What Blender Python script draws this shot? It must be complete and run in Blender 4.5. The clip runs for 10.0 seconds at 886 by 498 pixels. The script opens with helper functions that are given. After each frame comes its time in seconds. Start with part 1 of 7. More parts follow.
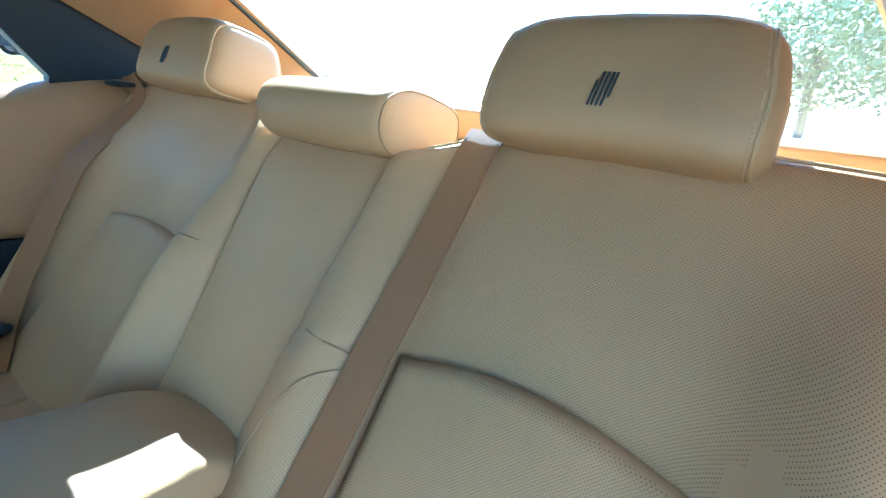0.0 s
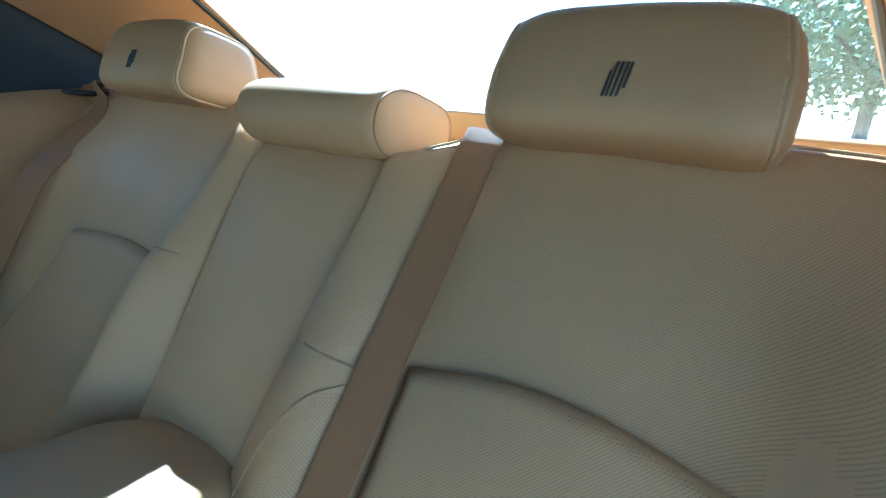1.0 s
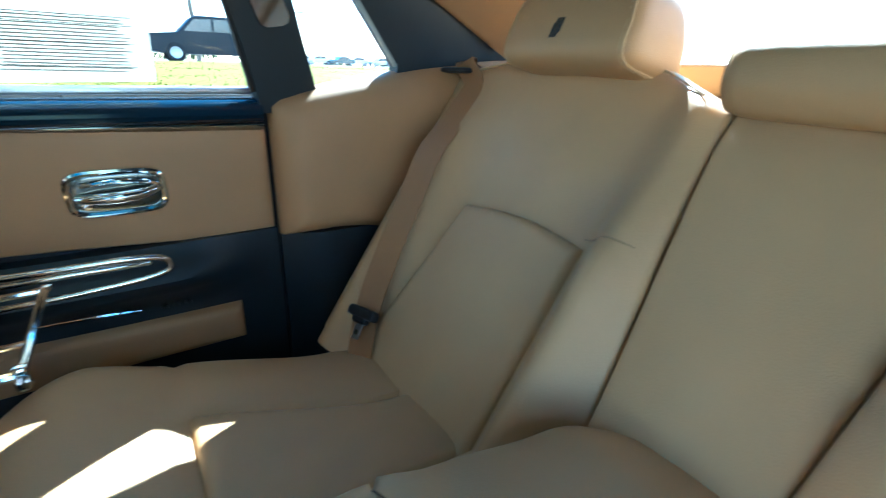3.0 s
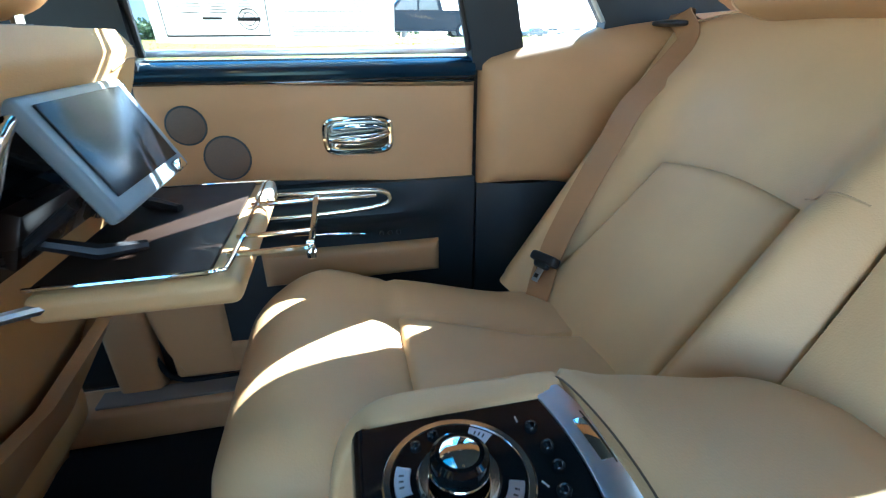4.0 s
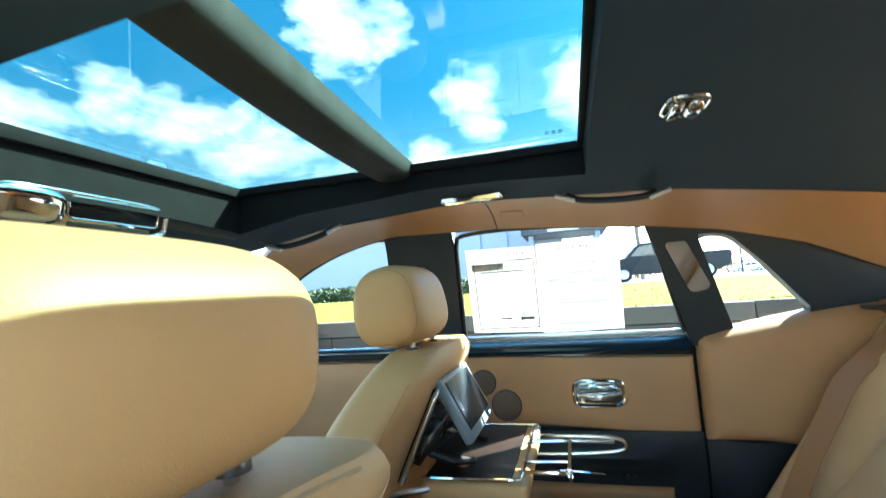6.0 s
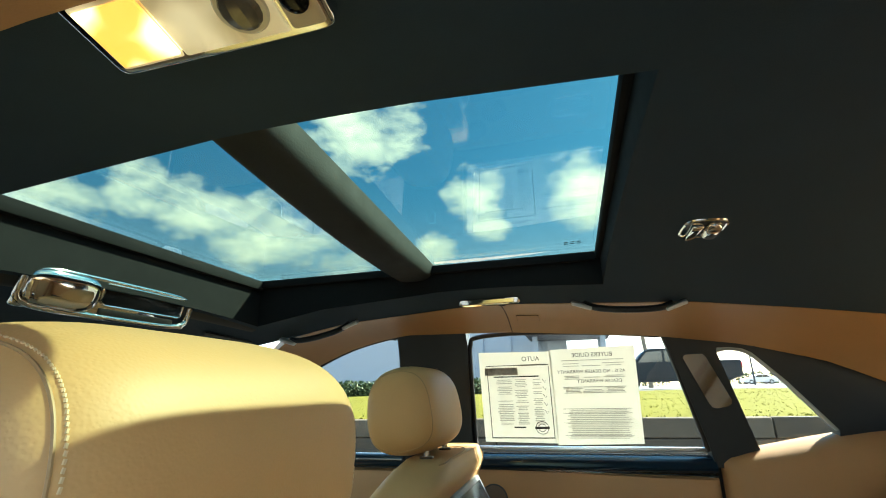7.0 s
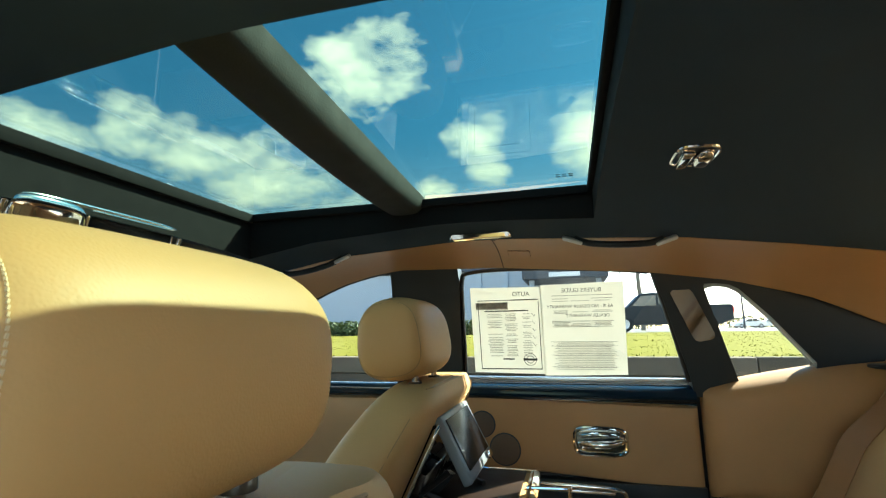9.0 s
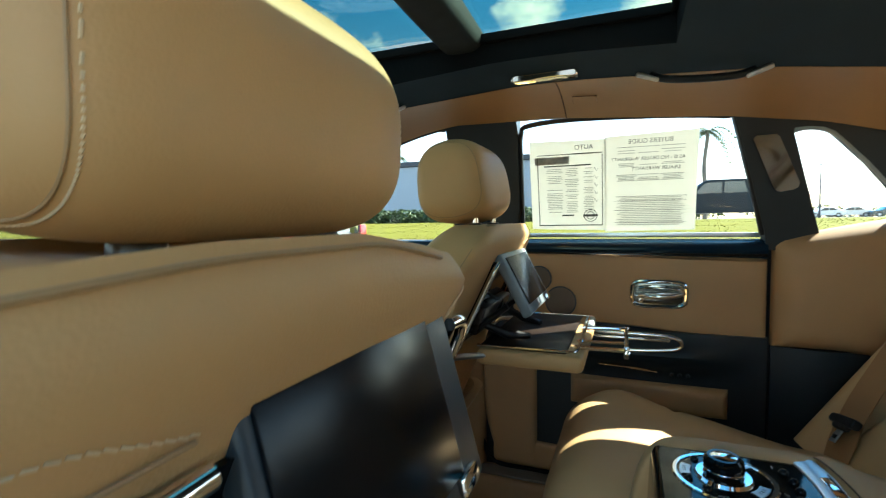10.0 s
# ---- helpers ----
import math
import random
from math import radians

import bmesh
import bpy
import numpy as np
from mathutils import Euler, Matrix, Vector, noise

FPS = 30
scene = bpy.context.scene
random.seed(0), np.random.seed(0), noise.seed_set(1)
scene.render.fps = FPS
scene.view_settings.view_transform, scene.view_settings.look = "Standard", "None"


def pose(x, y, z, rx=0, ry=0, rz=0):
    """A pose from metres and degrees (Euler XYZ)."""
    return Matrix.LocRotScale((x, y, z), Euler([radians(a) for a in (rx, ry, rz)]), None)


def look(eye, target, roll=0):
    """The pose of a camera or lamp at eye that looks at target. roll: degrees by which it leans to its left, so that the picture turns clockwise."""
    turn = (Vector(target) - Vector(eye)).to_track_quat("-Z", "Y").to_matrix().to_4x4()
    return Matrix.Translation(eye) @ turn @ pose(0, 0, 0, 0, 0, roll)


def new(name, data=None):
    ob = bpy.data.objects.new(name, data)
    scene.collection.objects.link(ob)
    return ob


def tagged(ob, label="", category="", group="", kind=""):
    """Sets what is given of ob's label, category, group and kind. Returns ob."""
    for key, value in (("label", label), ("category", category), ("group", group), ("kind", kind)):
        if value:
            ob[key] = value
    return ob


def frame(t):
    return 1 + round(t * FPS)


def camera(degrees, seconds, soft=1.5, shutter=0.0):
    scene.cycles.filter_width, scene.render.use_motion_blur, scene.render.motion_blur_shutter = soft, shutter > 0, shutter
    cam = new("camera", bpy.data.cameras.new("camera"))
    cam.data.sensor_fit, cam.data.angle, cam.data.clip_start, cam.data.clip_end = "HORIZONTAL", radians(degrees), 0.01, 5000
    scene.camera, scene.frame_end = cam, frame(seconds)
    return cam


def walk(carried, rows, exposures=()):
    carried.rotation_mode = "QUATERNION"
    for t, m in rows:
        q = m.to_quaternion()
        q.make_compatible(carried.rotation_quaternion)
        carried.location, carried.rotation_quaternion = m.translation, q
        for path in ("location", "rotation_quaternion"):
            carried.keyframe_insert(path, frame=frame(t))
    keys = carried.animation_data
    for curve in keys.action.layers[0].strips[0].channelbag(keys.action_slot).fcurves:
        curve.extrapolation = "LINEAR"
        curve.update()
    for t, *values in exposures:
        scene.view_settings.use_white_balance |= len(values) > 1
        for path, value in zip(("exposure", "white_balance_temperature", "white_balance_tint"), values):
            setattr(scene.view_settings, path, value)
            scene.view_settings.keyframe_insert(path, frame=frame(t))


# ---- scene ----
# ---------------------------------------------------------------- camera
cam = camera(87.3, 10.0, soft=1.05, shutter=0.2)
PATH = [
    (0, (0.673, -0.482, 0.877), (2.236, 0.590, 0.240), 5.4),
    (0.5, (0.677, -0.480, 0.888), (2.344, 0.456, 0.301), 5.4),
    (1, (0.669, -0.443, 0.863), (2.312, 0.531, 0.269), 4.3),
    (1.5, (0.621, -0.291, 0.836), (2.229, 0.746, 0.253), 5.1),
    (2, (0.624, -0.210, 0.847), (2.168, 0.934, 0.293), 4.1),
    (2.2, (0.631, -0.198, 0.849), (2.121, 1.004, 0.269), 3.3),
    (2.5, (0.634, -0.190, 0.844), (2.015, 1.118, 0.225), 2.7),
    (3, (0.528, -0.154, 0.837), (1.583, 1.383, 0.111), 1.9),
    (3.2, (0.491, -0.146, 0.840), (1.376, 1.475, 0.074), 1.4),
    (4.3, (0.468, -0.263, 0.807), (0.710, 1.538, -0.029), -1.6),
    (4.5, (0.463, -0.304, 0.807), (0.617, 1.507, -0.029), -2.7),
    (4.8, (0.448, -0.369, 0.817), (0.475, 1.460, 0.008), -4.5),
    (5, (0.437, -0.395, 0.820), (0.338, 1.458, 0.075), -6.4),
    (5.5, (0.462, -0.484, 0.828), (0.067, 1.452, 0.518), -6.9),
    (6, (0.459, -0.588, 0.934), (-0.059, 1.335, 1.113), -3.9),
    (6.2, (0.442, -0.599, 0.946), (-0.088, 1.301, 1.277), -3.3),
    (7.5, (0.431, -0.620, 0.946), (-0.052, 1.228, 1.539), -0.8),
    (8, (0.431, -0.621, 0.944), (-0.061, 1.231, 1.516), -0.9),
    (8.5, (0.432, -0.617, 0.941), (-0.052, 1.255, 1.451), -1.0),
    (9, (0.447, -0.599, 0.924), (-0.064, 1.303, 1.271), -0.8),
    (9.5, (0.434, -0.576, 0.881), (-0.094, 1.349, 1.011), -0.9),
    (9.7, (0.423, -0.570, 0.872), (-0.162, 1.342, 0.827), -0.4),
    (10, (0.423, -0.582, 0.831), (-0.308, 1.276, 0.7145), -0.8),
]
walk(cam, [(t, look(eye, target, roll)) for t, eye, target, roll in PATH],
     exposures=[(0, 3.65, 4300, -5), (0.5, 3.02, 4220, -6), (2.5, 3.08, 4500, -5), (3.2, 3.7, 4650, -4), (4.3, 4.25, 4950, 2), (5.0, 4.35, 4950, 2), (5.5, 4.3, 4850, 1),
                (6.0, 3.65, 5450, -1), (6.3, 2.85, 6500, 0), (9.0, 2.66, 6400, -2), (10, 2.7, 6050, -2)])

# ---------------------------------------------------------------- light
SUN = Vector((0.83, 0.74, 0.96)).normalized()
sun = new("sun", bpy.data.lights.new("sun", "SUN"))
sun.matrix_world = look(SUN * 30, (0, 0, 0))
sun.data.energy, sun.data.angle, sun.data.color = 4.5, radians(0.5), (1.0, 0.94, 0.84)


# the ways to the cumulus heads that stand over the side of the car, and their breadth in degrees
CLOUDS = [((-0.80, 0.52, 0.30), 6), ((-0.72, 0.59, 0.36), 5), ((-0.67, 0.66, 0.335), 6), ((-0.62, 0.72, 0.30), 6.5), ((-0.565, 0.757, 0.32), 6.5), ((-0.50, 0.81, 0.30), 6.5), ((-0.46, 0.85, 0.25), 6),
          ((-0.305, 0.792, 0.528), 6), ((-0.38, 0.77, 0.51), 8), ((-0.165, 0.90, 0.40), 6), ((-0.15, 0.915, 0.36), 5), ((0.05, 0.918, 0.39), 6), ((0.03, 0.93, 0.35), 5), ((-0.265, 0.923, 0.28), 4)]


def make_world():
    w = bpy.data.worlds.new("sky")
    scene.world = w
    w.use_nodes = True
    nt = w.node_tree
    nt.nodes.clear()
    out, bg = nt.nodes.new("ShaderNodeOutputWorld"), nt.nodes.new("ShaderNodeBackground")
    sky = nt.nodes.new("ShaderNodeTexSky")
    sky.sky_type, sky.sun_disc = "NISHITA", False
    sky.sun_elevation = math.asin(SUN.z)
    sky.sun_rotation = math.atan2(SUN.x, SUN.y)
    sky.air_density, sky.dust_density, sky.ozone_density = 1.0, 0.6, 1.5
    co, mp = nt.nodes.new("ShaderNodeTexCoord"), nt.nodes.new("ShaderNodeMapping")
    mp.inputs["Scale"].default_value = (1.0, 1.0, 1.9)
    mp.inputs["Location"].default_value = (1.74, 0.603, 0.266)
    no = nt.nodes.new("ShaderNodeTexNoise")
    no.inputs["Scale"].default_value, no.inputs["Detail"].default_value = 3.3, 12.0
    no.inputs["Roughness"].default_value, no.inputs["Distortion"].default_value = 0.56, 0.15
    ra = nt.nodes.new("ShaderNodeValToRGB")
    ra.color_ramp.elements[0].position, ra.color_ramp.elements[1].position = 0.52, 0.66
    ra.color_ramp.elements[0].color, ra.color_ramp.elements[1].color = (0, 0, 0, 1), (1, 1, 1, 1)
    mix = nt.nodes.new("ShaderNodeMix")
    mix.data_type = "RGBA"
    mix.inputs["B"].default_value = (7.4, 7.0, 6.2, 1)
    nt.links.new(co.outputs["Generated"], mp.inputs["Vector"])
    nt.links.new(mp.outputs["Vector"], no.inputs["Vector"])
    nt.links.new(no.outputs["Fac"], ra.inputs["Fac"])
    # ragged cumulus in a loose band, each a soft lobe broken up by the noise; scattered cloud elsewhere
    def calc(op, a, b, c=None):
        n = nt.nodes.new("ShaderNodeMath")
        n.operation = op
        for i, v in enumerate((a, b, c)):
            if isinstance(v, (int, float)):
                n.inputs[i].default_value = v
            elif v is not None:
                nt.links.new(v, n.inputs[i])
        return n.outputs[0]

    def near(way, wide):
        d, mr = nt.nodes.new("ShaderNodeVectorMath"), nt.nodes.new("ShaderNodeMapRange")
        d.operation = "DOT_PRODUCT"
        d.inputs[1].default_value = Vector(way).normalized()
        nt.links.new(co.outputs["Generated"], d.inputs[0])
        mr.interpolation_type = "SMOOTHSTEP"
        mr.inputs["From Min"].default_value, mr.inputs["From Max"].default_value = math.cos(radians(wide)), 1.0
        nt.links.new(d.outputs["Value"], mr.inputs["Value"])
        return mr.outputs["Result"]
    lobes = None
    for way, wide in CLOUDS:
        lobes = near(way, wide) if lobes is None else calc("MAXIMUM", lobes, near(way, wide))
    fine = nt.nodes.new("ShaderNodeTexNoise")
    fine.inputs["Scale"].default_value, fine.inputs["Detail"].default_value, fine.inputs["Roughness"].default_value = 9.0, 12.0, 0.62
    nt.links.new(mp.outputs["Vector"], fine.inputs["Vector"])
    dense = calc("MULTIPLY_ADD", fine.outputs["Fac"], 3.0, calc("MULTIPLY_ADD", lobes, 1.15, -2.12))
    band = calc("MINIMUM", calc("MAXIMUM", dense, 0.0), 1.0)
    away = calc("SUBTRACT", 1.0, calc("MINIMUM", calc("MULTIPLY", near((-0.35, 0.85, 0.38), 62), 5.0), 1.0))
    sparse = nt.nodes.new("ShaderNodeRGBToBW")
    nt.links.new(ra.outputs["Color"], sparse.inputs["Color"])
    nt.links.new(calc("MAXIMUM", band, calc("MULTIPLY", sparse.outputs["Val"], away)), mix.inputs["Factor"])
    deep = nt.nodes.new("ShaderNodeMix")
    deep.data_type, deep.blend_type = "RGBA", "MULTIPLY"
    # deep blue overhead, pale haze low down
    sep, up = nt.nodes.new("ShaderNodeSeparateXYZ"), nt.nodes.new("ShaderNodeMapRange")
    up.interpolation_type = "SMOOTHSTEP"
    up.inputs["From Min"].default_value, up.inputs["From Max"].default_value = 0.06, 0.42
    haze = nt.nodes.new("ShaderNodeMix")
    haze.data_type = "RGBA"
    haze.inputs["A"].default_value, haze.inputs["B"].default_value = (1.25, 1.08, 0.98, 1), (0.22, 0.52, 0.66, 1)
    nt.links.new(co.outputs["Generated"], sep.inputs["Vector"])
    nt.links.new(sep.outputs["Z"], up.inputs["Value"])
    nt.links.new(up.outputs["Result"], haze.inputs["Factor"])
    nt.links.new(haze.outputs["Result"], deep.inputs["B"])
    deep.inputs["Factor"].default_value = 1.0
    nt.links.new(sky.outputs["Color"], deep.inputs["A"])
    nt.links.new(deep.outputs["Result"], mix.inputs["A"])
    nt.links.new(mix.outputs["Result"], bg.inputs["Color"])
    bg.inputs["Strength"].default_value = 0.11
    nt.links.new(bg.outputs["Background"], out.inputs["Surface"])


make_world()


# ---------------------------------------------------------------- materials
def nodes_of(name):
    m = bpy.data.materials.new(name)
    m.use_nodes = True
    nt = m.node_tree
    return m, nt, nt.nodes["Principled BSDF"]


def plain(name, color, rough=0.5, metal=0.0, coat=0.0, vary=0.12, scale=30.0, bump=0.0, bscale=400.0, spec=0.5, random=False):
    """A surface with blotches at one scale and fine grain at another."""
    m, nt, p = nodes_of(name)
    co = nt.nodes.new("ShaderNodeTexCoord")
    no = nt.nodes.new("ShaderNodeTexNoise")
    no.inputs["Scale"].default_value, no.inputs["Detail"].default_value = scale, 5.0
    nt.links.new(co.outputs["Object"], no.inputs["Vector"])
    mix = nt.nodes.new("ShaderNodeMix")
    mix.data_type = "RGBA"
    mix.inputs["A"].default_value = (*[c * (1 - vary) for c in color], 1)
    mix.inputs["B"].default_value = (*[min(1, c * (1 + vary)) for c in color], 1)
    nt.links.new(no.outputs["Fac"], mix.inputs["Factor"])
    nt.links.new(mix.outputs["Result"], p.inputs["Base Color"])
    if random:
        info, hsv, mr = nt.nodes.new("ShaderNodeObjectInfo"), nt.nodes.new("ShaderNodeHueSaturation"), nt.nodes.new("ShaderNodeMapRange")
        mr.inputs["To Min"].default_value, mr.inputs["To Max"].default_value = 0.75, 1.25
        nt.links.new(info.outputs["Random"], mr.inputs["Value"])
        nt.links.new(mr.outputs["Result"], hsv.inputs["Value"])
        nt.links.new(mix.outputs["Result"], hsv.inputs["Color"])
        nt.links.new(hsv.outputs["Color"], p.inputs["Base Color"])
    rr = nt.nodes.new("ShaderNodeMapRange")
    rr.inputs["To Min"].default_value, rr.inputs["To Max"].default_value = max(0, rough * 0.8), min(1, rough * 1.2)
    nt.links.new(no.outputs["Fac"], rr.inputs["Value"])
    nt.links.new(rr.outputs["Result"], p.inputs["Roughness"])
    p.inputs["Metallic"].default_value, p.inputs["Coat Weight"].default_value = metal, coat
    p.inputs["Coat Roughness"].default_value = 0.03
    p.inputs["Specular IOR Level"].default_value = spec
    if bump:
        nb, bu = nt.nodes.new("ShaderNodeTexNoise"), nt.nodes.new("ShaderNodeBump")
        nb.inputs["Scale"].default_value, nb.inputs["Detail"].default_value = bscale, 4.0
        bu.inputs["Strength"].default_value, bu.inputs["Distance"].default_value = bump, 0.001
        nt.links.new(co.outputs["Object"], nb.inputs["Vector"])
        nt.links.new(nb.outputs["Fac"], bu.inputs["Height"])
        nt.links.new(bu.outputs["Normal"], p.inputs["Normal"])
    return m


def leather(name, color, perforated=False, rough=0.52):
    """Pebbled hide: cells and soft creases in the relief, faint blotches in the colour."""
    m, nt, p = nodes_of(name)
    L, N = nt.links.new, nt.nodes.new
    co = N("ShaderNodeTexCoord")
    no = N("ShaderNodeTexNoise")
    no.inputs["Scale"].default_value, no.inputs["Detail"].default_value = 9.0, 6.0
    L(co.outputs["Object"], no.inputs["Vector"])
    mix = N("ShaderNodeMix")
    mix.data_type = "RGBA"
    mix.inputs["A"].default_value = (*[c * 0.88 for c in color], 1)
    mix.inputs["B"].default_value = (*[min(1, c * 1.12) for c in color], 1)
    L(no.outputs["Fac"], mix.inputs["Factor"])
    col = mix.outputs["Result"]
    vo = N("ShaderNodeTexVoronoi")
    vo.feature = "SMOOTH_F1"
    vo.inputs["Scale"].default_value = 560.0
    L(co.outputs["Object"], vo.inputs["Vector"])
    cr = N("ShaderNodeTexNoise")
    cr.inputs["Scale"].default_value, cr.inputs["Detail"].default_value = 60.0, 3.0
    L(co.outputs["Object"], cr.inputs["Vector"])
    add = N("ShaderNodeMath")
    add.operation = "ADD"
    cr.inputs["Distortion"].default_value = 1.2
    cm = N("ShaderNodeMath")
    cm.operation = "MULTIPLY"
    cm.inputs[1].default_value = 0.45
    L(cr.outputs["Fac"], cm.inputs[0])
    L(vo.outputs["Distance"], add.inputs[0])
    L(cm.outputs[0], add.inputs[1])
    height = add.outputs[0]
    if perforated:
        sep = N("ShaderNodeSeparateXYZ")
        L(co.outputs["Object"], sep.inputs["Vector"])

        def wave(a, b, ka, kb):
            s1, s2, s3, s4 = N("ShaderNodeMath"), N("ShaderNodeMath"), N("ShaderNodeMath"), N("ShaderNodeMath")
            s1.operation = s2.operation = "MULTIPLY"
            s1.inputs[1].default_value, s2.inputs[1].default_value = ka, kb
            s3.operation, s4.operation = "ADD", "SINE"
            L(a, s1.inputs[0]), L(b, s2.inputs[0])
            L(s1.outputs[0], s3.inputs[0]), L(s2.outputs[0], s3.inputs[1])
            L(s3.outputs[0], s4.inputs[0])
            return s4.outputs[0]

        k = 2 * math.pi / 0.0033
        w1 = wave(sep.outputs["Y"], sep.outputs["Z"], k, k * 1.2)
        w2 = wave(sep.outputs["Y"], sep.outputs["Z"], k, -k * 1.2)
        mul, ss = N("ShaderNodeMath"), N("ShaderNodeMapRange")
        mul.operation = "ADD"
        L(w1, mul.inputs[0]), L(w2, mul.inputs[1])
        ss.inputs["From Min"].default_value, ss.inputs["From Max"].default_value = 1.1, 1.6
        L(mul.outputs[0], ss.inputs["Value"])
        dark = N("ShaderNodeMix")
        dark.data_type = "RGBA"
        dark.inputs["B"].default_value = (*[c * 0.38 for c in color], 1)
        L(ss.outputs["Result"], dark.inputs["Factor"])
        L(col, dark.inputs["A"])
        col = dark.outputs["Result"]
        sub = N("ShaderNodeMath")
        sub.operation = "MULTIPLY_ADD"
        sub.inputs[1].default_value = -1.0
        L(ss.outputs["Result"], sub.inputs[0])
        L(height, sub.inputs[2])
        height = sub.outputs[0]
    L(col, p.inputs["Base Color"])
    bu = N("ShaderNodeBump")
    bu.inputs["Strength"].default_value, bu.inputs["Distance"].default_value = 0.22, 0.0008
    L(height, bu.inputs["Height"])
    L(bu.outputs["Normal"], p.inputs["Normal"])
    rr = N("ShaderNodeMapRange")
    rr.inputs["To Min"].default_value, rr.inputs["To Max"].default_value = rough * 0.85, rough * 1.2
    L(no.outputs["Fac"], rr.inputs["Value"])
    L(rr.outputs["Result"], p.inputs["Roughness"])
    p.inputs["Specular IOR Level"].default_value = 0.4
    return m


def webbing(name, color):
    m, nt, p = nodes_of(name)
    L, N = nt.links.new, nt.nodes.new
    co, wv, mix, bu = N("ShaderNodeTexCoord"), N("ShaderNodeTexWave"), N("ShaderNodeMix"), N("ShaderNodeBump")
    wv.inputs["Scale"].default_value, wv.inputs["Distortion"].default_value = 420.0, 0.6
    wv.bands_direction = "Y"
    L(co.outputs["Object"], wv.inputs["Vector"])
    mix.data_type = "RGBA"
    mix.inputs["A"].default_value = (*[c * 0.93 for c in color], 1)
    mix.inputs["B"].default_value = (*[c * 1.05 for c in color], 1)
    L(wv.outputs["Fac"], mix.inputs["Factor"])
    L(mix.outputs["Result"], p.inputs["Base Color"])
    bu.inputs["Strength"].default_value, bu.inputs["Distance"].default_value = 0.3, 0.0006
    L(wv.outputs["Fac"], bu.inputs["Height"])
    L(bu.outputs["Normal"], p.inputs["Normal"])
    p.inputs["Roughness"].default_value = 0.6
    return m


def glass(name, tint, gloss=1.0):
    m, nt, p = nodes_of(name)
    nt.nodes.remove(p)
    L, N = nt.links.new, nt.nodes.new
    out = nt.nodes["Material Output"]
    tr, gl, lw, mx = N("ShaderNodeBsdfTransparent"), N("ShaderNodeBsdfGlossy"), N("ShaderNodeLayerWeight"), N("ShaderNodeMixShader")
    po, ma = N("ShaderNodeMath"), N("ShaderNodeMath")
    tr.inputs["Color"].default_value = (*[math.sqrt(c) for c in tint], 1)
    gl.inputs["Roughness"].default_value = 0.01
    po.operation, ma.operation = "POWER", "MULTIPLY_ADD"
    po.inputs[1].default_value = 5.0
    ma.inputs[1].default_value, ma.inputs[2].default_value = 0.9 * gloss, 0.03 * gloss
    L(lw.outputs["Facing"], po.inputs[0])
    L(po.outputs[0], ma.inputs[0])
    L(ma.outputs[0], mx.inputs["Fac"])
    L(tr.outputs["BSDF"], mx.inputs[1])
    L(gl.outputs["BSDF"], mx.inputs[2])
    L(mx.outputs["Shader"], out.inputs["Surface"])
    return m


def paper(name, color, low=0.95, scale=40.0):
    m, nt, p = nodes_of(name)
    L, N = nt.links.new, nt.nodes.new
    out = nt.nodes["Material Output"]
    tl, mx, no, co, mix = N("ShaderNodeBsdfTranslucent"), N("ShaderNodeMixShader"), N("ShaderNodeTexNoise"), N("ShaderNodeTexCoord"), N("ShaderNodeMix")
    no.inputs["Scale"].default_value = scale
    L(co.outputs["Object"], no.inputs["Vector"])
    mix.data_type = "RGBA"
    mix.inputs["A"].default_value, mix.inputs["B"].default_value = (*[c * low for c in color], 1), (*[c * (2 - low) if low < 0.9 else c for c in color], 1)
    L(no.outputs["Fac"], mix.inputs["Factor"])
    L(mix.outputs["Result"], p.inputs["Base Color"])
    L(mix.outputs["Result"], tl.inputs["Color"])
    mx.inputs["Fac"].default_value = 0.44
    p.inputs["Roughness"].default_value = 0.8
    L(p.outputs["BSDF"], mx.inputs[1])
    L(tl.outputs["BSDF"], mx.inputs[2])
    L(mx.outputs["Shader"], out.inputs["Surface"])
    return m


def glowing(name, edge, core, strength):
    """A lit lens, brightest round its bulb."""
    m, nt, p = nodes_of(name)
    p.inputs["Base Color"].default_value = (*core, 1)
    N, L = nt.nodes.new, nt.links.new
    no, co, ra, mr = N("ShaderNodeTexNoise"), N("ShaderNodeTexCoord"), N("ShaderNodeMix"), N("ShaderNodeMapRange")
    no.inputs["Scale"].default_value, no.inputs["Detail"].default_value = 30.0, 1.0
    mr.interpolation_type = "SMOOTHSTEP"
    mr.inputs["From Min"].default_value, mr.inputs["From Max"].default_value = 0.40, 0.72
    L(co.outputs["Object"], no.inputs["Vector"])
    L(no.outputs["Fac"], mr.inputs["Value"])
    ra.data_type = "RGBA"
    ra.inputs["A"].default_value, ra.inputs["B"].default_value = (*[c * 0.30 * strength for c in edge], 1), (*[c * strength for c in core], 1)
    L(mr.outputs["Result"], ra.inputs["Factor"])
    L(ra.outputs["Result"], p.inputs["Emission Color"])
    p.inputs["Emission Strength"].default_value = 1.0
    return m


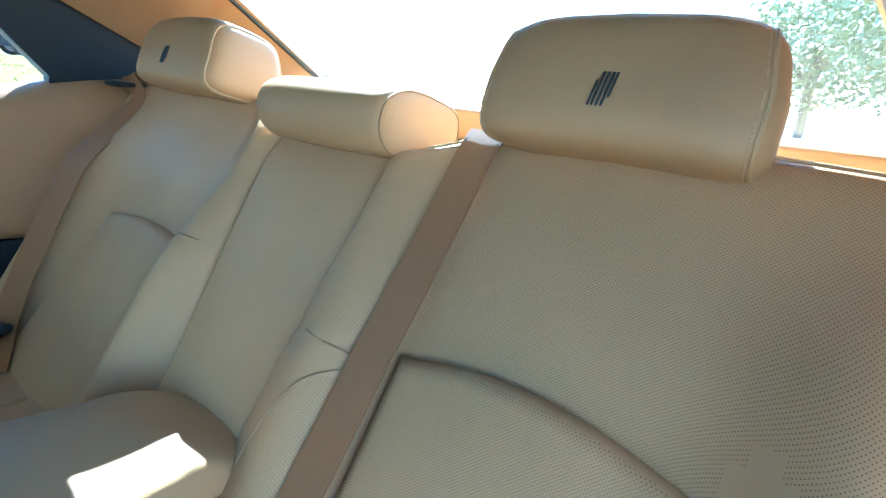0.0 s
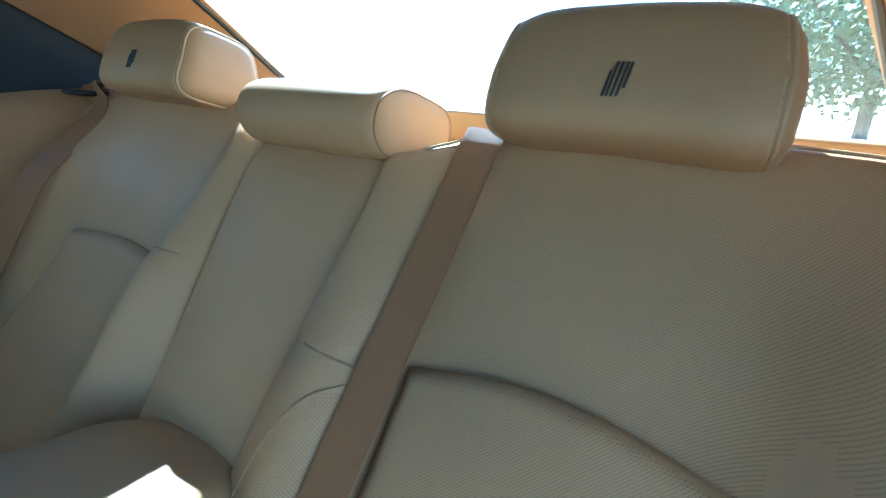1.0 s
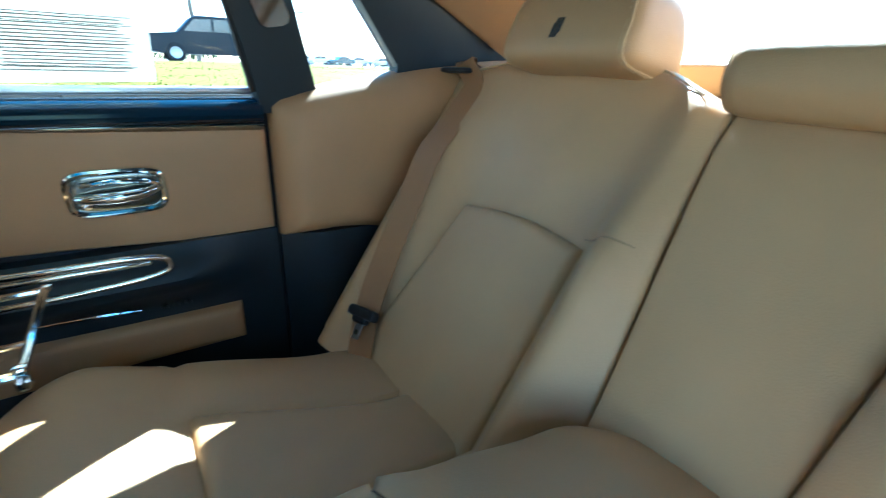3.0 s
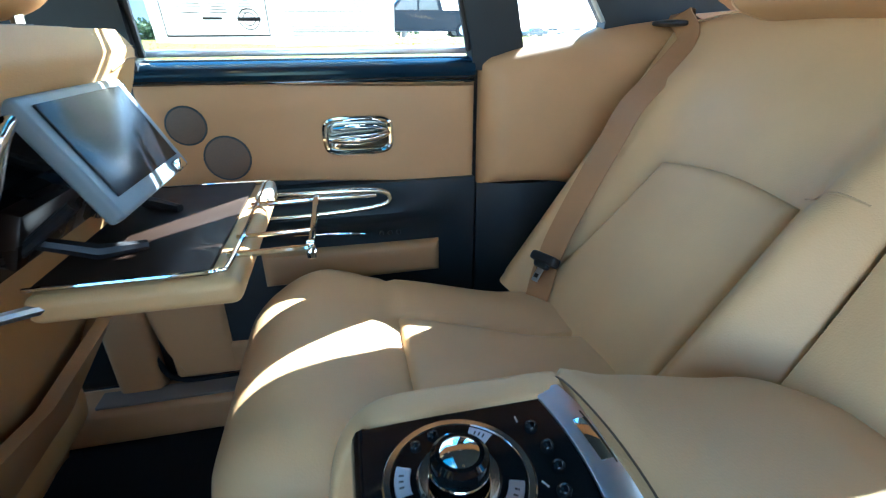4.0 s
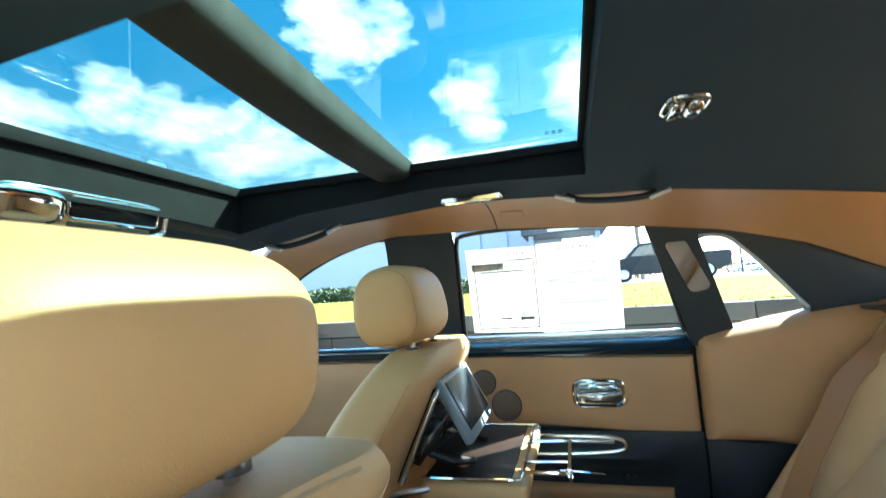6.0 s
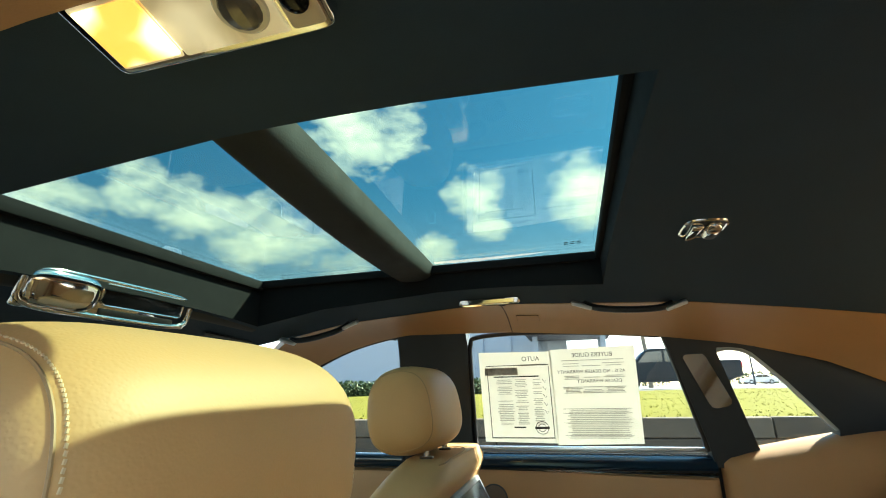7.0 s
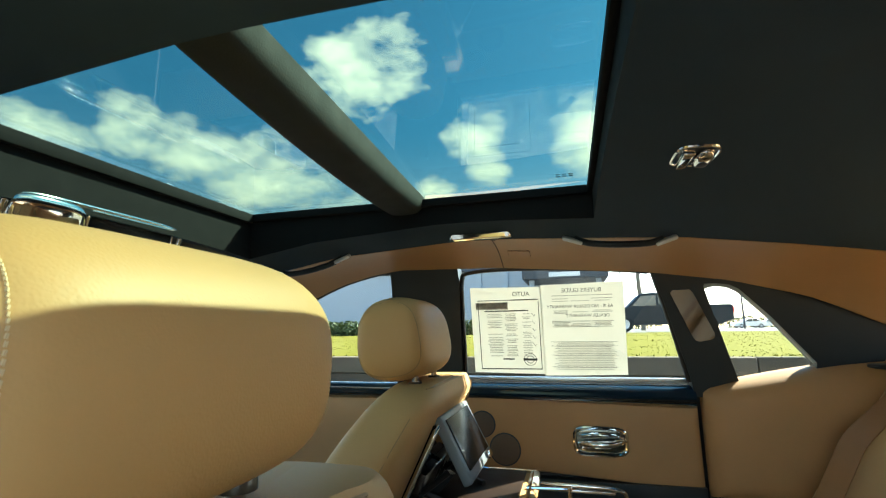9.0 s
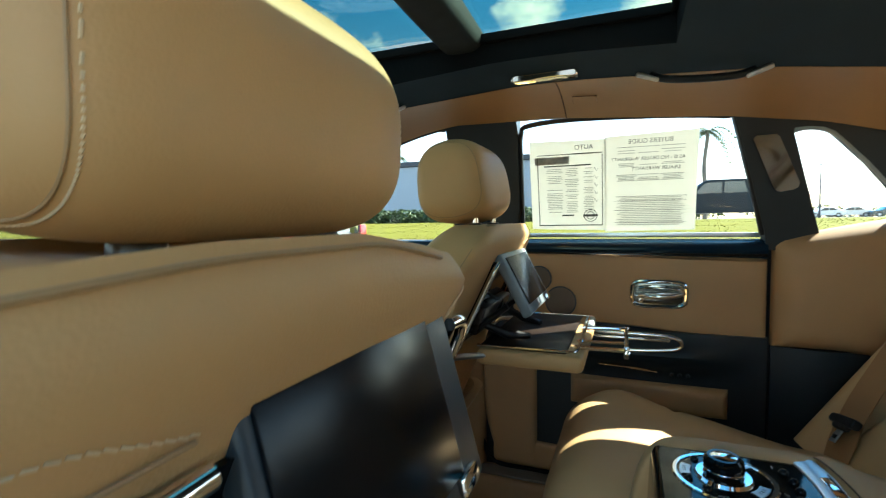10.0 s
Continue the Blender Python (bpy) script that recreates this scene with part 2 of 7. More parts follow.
TAN = (0.50, 0.311, 0.143)
M_TAN = leather("tan_leather", TAN)
M_PERF = leather("perforated_leather", TAN, perforated=True)
M_SEAT = leather("front_seat_leather", (0.515, 0.303, 0.121))
M_TRIM = leather("tan_trim_leather", (0.44, 0.248, 0.108), rough=0.5)
M_PALE = leather("pale_leather", (0.58, 0.40, 0.21))
M_BELT = webbing("belt_webbing", (0.33, 0.162, 0.058))
M_STITCH = plain("thread", (0.64, 0.48, 0.28), 0.8)
M_GUIDE = plain("dark_plastic_guide", (0.05, 0.035, 0.02), 0.3)
M_SMOKED = plain("smoked_mirror", (0.42, 0.39, 0.36), 0.06, metal=1.0, vary=0.04)
# darkened tan: folded seams, and painted shade in the centre panel's joints
M_SEAMGAP = leather("folded_leather_seam", tuple(c * 0.70 for c in TAN))
M_SEAM = plain("seam_shadow_gap", (0.09, 0.05, 0.025), 0.8)
M_LINER = plain("black_headliner", (0.028, 0.048, 0.070), 0.95, vary=0.25, scale=14, bump=0.4, bscale=900, spec=0.2)
M_DARK = plain("blue_black_trim", (0.013, 0.019, 0.024), 0.45, vary=0.2, bump=0.15, bscale=700)
M_GLOSS = plain("piano_black", (0.004, 0.005, 0.006), 0.06, vary=0.1, spec=0.22)
M_RUBBER = plain("black_rubber", (0.010, 0.010, 0.011), 0.9, vary=0.2, spec=0.2)
M_WOOD = plain("dark_lacquered_wood", (0.022, 0.012, 0.008), 0.28, spec=0.35, vary=0.4, scale=18)
M_CARPET = plain("black_carpet", (0.008, 0.008, 0.009), 1.0, vary=0.5, scale=220, bump=1.0, bscale=600, spec=0.1)
M_CHROME = plain("chrome", (0.78, 0.77, 0.75), 0.06, metal=1.0, vary=0.03)
M_SATIN = plain("satin_metal", (0.62, 0.63, 0.65), 0.32, metal=1.0, vary=0.06, scale=80)
M_BEZEL = plain("silver_grey_plastic", (0.17, 0.19, 0.20), 0.4, vary=0.08, bump=0.1)
M_TABLE = plain("dark_table_lacquer", (0.020, 0.011, 0.007), 0.45, spec=0.15, vary=0.4, scale=18)
M_GREY = plain("grey_plastic", (0.028, 0.037, 0.042), 0.45, vary=0.1, bump=0.1)
M_BLACK = plain("black_plastic", (0.012, 0.012, 0.013), 0.4, vary=0.15)
M_SCREEN = plain("screen_glass", (0.003, 0.004, 0.006), 0.24, vary=0.1, spec=0.22)
M_LEDGE = plain("blue_black_lacquer", (0.008, 0.020, 0.034), 0.12, vary=0.1, spec=0.5)
M_SILL = plain("grey_brown_sill", (0.16, 0.125, 0.09), 0.6, vary=0.1, bump=0.2)
M_SEAL = plain("pale_grey_seal", (0.34, 0.38, 0.38), 0.5, vary=0.1)
M_GRILLE = plain("speaker_grille", (0.13, 0.09, 0.06), 0.6, vary=0.4, scale=900, bump=0.8, bscale=1200)
M_DISH = plain("dull_metal_dish", (0.15, 0.16, 0.145), 0.16, metal=0.9, vary=0.2, scale=60)
M_MIRROR = plain("mirror", (0.9, 0.9, 0.9), 0.02, metal=1.0, vary=0.0)
M_GLASS = glass("window_glass", (0.86, 0.9, 0.9))
M_WINDSCREEN = glass("windscreen_glass", (0.62, 0.66, 0.64))
M_ROOFGLASS = glass("tinted_roof_glass", (0.23, 0.31, 0.25))
M_PAPER = paper("white_paper", (0.80, 0.78, 0.71))
M_PRINT = paper("grey_print", (0.09, 0.09, 0.085))
M_PHOTO = paper("grey_photo_print", (0.46, 0.45, 0.43), 0.35, 60.0)
M_PRINT2 = paper("light_print", (0.40, 0.39, 0.36))
M_LENS = plain("cream_lens", (0.72, 0.66, 0.48), 0.25, vary=0.05)
M_GLOWLENS = glowing("softly_lit_lens", (1.0, 0.82, 0.45), (1.0, 0.86, 0.55), 0.075)
M_TIP = plain("bright_satin", (0.80, 0.79, 0.76), 0.3, metal=0.55, vary=0.04)
M_AMBER = glowing("lit_amber_lens", (1.0, 0.42, 0.05), (1.0, 0.80, 0.36), 0.75)
M_PAINT = plain("dark_blue_paint", (0.008, 0.02, 0.045), 0.25, coat=0.25, vary=0.1)
M_CASE = plain("black_mirror_case", (0.006, 0.007, 0.009), 0.45, vary=0.1, spec=0.1)
M_SPOT = plain("grey_spot_lens", (0.16, 0.15, 0.12), 0.2, metal=0.5, vary=0.5, scale=160)
M_CREAM = plain("cream_plastic", (0.62, 0.52, 0.34), 0.4, vary=0.05)


# ---------------------------------------------------------------- mesh helpers
def finish(name, bm, mat, sharp=40):
    bmesh.ops.remove_doubles(bm, verts=bm.verts, dist=1e-6)
    bmesh.ops.recalc_face_normals(bm, faces=bm.faces)
    me = bpy.data.meshes.new(name)
    bm.to_mesh(me)
    bm.free()
    me.materials.append(mat)
    for f in me.polygons:
        f.use_smooth = True
    me.set_sharp_from_angle(angle=radians(sharp))
    return me


def thing(name, at, label, category="", group="", kind=""):
    ob = new(name)
    ob.location = at
    ob.empty_display_size = 0.05
    return tagged(ob, label, category, group, kind)


def part(name, bm, mat, parent, label="", sharp=40):
    ob = new(name, finish(name, bm, mat, sharp))
    ob.parent = parent
    if parent.parent is None:
        ob.matrix_parent_inverse = Matrix.Translation(-parent.location)
    return tagged(ob, label)


def solo(name, bm, mat, label="", category="", group="", kind="", sharp=40):
    return tagged(new(name, finish(name, bm, mat, sharp)), label, category, group, kind)


def moved(bm, m):
    bmesh.ops.transform(bm, matrix=m, verts=bm.verts)
    return bm


def join(*bms):
    out = bmesh.new()
    for b in bms:
        me = bpy.data.meshes.new("tmp")
        b.to_mesh(me)
        b.free()
        out.from_mesh(me)
        bpy.data.meshes.remove(me)
    return out


def box(c, s, r=0.0, seg=3, m=None):
    """A box of size s about c with edges rounded by r, turned by m about its centre."""
    bm = bmesh.new()
    bmesh.ops.create_cube(bm, size=1.0, matrix=Matrix.Diagonal((*s, 1)))
    if r:
        bmesh.ops.bevel(bm, geom=list(bm.edges), offset=r, segments=seg, profile=0.5, affect="EDGES")
    return moved(bm, Matrix.Translation(c) @ (m or Matrix.Identity(4)))


def sheet(fn, nu, nv, back=None):
    """A grid over fn(u, v), closed by back(u, v) and side walls."""
    bm = bmesh.new()
    f = [[bm.verts.new(fn(i / nu, j / nv)) for j in range(nv + 1)] for i in range(nu + 1)]
    for i in range(nu):
        for j in range(nv):
            bm.faces.new((f[i][j], f[i + 1][j], f[i + 1][j + 1], f[i][j + 1]))
    if back:
        b = [[bm.verts.new(back(i / nu, j / nv)) for j in range(nv + 1)] for i in range(nu + 1)]
        for i in range(nu):
            for j in range(nv):
                bm.faces.new((b[i][j], b[i][j + 1], b[i + 1][j + 1], b[i + 1][j]))
        for i in range(nu):
            for j in (0, nv):
                bm.faces.new((f[i][j], f[i + 1][j], b[i + 1][j], b[i][j]))
        for j in range(nv):
            for i in (0, nu):
                bm.faces.new((f[i][j], f[i][j + 1], b[i][j + 1], b[i][j]))
    return bm


def loft(loops, cap=True):
    bm = bmesh.new()
    rows = [[bm.verts.new(p) for p in l] for l in loops]
    n = len(rows[0])
    for a, b in zip(rows, rows[1:]):
        for i in range(n):
            bm.faces.new((a[i], a[(i + 1) % n], b[(i + 1) % n], b[i]))
    if cap:
        bm.faces.new(rows[0])
        bm.faces.new(rows[-1])
    return bm


def tube(pts, r, n=10, closed=False, cap=True):
    pts = [Vector(p) for p in pts]
    loops, k = [], len(pts)
    prev = None
    for i, p in enumerate(pts):
        a = pts[(i - 1) % k] if closed or i else p
        b = pts[(i + 1) % k] if closed or i < k - 1 else p
        t = (b - a).normalized()
        side = prev - t * prev.dot(t) if prev else (t.cross(Vector((0, 0, 1))) if abs(t.z) < 0.9 else t.cross(Vector((1, 0, 0))))
        side.normalize()
        prev = side
        up = t.cross(side)
        rr = r[i] if isinstance(r, (list, tuple)) else r
        loops.append([p + rr * (math.cos(q) * side + math.sin(q) * up) for q in [2 * math.pi * j / n for j in range(n)]])
    if closed:
        loops.append(loops[0])
    return loft(loops, cap and not closed)


def arc(pts, n=6):
    """A smooth line (Catmull-Rom) through pts."""
    pts = [Vector(p) for p in pts]
    out = []
    for i in range(len(pts) - 1):
        p0, p1, p2, p3 = pts[max(i - 1, 0)], pts[i], pts[i + 1], pts[min(i + 2, len(pts) - 1)]
        for j in range(n):
            t = j / n
            out.append(0.5 * (2 * p1 + (p2 - p0) * t + (2 * p0 - 5 * p1 + 4 * p2 - p3) * t * t + (3 * p1 - p0 - 3 * p2 + p3) * t ** 3))
    out.append(pts[-1])
    return out


def lathe(profile, n, m, cap=True):
    """Turns (radius, height) points about z, then places them by m."""
    loops = [[(r * math.cos(a), r * math.sin(a), h) for a in [2 * math.pi * j / n for j in range(n)]] for r, h in profile]
    return moved(loft(loops, cap), m)


def egg(c, half, e1=0.35, e2=0.35, nu=28, nv=40, m=None, shape=None):
    """A cushion-like superellipsoid whose poles lie along y."""
    def pw(a, e):
        return math.copysign(abs(a) ** e, a)
    loops = []
    for i in range(nu + 1):
        u = -math.pi / 2 + math.pi * (i + 0.02) / (nu + 0.04)
        loop = []
        for j in range(nv):
            v = 2 * math.pi * j / nv
            q = Vector((pw(math.cos(u), e1) * pw(math.cos(v), e2), pw(math.sin(u), e1), pw(math.cos(u), e1) * pw(math.sin(v), e2)))
            if shape:
                q = shape(q)
            loop.append(Vector((q.x * half[0], q.y * half[1], q.z * half[2])))
        loops.append(loop)
    return moved(loft(loops), Matrix.Translation(c) @ (m or Matrix.Identity(4)))


def prism(poly, at, depth):
    """A polygon of (a, b) pairs laid by at(a, b) and thickened by the vector depth."""
    bm = bmesh.new()
    d = Vector(depth)
    f = [bm.verts.new(at(a, b)) for a, b in poly]
    g = [bm.verts.new(Vector(at(a, b)) + d) for a, b in poly]
    bm.faces.new(f)
    bm.faces.new(g[::-1])
    for i in range(len(f)):
        k = (i + 1) % len(f)
        bm.faces.new((f[i], f[k], g[k], g[i]))
    return bm


def ease(a, b, x):
    t = max(0.0, min(1.0, (x - a) / (b - a)))
    return t * t * (3 - 2 * t)


def lerp(table, x):
    for (x0, y0), (x1, y1) in zip(table, table[1:]):
        if x <= x1:
            return y0 + (y1 - y0) * max(0.0, (x - x0)) / (x1 - x0)
    return table[-1][1]


def warp(u):
    """Spreads samples towards both ends."""
    return 0.5 - 0.5 * math.cos(math.pi * u)


def dome(d, r):
    k = min(max(d / r, 0.0), 1.0)
    return math.sqrt(max(0.0, 1 - (1 - k) ** 2))


def strip(line, across, half, thick):
    """A flat band of width 2*half along line; across(i) is the direction of its width."""
    line = [Vector(p) for p in line]
    loops = []
    for i, p in enumerate(line):
        t = (line[min(i + 1, len(line) - 1)] - line[max(i - 1, 0)]).normalized()
        a = Vector(across(i / (len(line) - 1)))
        a = (a - t * a.dot(t)).normalized()
        nrm = t.cross(a)
        loops.append([p + a * half + nrm * thick, p - a * half + nrm * thick, p - a * half - nrm * thick, p + a * half - nrm * thick])
    return loft(loops)


# ---------------------------------------------------------------- body of the car
ROOF = [(-0.66, 1.03), (-0.45, 1.065), (-0.3, 1.088), (-0.13, 1.118), (0.18, 1.14), (0.32, 1.139), (0.69, 1.119), (0.9, 1.091), (1.055, 1.067), (1.2, 1.035), (1.3, 1.0)]
RAIL = [(-0.90, 0.70), (-0.70, 0.787), (-0.606, 0.846), (-0.492, 0.915), (-0.393, 0.972), (-0.303, 1.020), (-0.20, 1.060), (-0.10, 1.084), (-0.016, 1.096), (0.27, 1.09), (0.64, 1.062), (0.823, 1.035), (0.985, 0.992), (1.1, 0.942), (1.2, 0.895), (1.3, 0.84)]
HOLE = (-0.30, 0.505, -0.325, 0.36)


def roof_z(x, y):
    return lerp(ROOF, x) + 0.03 * (1 - (y / 0.5) ** 2)


def tumble(z):
    return 0.735 - 0.22 * max(0.0, z - 0.78)


def at_side(sg, inset=0.0):
    return lambda x, z: (x, sg * (tumble(z) - inset), z)


def build_floor():
    bm = box((0.1, 0, -0.02), (2.9, 1.5, 0.04), 0.0)
    solo("floor", bm, M_CARPET, "black deep-pile carpet on the car floor", "floor", kind="structure")
    # raised sills along both sides
    for sg in (1, -1):
        e = thing("trim", (0.2, sg * 0.69, 0), "tan door sill with a grey tread plate", "trim", kind="structure")
        part("sill", box((0.2, sg * 0.715, 0.05), (1.9, 0.09, 0.10), 0.02), M_TRIM, e)
        part("tread_plate", box((0.22, sg * 0.70, 0.104), (0.62, 0.05, 0.008), 0.003), M_SILL, e, "grey tread plate")


def build_ceiling():
    x0, x1, y0, y1 = HOLE
    xs = sorted({-0.66, -0.55, -0.45, -0.38, x0, x1, 1.2, 1.12, 1.05, 0.98, 0.9, 0.8, 0.7, 0.6, *[x0 + (x1 - x0) * i / 14 for i in range(1, 14)]})
    ys = sorted({-0.5, -0.46, -0.42, -0.37, y0, y1, 0.42, 0.46, 0.5, *[y0 + (y1 - y0) * i / 14 for i in range(1, 14)]})
    bm = bmesh.new()
    V = {}
    for i, x in enumerate(xs):
        for j, y in enumerate(ys):
            V[i, j, 0] = bm.verts.new((x, y, roof_z(x, y)))
            V[i, j, 1] = bm.verts.new((x, y, roof_z(x, y) + 0.035))
    for i in range(len(xs) - 1):
        for j in range(len(ys) - 1):
            if xs[i] >= x0 - 1e-6 and xs[i + 1] <= x1 + 1e-6 and ys[j] >= y0 - 1e-6 and ys[j + 1] <= y1 + 1e-6:
                continue
            for k in (0, 1):
                bm.faces.new((V[i, j, k], V[i + 1, j, k], V[i + 1, j + 1, k], V[i, j + 1, k]))
    # reveal of the roof opening, up to the glass
    edge = [(x, y0) for x in xs if x0 <= x <= x1] + [(x1, y) for y in ys if y0 < y <= y1] + [(x, y1) for x in reversed(xs) if x0 <= x < x1] + [(x0, y) for y in reversed(ys) if y0 < y < y1]
    lo = [bm.verts.new((x, y, roof_z(x, y))) for x, y in edge]
    hi = [bm.verts.new((x, y, 1.215)) for x, y in edge]
    for i in range(len(edge)):
        k = (i + 1) % len(edge)
        bm.faces.new((lo[i], lo[k], hi[k], hi[i])).material_index = 1
    ob = solo("ceiling", bm, M_LINER, "black suede headliner with a large roof opening", "ceiling", kind="structure", sharp=30)
    ob.data.materials.append(M_RUBBER)


def build_sunroof():
    e = thing("sunroof", (0.1, 0, 1.2), "two-panel tinted glass sunroof with a dark crossbar", "sunroof")
    g = lambda x0, x1: box(((x0 + x1) / 2, 0.017, 1.222), (x1 - x0, 0.76, 0.006))
    p1 = part("pane", g(-0.36, 0.12), M_ROOFGLASS, e, "tinted front roof glass")
    p2 = part("pane", g(0.124, 0.56), M_ROOFGLASS, e, "tinted rear roof glass")
    loops = []
    for i in range(9):
        f = i / 8
        y, xa, xb = 0.372 - f * 0.71, 0.052 + 0.055 * f, 0.146 + 0.034 * f
        zz = 1.170 + 0.012 * (2 * f - 1) ** 2
        mid, hw = (xa + xb) / 2, (xb - xa) / 2
        sec = [(mid - hw * math.copysign(abs(math.cos(q)) ** 0.55, math.cos(q)), zz + 0.034 - 0.034 * abs(math.sin(q)) ** 0.8) for q in [math.pi * i / 16 for i in range(17)]] + [(xb, 1.218), (xa, 1.218)]
        loops.append([(x, y, z) for x, z in sec])
    part("crossbar", loft(loops), plain("crossbar_cloth", (0.019, 0.022, 0.022), 0.85, vary=0.2, bump=0.3), e, "dark grey padded crossbar")
    x0, x1, y0, y1 = HOLE
    # slim seal and the padded front rim
    for name, c, s in (("seal", (x0 + 0.006, 0.017, 1.2), (0.012, 0.68, 0.022)), ("seal", (x1 - 0.005, 0.017, 1.205), (0.010, 0.68, 0.016)), ("seal", (0.1, y1 - 0.006, 1.203), (0.79, 0.012, 0.018))):
        part(name, box(c, s, 0.003, 2), M_RUBBER, e)
    part("front_rim", tube([(x0 - 0.03, y0 - 0.02, 1.115), (x0 - 0.035, 0.02, 1.128), (x0 - 0.03, y1 + 0.02, 1.115)], 0.022, 12), plain("grey_rim", (0.045, 0.045, 0.042), 0.8, bump=0.3), e, "dark grey padded front rim")
    # maker's mark on the glass as small plain bars
    bm = join(*[box((0.44 + 0.012 * (i % 3), 0.30 - 0.012 * (i // 3), 1.2175), (0.008, 0.004, 0.0006)) for i in range(6)])
    part("glass_mark", bm, M_PRINT, p2)


def build_rails():
    for sg, w in ((1, "right"), (-1, "left")):
        def f(u, v, sg=sg):
            x = -0.90 + 2.14 * u
            za, zb = lerp(ROOF, x) - 0.001, lerp(RAIL, x)
            yb = tumble(zb) - 0.02
            k = ease(-0.55, -0.22, x)
            ya = (0.497 if sg > 0 else 0.479) * k + (yb - 0.075) * (1 - k)
            za = za * k + (zb + 0.050) * (1 - k)
            y = ya + (yb - ya) * v
            return (x, sg * y, za + (zb - za) * v + 0.012 * math.sin(math.pi * v))
        bm = sheet(f, 60, 8, lambda u, v: tuple(Vector(f(u, v)) + Vector((0, sg * 0.02, 0.03))))
        e = thing("trim", (0.3, sg * 0.58, 1.1), "tan leather roof rail above the side windows", "trim", kind="structure")
        part("rail", bm, M_TRIM, e)
        joint = (0.275 + 0.90) / 2.14
        part("rail_joint", tube([Vector(f(joint + 0.003 * v / 10, v / 10)) + Vector((0, 0, -0.0004)) for v in range(11)], 0.0013, 6), M_SEAM, e)
        tab = (0.33 + 0.90) / 2.14
        part("airbag_tab", sheet(lambda u, v: Vector(f(tab + (u - 0.5) * 0.025, 0.60 + (v - 0.5) * 0.15)) + Vector((0, 0, -0.0022)), 4, 4, lambda u, v: Vector(f(tab + (u - 0.5) * 0.025, 0.60 + (v - 0.5) * 0.15)) + Vector((0, 0, 0.003))), M_TRIM, e)
        part("tab_seam", tube([Vector(f(tab + a * 0.0129, 0.60 + b * 0.078)) + Vector((0, 0, -0.0004)) for a, b in ((-1, -1), (1, -1), (1, 1), (-1, 1))], 0.0009, 6, closed=True), M_SEAM, e)


INSET = [(0.690, 1.008), (0.695, 1.015), (0.734, 1.016), (0.741, 1.009), (0.786, 0.908), (0.784, 0.898), (0.776, 0.893), (0.752, 0.889), (0.742, 0.892), (0.736, 0.901)]


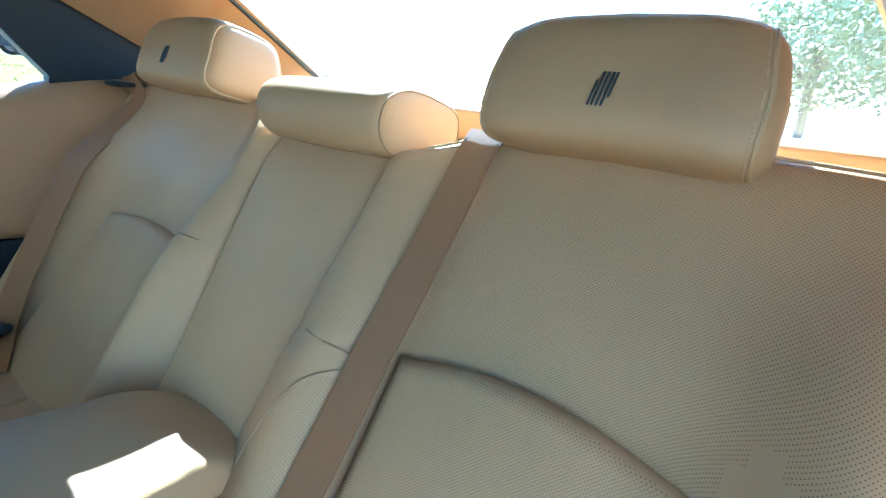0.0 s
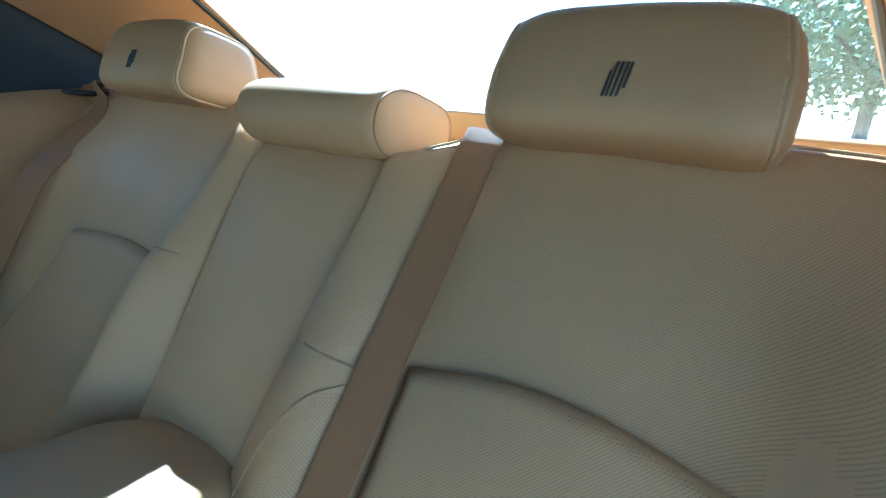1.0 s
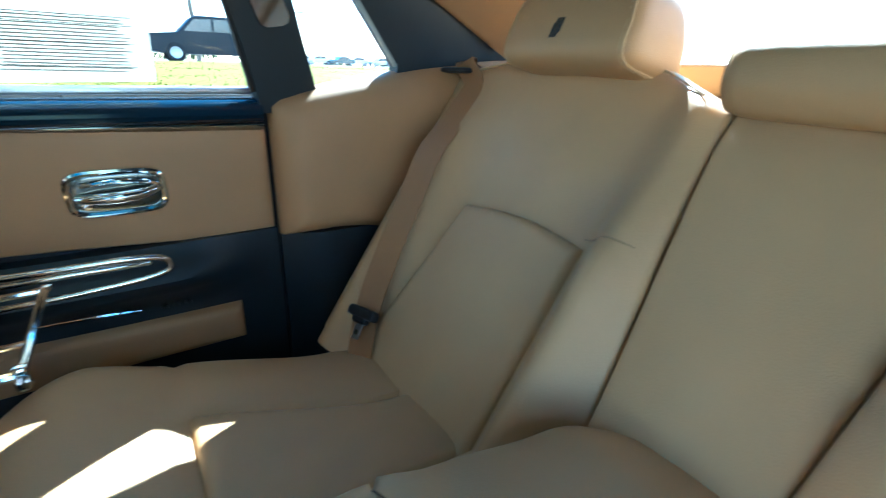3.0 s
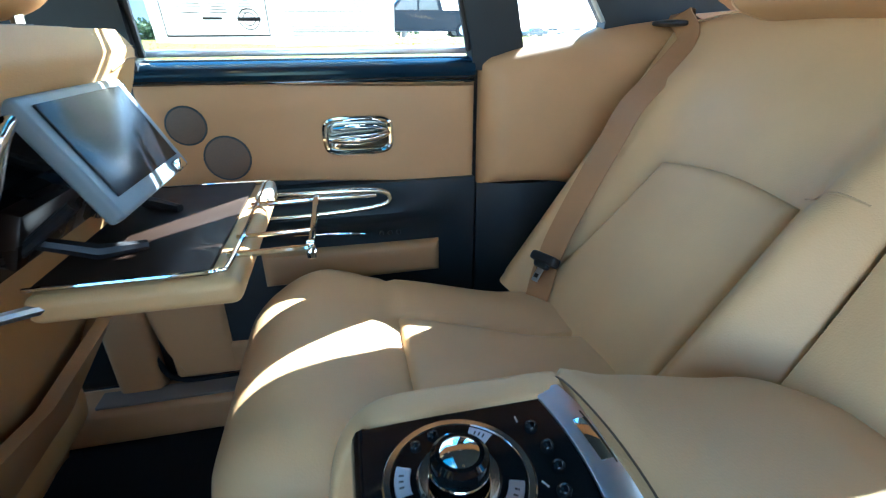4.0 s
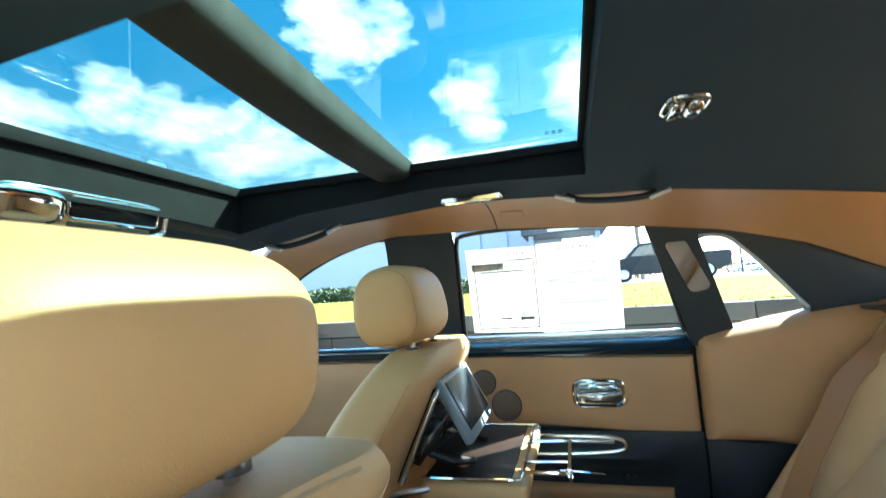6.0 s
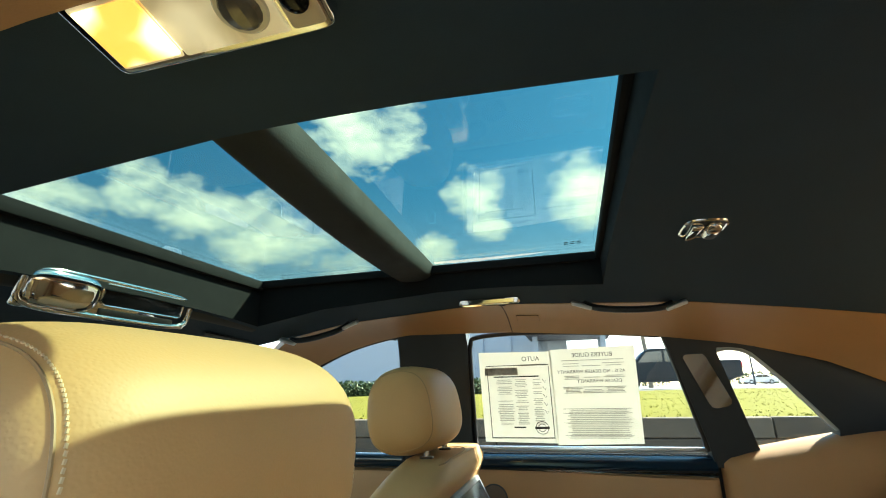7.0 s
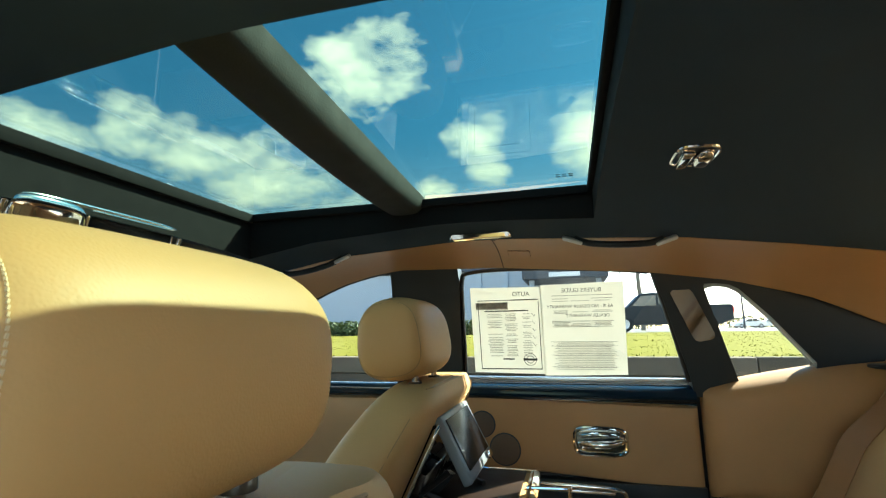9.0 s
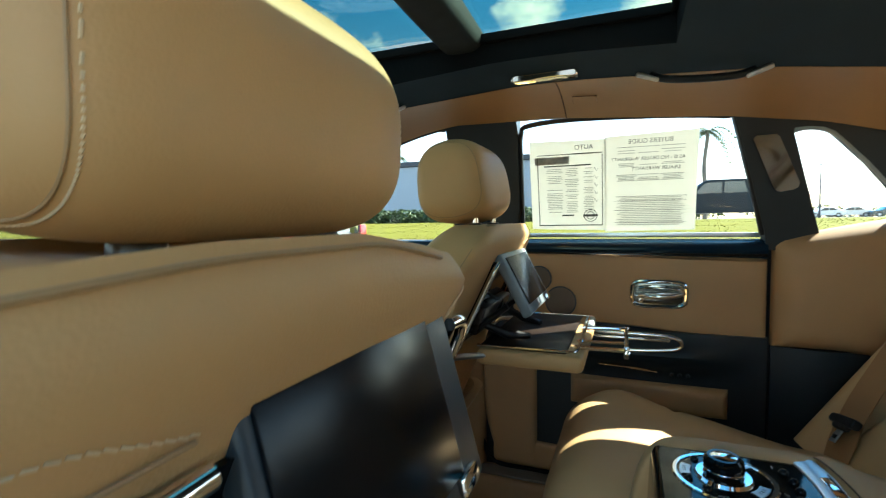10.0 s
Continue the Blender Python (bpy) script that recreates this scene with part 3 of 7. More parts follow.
def build_side(sg, w):
    e = thing("wall_" + w, (0.4, sg * 0.74, 0), "dark inner pillars and tan quarter trim of the car side", "wall", kind="structure")
    A = at_side(sg)
    D = (0, sg * 0.035, 0)
    part("centre_pillar", prism([(-0.05, 0.74), (0.145, 0.74), (0.150, 0.95), (0.153, 1.06), (0.150, 1.112), (-0.044, 1.116), (-0.048, 1.04)], at_side(sg, 0.012), (0, sg * 0.05, 0)), M_DARK, e, "dark centre pillar")
    part("centre_pillar_lower", box((-0.01, sg * 0.735, 0.40), (0.09, 0.05, 0.66), 0.015), M_TRIM, e, "tan lower pillar trim")
    # pillar between door window and quarter window
    part("rear_pillar", prism([(0.652, 1.074), (0.729, 0.80), (0.736, 0.755), (0.80, 0.745), (0.838, 0.786), (0.768, 1.022), (0.775, 1.045)], at_side(sg, 0.01), (0, sg * 0.045, 0)), M_DARK, e, "dark pillar between the windows")
    part("pillar_insert", prism(INSET, at_side(sg, 0.0215), (0, sg * 0.010, 0)), M_SMOKED, e, "small smoked mirror panel")
    # trim round the quarter window
    top = [(x / 100, lerp(RAIL, x / 100) + 0.030) for x in range(130, 76, -4)]
    part("quarter_trim", prism([(0.762, 1.03), (0.795, 1.03), (0.825, 1.026), (0.845, 1.016), (0.912, 0.947), (1.002, 0.838), (1.0, 0.80), (1.30, 0.80)] + top, at_side(sg, 0.006), D), M_DARK, e, "blue-black trim behind the quarter window")
    part("quarter_seal", tube(arc([A(0.765, 1.022), A(0.80, 1.028), A(0.845, 1.012), A(0.912, 0.945), A(1.0, 0.84)], 5), 0.006, 8), M_SEAL, e, "pale grey window seal")
    # padded leather quarter panel
    TOP = [(0.748, 0.762), (0.77, 0.780), (0.80, 0.790), (0.845, 0.799), (0.94, 0.818), (1.056, 0.838), (1.13, 0.847), (1.3, 0.86)]

    def q(u, v, k=0.0):
        uu, vv = warp(u), warp(v)
        x = 0.751 + 0.50 * uu
        z0 = 0.522 - 0.03 * ease(0.86, 1.05, x)
        z1 = lerp(TOP, x)
        z = z0 + (z1 - z0) * vv
        d = min((x - 0.751), (z - z0) * 1.2, (z1 - z))
        y = 0.742 - 0.058 * dome(d, 0.05) - 0.012 * math.sin(math.pi * vv) * ease(0.75, 0.95, x)
        return (x, sg * (y + k), z)
    part("quarter_panel", sheet(lambda u, v: q(u, v), 40, 24, lambda u, v: (q(u, v)[0], sg * 0.765, q(u, v)[2])), M_TRIM, e, "padded tan leather quarter panel")

    def lowq(u, v):
        x = 0.751 + 0.40 * u
        return (x, sg * (0.735 - 0.03 * ease(0, 0.2, u)), 0.06 + 0.463 * v)
    part("lower_panel", sheet(lowq, 12, 8, lambda u, v: (lowq(u, v)[0], sg * 0.765, lowq(u, v)[2])), M_DARK, e, "blue-black lower panel")
    # inner lining of the rear pillar, between side trim and rear window
    def c(u, v):
        a = Vector((0.985 + 0.315 * u, sg * (0.692 + 0.028 * u), 0.988 - 0.152 * u))
        b = Vector((1.175 + 0.455 * u, sg * (0.455 + 0.185 * u), 1.062 - 0.19 * u))
        p = a.lerp(b, v)
        p.z += 0.018 * math.sin(math.pi * v)
        return p
    part("pillar_lining", sheet(c, 14, 10, lambda u, v: c(u, v) + Vector((0, sg * 0.02, 0.03))), M_TRIM, e, "tan lining of the rear pillar")
    part("lower_lining", prism([(1.16, 0.80), (1.16, 0.85), (1.3, 0.86), (1.70, 0.87), (1.70, 0.80)], lambda x, z: (x, sg * (0.672 + 0.02 * (x - 1.2)), z), (0, sg * 0.03, 0)), M_TRIM, e)
    part("roof_edge", tube(arc([(1.16, sg * 0.47, 1.062), (1.30, sg * 0.52, 1.005), (1.64, sg * 0.65, 0.862)]), 0.006, 8), M_BLACK, e, "black rear window seal")


def build_rear():
    e = thing("window_2", (1.4, 0, 0.86), "large raked rear window", "window", kind="structure")
    part("pane", prism([(-1, 0), (1, 0), (1, 1), (-1, 1)], lambda a, b: (1.635 - 0.465 * b, a * (0.655 - 0.19 * b), 0.863 + 0.205 * b), (0.002, 0, 0.004)), M_GLASS, e)
    part("header", tube(arc([(1.185, -0.5, 1.062), (1.175, 0, 1.082), (1.185, 0.5, 1.062)]), 0.022, 10), M_TRIM, e, "tan rear header trim")
    s = thing("shelf", (1.4, 0, 0.8), "tan leather parcel shelf behind the rear seat", "shelf", kind="structure")
    part("shelf_top", box((1.49, 0, 0.832), (0.38, 1.33, 0.05), 0.008), M_TAN, s)
    part("shelf_ledge", box((1.22, 0, 0.795), (0.17, 1.34, 0.02), 0.004), M_TAN, s)
    part("shelf_seam", box((1.2985, 0, 0.806), (0.005, 1.3, 0.006)), M_SEAM, s)
    part("bulkhead", box((1.30, 0, 0.42), (0.05, 1.4, 0.76), 0.01), M_DARK, s)


def build_front():
    e = thing("window_3", (-0.9, 0, 0.75), "raked windscreen with a dark dashboard under it", "window", kind="structure")
    part("pane", prism([(-1, 0), (1, 0), (1, 1), (-1, 1)], lambda a, b: (-1.28 + 0.60 * b, a * (0.70 - 0.12 * b), 0.74 + 0.30 * b), (-0.002, 0, 0.004)), M_WINDSCREEN, e)
    d = thing("dashboard", (-1.15, 0, 0), "dark leather dashboard with rounded top", "dashboard")
    part("body", box((-1.17, 0, 0.52), (0.34, 1.42, 0.42), 0.07, 5), M_DARK, d)
    part("fascia", box((-1.02, 0, 0.55), (0.05, 1.34, 0.12), 0.02, 3), M_WOOD, d, "lacquered wood fascia")


def build_shell():
    """Plain outer body that closes the cabin below, ahead and behind."""
    e = thing("car_body", (0.0, 0.0, -0.34), "dark blue painted car body on four wheels", "car", kind="structure")
    part("underbody", box((-0.1, 0, -0.13), (4.6, 1.50, 0.17), 0.05, 3), M_RUBBER, e, "black underbody")
    def hood(u, v):
        x = -2.75 + 1.42 * u
        y = -0.86 + 1.72 * v
        return Vector((x, y, 0.70 - 0.10 * (1 - u) ** 3 - 0.16 * (abs(y) / 0.86) ** 6))
    part("bonnet", sheet(hood, 16, 24, lambda u, v: Vector((hood(u, v).x, hood(u, v).y * 0.97, -0.10))), M_PAINT, e, "dark blue bonnet")
    def boot(u, v):
        x = 1.665 + 0.75 * u
        y = -0.84 + 1.68 * v
        return Vector((x, y, 0.80 - 0.10 * u ** 3 - 0.14 * (abs(y) / 0.84) ** 6))
    part("boot", sheet(boot, 12, 24, lambda u, v: Vector((boot(u, v).x, boot(u, v).y * 0.97, -0.10))), M_PAINT, e, "dark blue boot lid")
    for sg in (1, -1):
        part("rear_wing", box((1.22, sg * 0.80, 0.36), (0.89, 0.06, 0.84), 0.025, 3), M_PAINT, e)
        part("sill", box((0.2, sg * 0.80, 0.0), (1.15, 0.07, 0.20), 0.025, 3), M_PAINT, e)
        for x in (-1.85, 1.42):
            w = part("wheel", lathe([(0.22, -0.11), (0.33, -0.11), (0.345, -0.08), (0.345, 0.08), (0.33, 0.11), (0.22, 0.11)], 32, Matrix.Translation((x, sg * 0.84, 0.005)) @ pose(0, 0, 0, 90)), M_RUBBER, e, "black tyre")
            part("rim", lathe([(0.0, 0.10), (0.07, 0.115), (0.20, 0.118), (0.225, 0.112)], 28, Matrix.Translation((x, sg * 0.842, 0.005)) @ pose(0, 0, 0, -90 * sg)), M_SATIN, w, "bright rim")


build_floor()
build_shell()
build_ceiling()
build_sunroof()
build_rails()
build_side(1, "right")
build_side(-1, "left")
build_rear()
build_front()


# ---------------------------------------------------------------- doors
def side_pad(x0, x1, z0, z1, y, t, sg=1, r=0.02, nu=18, nv=10, lean=None):
    """A padded panel on a door: stands t proud of y towards the cabin."""
    def f(u, v):
        uu, vv = warp(u), warp(v)
        a = x0(vv) if callable(x0) else x0
        b = x1(vv) if callable(x1) else x1
        x = a + (b - a) * uu
        lo = z0(x) if callable(z0) else z0
        hi = z1(x) if callable(z1) else z1
        z = lo + (hi - lo) * vv
        d = min(x - a, b - x, z - lo, hi - z)
        return (x, sg * (y - t * dome(d, r)), z)
    return sheet(f, nu, nv, lambda u, v: (f(u, v)[0], sg * (y + 0.012), f(u, v)[2]))


def ring(c, rx, rz, r, sg=1, n=40, ex=0.5, ydir=0.0):
    pts = []
    for i in range(n):
        a = 2 * math.pi * i / n
        ca, sa = math.cos(a), math.sin(a)
        pts.append((c[0] + rx * math.copysign(abs(ca) ** ex, ca), c[1], c[2] + rz * math.copysign(abs(sa) ** ex, sa)))
    return tube(pts, r, 8, closed=True)


def build_rear_door():
    d = thing("door_1", (0.4, 0.74, 0.1), "closed rear door with tan leather, dark lower panel and chrome handle", "door", kind="structure")
    part("shell", box((0.366, 0.768, 0.41), (0.733, 0.03, 0.70), 0.006), M_DARK, d)
    part("trim_panel", side_pad(0.12, 0.743, lambda x: 0.553 - 0.024 * ease(0.25, 0.745, x), lambda x: 0.741 - 0.012 * ease(0.2, 0.745, x), 0.747, 0.013, r=0.012, nu=30), M_TRIM, d, "flat tan leather upper panel")
    # lacquered ledge under the window
    loops = [[(x, 0.735, 0.737), (x, 0.722, 0.742), (x, 0.716, 0.752), (x, 0.720, 0.764), (x, 0.735, 0.775), (x, 0.755, 0.779), (x, 0.755, 0.737)] for x in (0.12, 0.3, 0.5, 0.7, 0.738)]
    part("ledge", loft(loops), M_LEDGE, d, "glossy black ledge under the window")
    part("ledge_trim", tube([(0.125, 0.733, 0.742), (0.738, 0.728, 0.733)], 0.003, 8), M_CHROME, d, "thin chrome strip")

    def low(u, v):
        x = 0.19 + 0.553 * u
        z = 0.14 + 0.40 * v
        y = 0.728 - 0.042 * math.exp(-((z - 0.485) / 0.035) ** 2) * ease(0.19, 0.3, x) * (1 - ease(0.55, 0.72, x)) - 0.004 * math.sin(math.pi * u)
        return (x, y, z)
    part("lower_panel", sheet(low, 36, 30, lambda u, v: (low(u, v)[0], 0.755, low(u, v)[2])), M_DARK, d, "blue-black lower panel with armrest bulge")
    part("map_pocket", side_pad(0.285, 0.662, lambda x: 0.328 + 0.005 * x, lambda x: 0.412 - 0.01 * x, 0.726, 0.022, r=0.014, nu=24), M_TRIM, d, "tan leather map pocket")
    part("kick_panel", side_pad(lambda v: 0.03 + 0.05 * (1 - v) ** 3, 0.192, 0.13, 0.42, 0.735, 0.018, r=0.015), M_TRIM, d, "tan lower front panel")
    part("kick_panel", side_pad(0.06, 0.60, 0.115, 0.20, 0.735, 0.014, r=0.015, nu=24), M_TRIM, d)
    part("door_seal", tube(arc([(0.02, 0.73, 0.72), (0.02, 0.728, 0.3), (0.035, 0.726, 0.16), (0.09, 0.725, 0.112), (0.3, 0.725, 0.105), (0.7, 0.725, 0.105)], 6), 0.007, 8), M_RUBBER, d, "black rubber door seal")
    part("shut_line", box((0.7475, 0.762, 0.44), (0.024, 0.028, 0.72), 0.002, 1), M_RUBBER, d, "black rubber seal in the door gap")
    # chrome pull loop on the armrest
    pull = part("pull_handle", tube(arc([(0.30, 0.690, 0.538), (0.40, 0.682, 0.540), (0.50, 0.680, 0.540), (0.542, 0.681, 0.534), (0.554, 0.683, 0.521), (0.545, 0.685, 0.508), (0.50, 0.685, 0.500), (0.40, 0.686, 0.494), (0.31, 0.688, 0.492)], 7), 0.0055, 10), M_CHROME, d, "chrome armrest pull loop")
    part("pull_rail", box((0.42, 0.688, 0.527), (0.22, 0.012, 0.010), 0.004), M_CHROME, pull)
    part("switch_strip", tube(arc([(0.36, 0.690, 0.452), (0.44, 0.688, 0.450), (0.50, 0.690, 0.444)], 6), [0.002] * 6 + [0.0035] * 4 + [0.002] * 3, 8), M_CHROME, d, "thin chrome switch strip")
    for i in range(3):
        part("switch", lathe([(0.0, 0.003), (0.004, 0.0025), (0.005, 0.0), (0.005, -0.003)], 12, pose(0.535 + 0.018 * i, 0.700, 0.437, 90)), M_BLACK, d)
    # inner handle in its chrome frame
    h = part("door_handle", ring((0.504, 0.731, 0.637), 0.064, 0.033, 0.0055, ex=0.42, n=48), M_CHROME, d, "rectangular chrome handle frame")
    part("recess", egg((0.504, 0.735, 0.637), (0.060, 0.006, 0.030), 0.3, 0.45), M_DISH, h, "dull metal dished recess")
    lev = arc([(0.450, 0.727, 0.632), (0.47, 0.716, 0.632), (0.505, 0.709, 0.633), (0.54, 0.714, 0.636), (0.560, 0.726, 0.640)], 6)
    part("lever", tube(lev, [0.006 + 0.003 * math.sin(math.pi * i / (len(lev) - 1)) for i in range(len(lev))], 10), M_CHROME, h, "curved chrome lever")
    lev2 = arc([(0.458, 0.727, 0.652), (0.50, 0.719, 0.656), (0.54, 0.720, 0.653), (0.560, 0.726, 0.646)], 6)
    part("upper_bow", tube(lev2, 0.004, 8), M_CHROME, h)
    part("lock_knob", lathe([(0.0, 0.006), (0.006, 0.005), (0.007, 0.0), (0.007, -0.004)], 14, pose(0.462, 0.722, 0.622, 90)), M_CHROME, h)
    for c, r in (((0.256, 0.605), 0.041), ((0.196, 0.668), 0.034)):
        sp = part("speaker", lathe([(0.0, 0.0045), (r * 0.8, 0.004), (r, 0.001), (r, -0.004)], 32, pose(c[0], 0.7335, c[1], 90)), M_GRILLE, d, "round brown speaker grille")
        part("speaker_rim", ring((c[0], 0.733, c[1]), r, r, 0.002, ex=1.0, n=32), M_GREY, sp)
    # glass and its frame
    w = part("window_frame", tube(arc([(0.153, tumble(0.79), 0.785), (0.156, tumble(1.0) - 0.002, 1.0), (0.160, tumble(1.06) - 0.002, 1.062), (0.180, tumble(1.08) - 0.002, 1.082), (0.3, tumble(1.088) - 0.002, 1.088), (0.5, tumble(1.08) - 0.002, 1.079), (0.635, tumble(1.065) - 0.002, 1.066), (0.660, tumble(1.05) - 0.002, 1.05), (0.728, tumble(0.79), 0.79)], 5), 0.0065, 8), M_BLACK, d, "black window seal")
    part("pane", prism([(0.14, 0.76), (0.745, 0.76), (0.735, 0.80), (0.658, 1.08), (0.5, 1.10), (0.14, 1.10)], lambda x, z: (x, tumble(z) + 0.018, z), (0, 0.004, 0)), M_GLASS, d)
    part("belt_moulding", box((0.43, 0.758, 0.789), (0.60, 0.012, 0.012), 0.003), M_SATIN, d, "bright outer sill moulding")


def build_front_door(sg, name, label):
    MX, MY, MZ = -0.66, 0.935, 0.828
    d = thing(name, (-0.5, sg * 0.74, 0.1), label, "door", kind="structure")
    part("shell", box((-0.56, sg * 0.765, 0.43), (1.05, 0.03, 0.66), 0.006), M_DARK, d)
    part("trim_panel", side_pad(-1.05, -0.055, 0.50, 0.735, 0.747, 0.02, sg, 0.02, nu=24), M_TRIM, d, "tan leather upper panel")
    part("lower_panel", side_pad(-1.05, -0.055, 0.12, 0.495, 0.747, 0.02, sg, 0.02, nu=24), M_DARK, d, "blue-black lower panel")
    part("ledge", box((-0.55, sg * 0.745, 0.757), (1.0, 0.045, 0.035), 0.012), M_LEDGE, d, "glossy dark ledge under the window")
    part("pane", prism([(-0.72, 0.76), (-0.05, 0.76), (-0.05, 1.11), (-0.12, 1.09), (-0.20, 1.07), (-0.303, 1.03), (-0.393, 0.98), (-0.492, 0.925), (-0.606, 0.856), (-0.72, 0.79)], lambda x, z: (x, sg * (tumble(z) + 0.018), z), (0, sg * 0.004, 0)), M_GLASS, d)
    top = [(x, lerp(RAIL, x) + 0.006) for x in (-0.10, -0.20, -0.303, -0.393, -0.492, -0.606, -0.70)]
    part("window_frame", tube(arc([(-0.045, sg * tumble(0.79), 0.785), (-0.047, sg * tumble(1.06), 1.07), (-0.062, sg * tumble(1.09), 1.092)] + [(x, sg * tumble(z), z) for x, z in top], 5), 0.007, 8), M_BLACK, d, "black window seal")
    part("outer_sill", box((-0.55, sg * 0.80, 0.74), (1.05, 0.06, 0.03), 0.012), M_PAINT, d, "dark blue painted outer sill")
    turned = Matrix.Translation((MX, sg * MY, MZ)) @ pose(0, 0, 0, 0, 0, -26 * sg)
    m = part("mirror", moved(egg((0, 0, 0), (0.055, 0.128, 0.086), 0.36, 0.36), turned), M_CASE, d, "black door mirror")
    part("mirror_glass", moved(egg((0.052, 0.004 * sg, 0), (0.005, 0.104, 0.070), 0.36, 0.36), turned), M_MIRROR, m, "mirror glass")
    part("mirror_arm", tube([(MX - 0.02, sg * 0.79, MZ - 0.075), (MX - 0.02, sg * 0.86, MZ - 0.055)], 0.018, 10), M_CASE, m)


build_rear_door()
def mirrored(src, name, label, m):
    """The matching part on the other side of the car, placed by m."""
    e = thing(name, m @ src.location, label, "door", kind="structure")
    made = {src: e}
    for ob in [*src.children, *[g for c in src.children for g in c.children]]:
        bm = bmesh.new()
        bm.from_mesh(ob.data)
        made[ob] = part(ob.name.split(".")[0], moved(bm, m), ob.data.materials[0], made[ob.parent])


mirrored(bpy.data.objects["door_1"], "door_4", "rear door standing open on its rear hinges, tan leather and chrome",
         Matrix.Translation((0.747, -0.745, 0)) @ pose(0, 0, 0, 0, 0, 78) @ Matrix.Translation((-0.747, 0.745, 0)) @ Matrix.Diagonal((1, -1, 1, 1)))
build_front_door(1, "door_2", "closed front passenger door with tan leather and dark ledge")
build_front_door(-1, "door_3", "closed front driver door with tan leather and dark ledge")
q = thing("window_1", (0.88, 0.72, 0.79), "small triangular quarter window", "window", kind="structure")
part("pane", prism([(0.755, 1.03), (0.83, 0.78), (1.01, 0.83), (0.85, 1.03)], lambda x, z: (x, tumble(z) + 0.014, z), (0, 0.004, 0)), M_GLASS, q)
q = thing("window_4", (0.88, -0.72, 0.79), "small triangular quarter window", "window", kind="structure")
part("pane", prism([(0.755, 1.03), (0.83, 0.78), (1.01, 0.83), (0.85, 1.03)], lambda x, z: (x, -tumble(z) - 0.014, z), (0, -0.004, 0)), M_GLASS, q)
part("belt_guide", egg((0.055, 0.665, 0.985), (0.012, 0.012, 0.02), 0.6, 0.6), M_BLACK, thing("belt_anchor", (0.05, 0.67, 0.98), "black belt anchor on the dark centre pillar", "belt anchor"))


# ---------------------------------------------------------------- rear seats
S0 = Vector((0.822, 0, 0.357))          # foot of the seat back, its line and its face
SD = Vector((0.551, 0, 0.835))
SN = Vector((-0.835, 0, 0.551))


def on_back(y, s, h=0.0):
    p = S0 + SD * s + SN * h
    return Vector((p.x, y, p.z))


def back_height(y, s, near=False):
    """Padding of the seat back: bolsters at both sides, a groove where two hides meet; the seat by the open door is flatter."""
    inner = (0.028 * math.exp(-((y - 0.145) / 0.045) ** 2) if near else 0.053 * math.exp(-((y - 0.148) / 0.039) ** 2)) * (1 - 0.75 * ease(0.26, 0.50, s)) + 0.014 * math.exp(-((y - 0.13) / 0.06) ** 2)
    outer = 0.060 * math.exp(-((y - 0.565) / 0.060) ** 2) * (1 - ease(0.34, 0.54, s))
    upper = 0.012 * ease(0.33, 0.42, s) * math.sin(math.pi * ease(0.15, 0.66, y))
    groove = -0.006 * math.exp(-((s - (0.298 if near else 0.335)) / 0.006) ** 2) * (1 - ease(0.19, 0.23, y))
    return inner + outer + upper + groove


def smooth_parts(ob, where):
    """Plain hide on the steep edges and wherever where() says so."""
    ob.data.materials.append(M_TAN)
    for f in ob.data.polygons:
        if abs(f.normal.dot(SN)) < 0.80 or where(f.center):
            f.material_index = 1


def inner_edge(s):
    """Half the width of the narrow centre panel at height s, where the wide seats begin."""
    return 0.080 + 0.032 * ease(0.05, 0.55, s)


def top_of_back(y):
    """The seat back's upper edge dips towards the middle of the car."""
    return 0.602 - 0.066 * (1 - ease(0.10, 0.26, y)) - 0.02 * ease(0.55, 0.70, y)


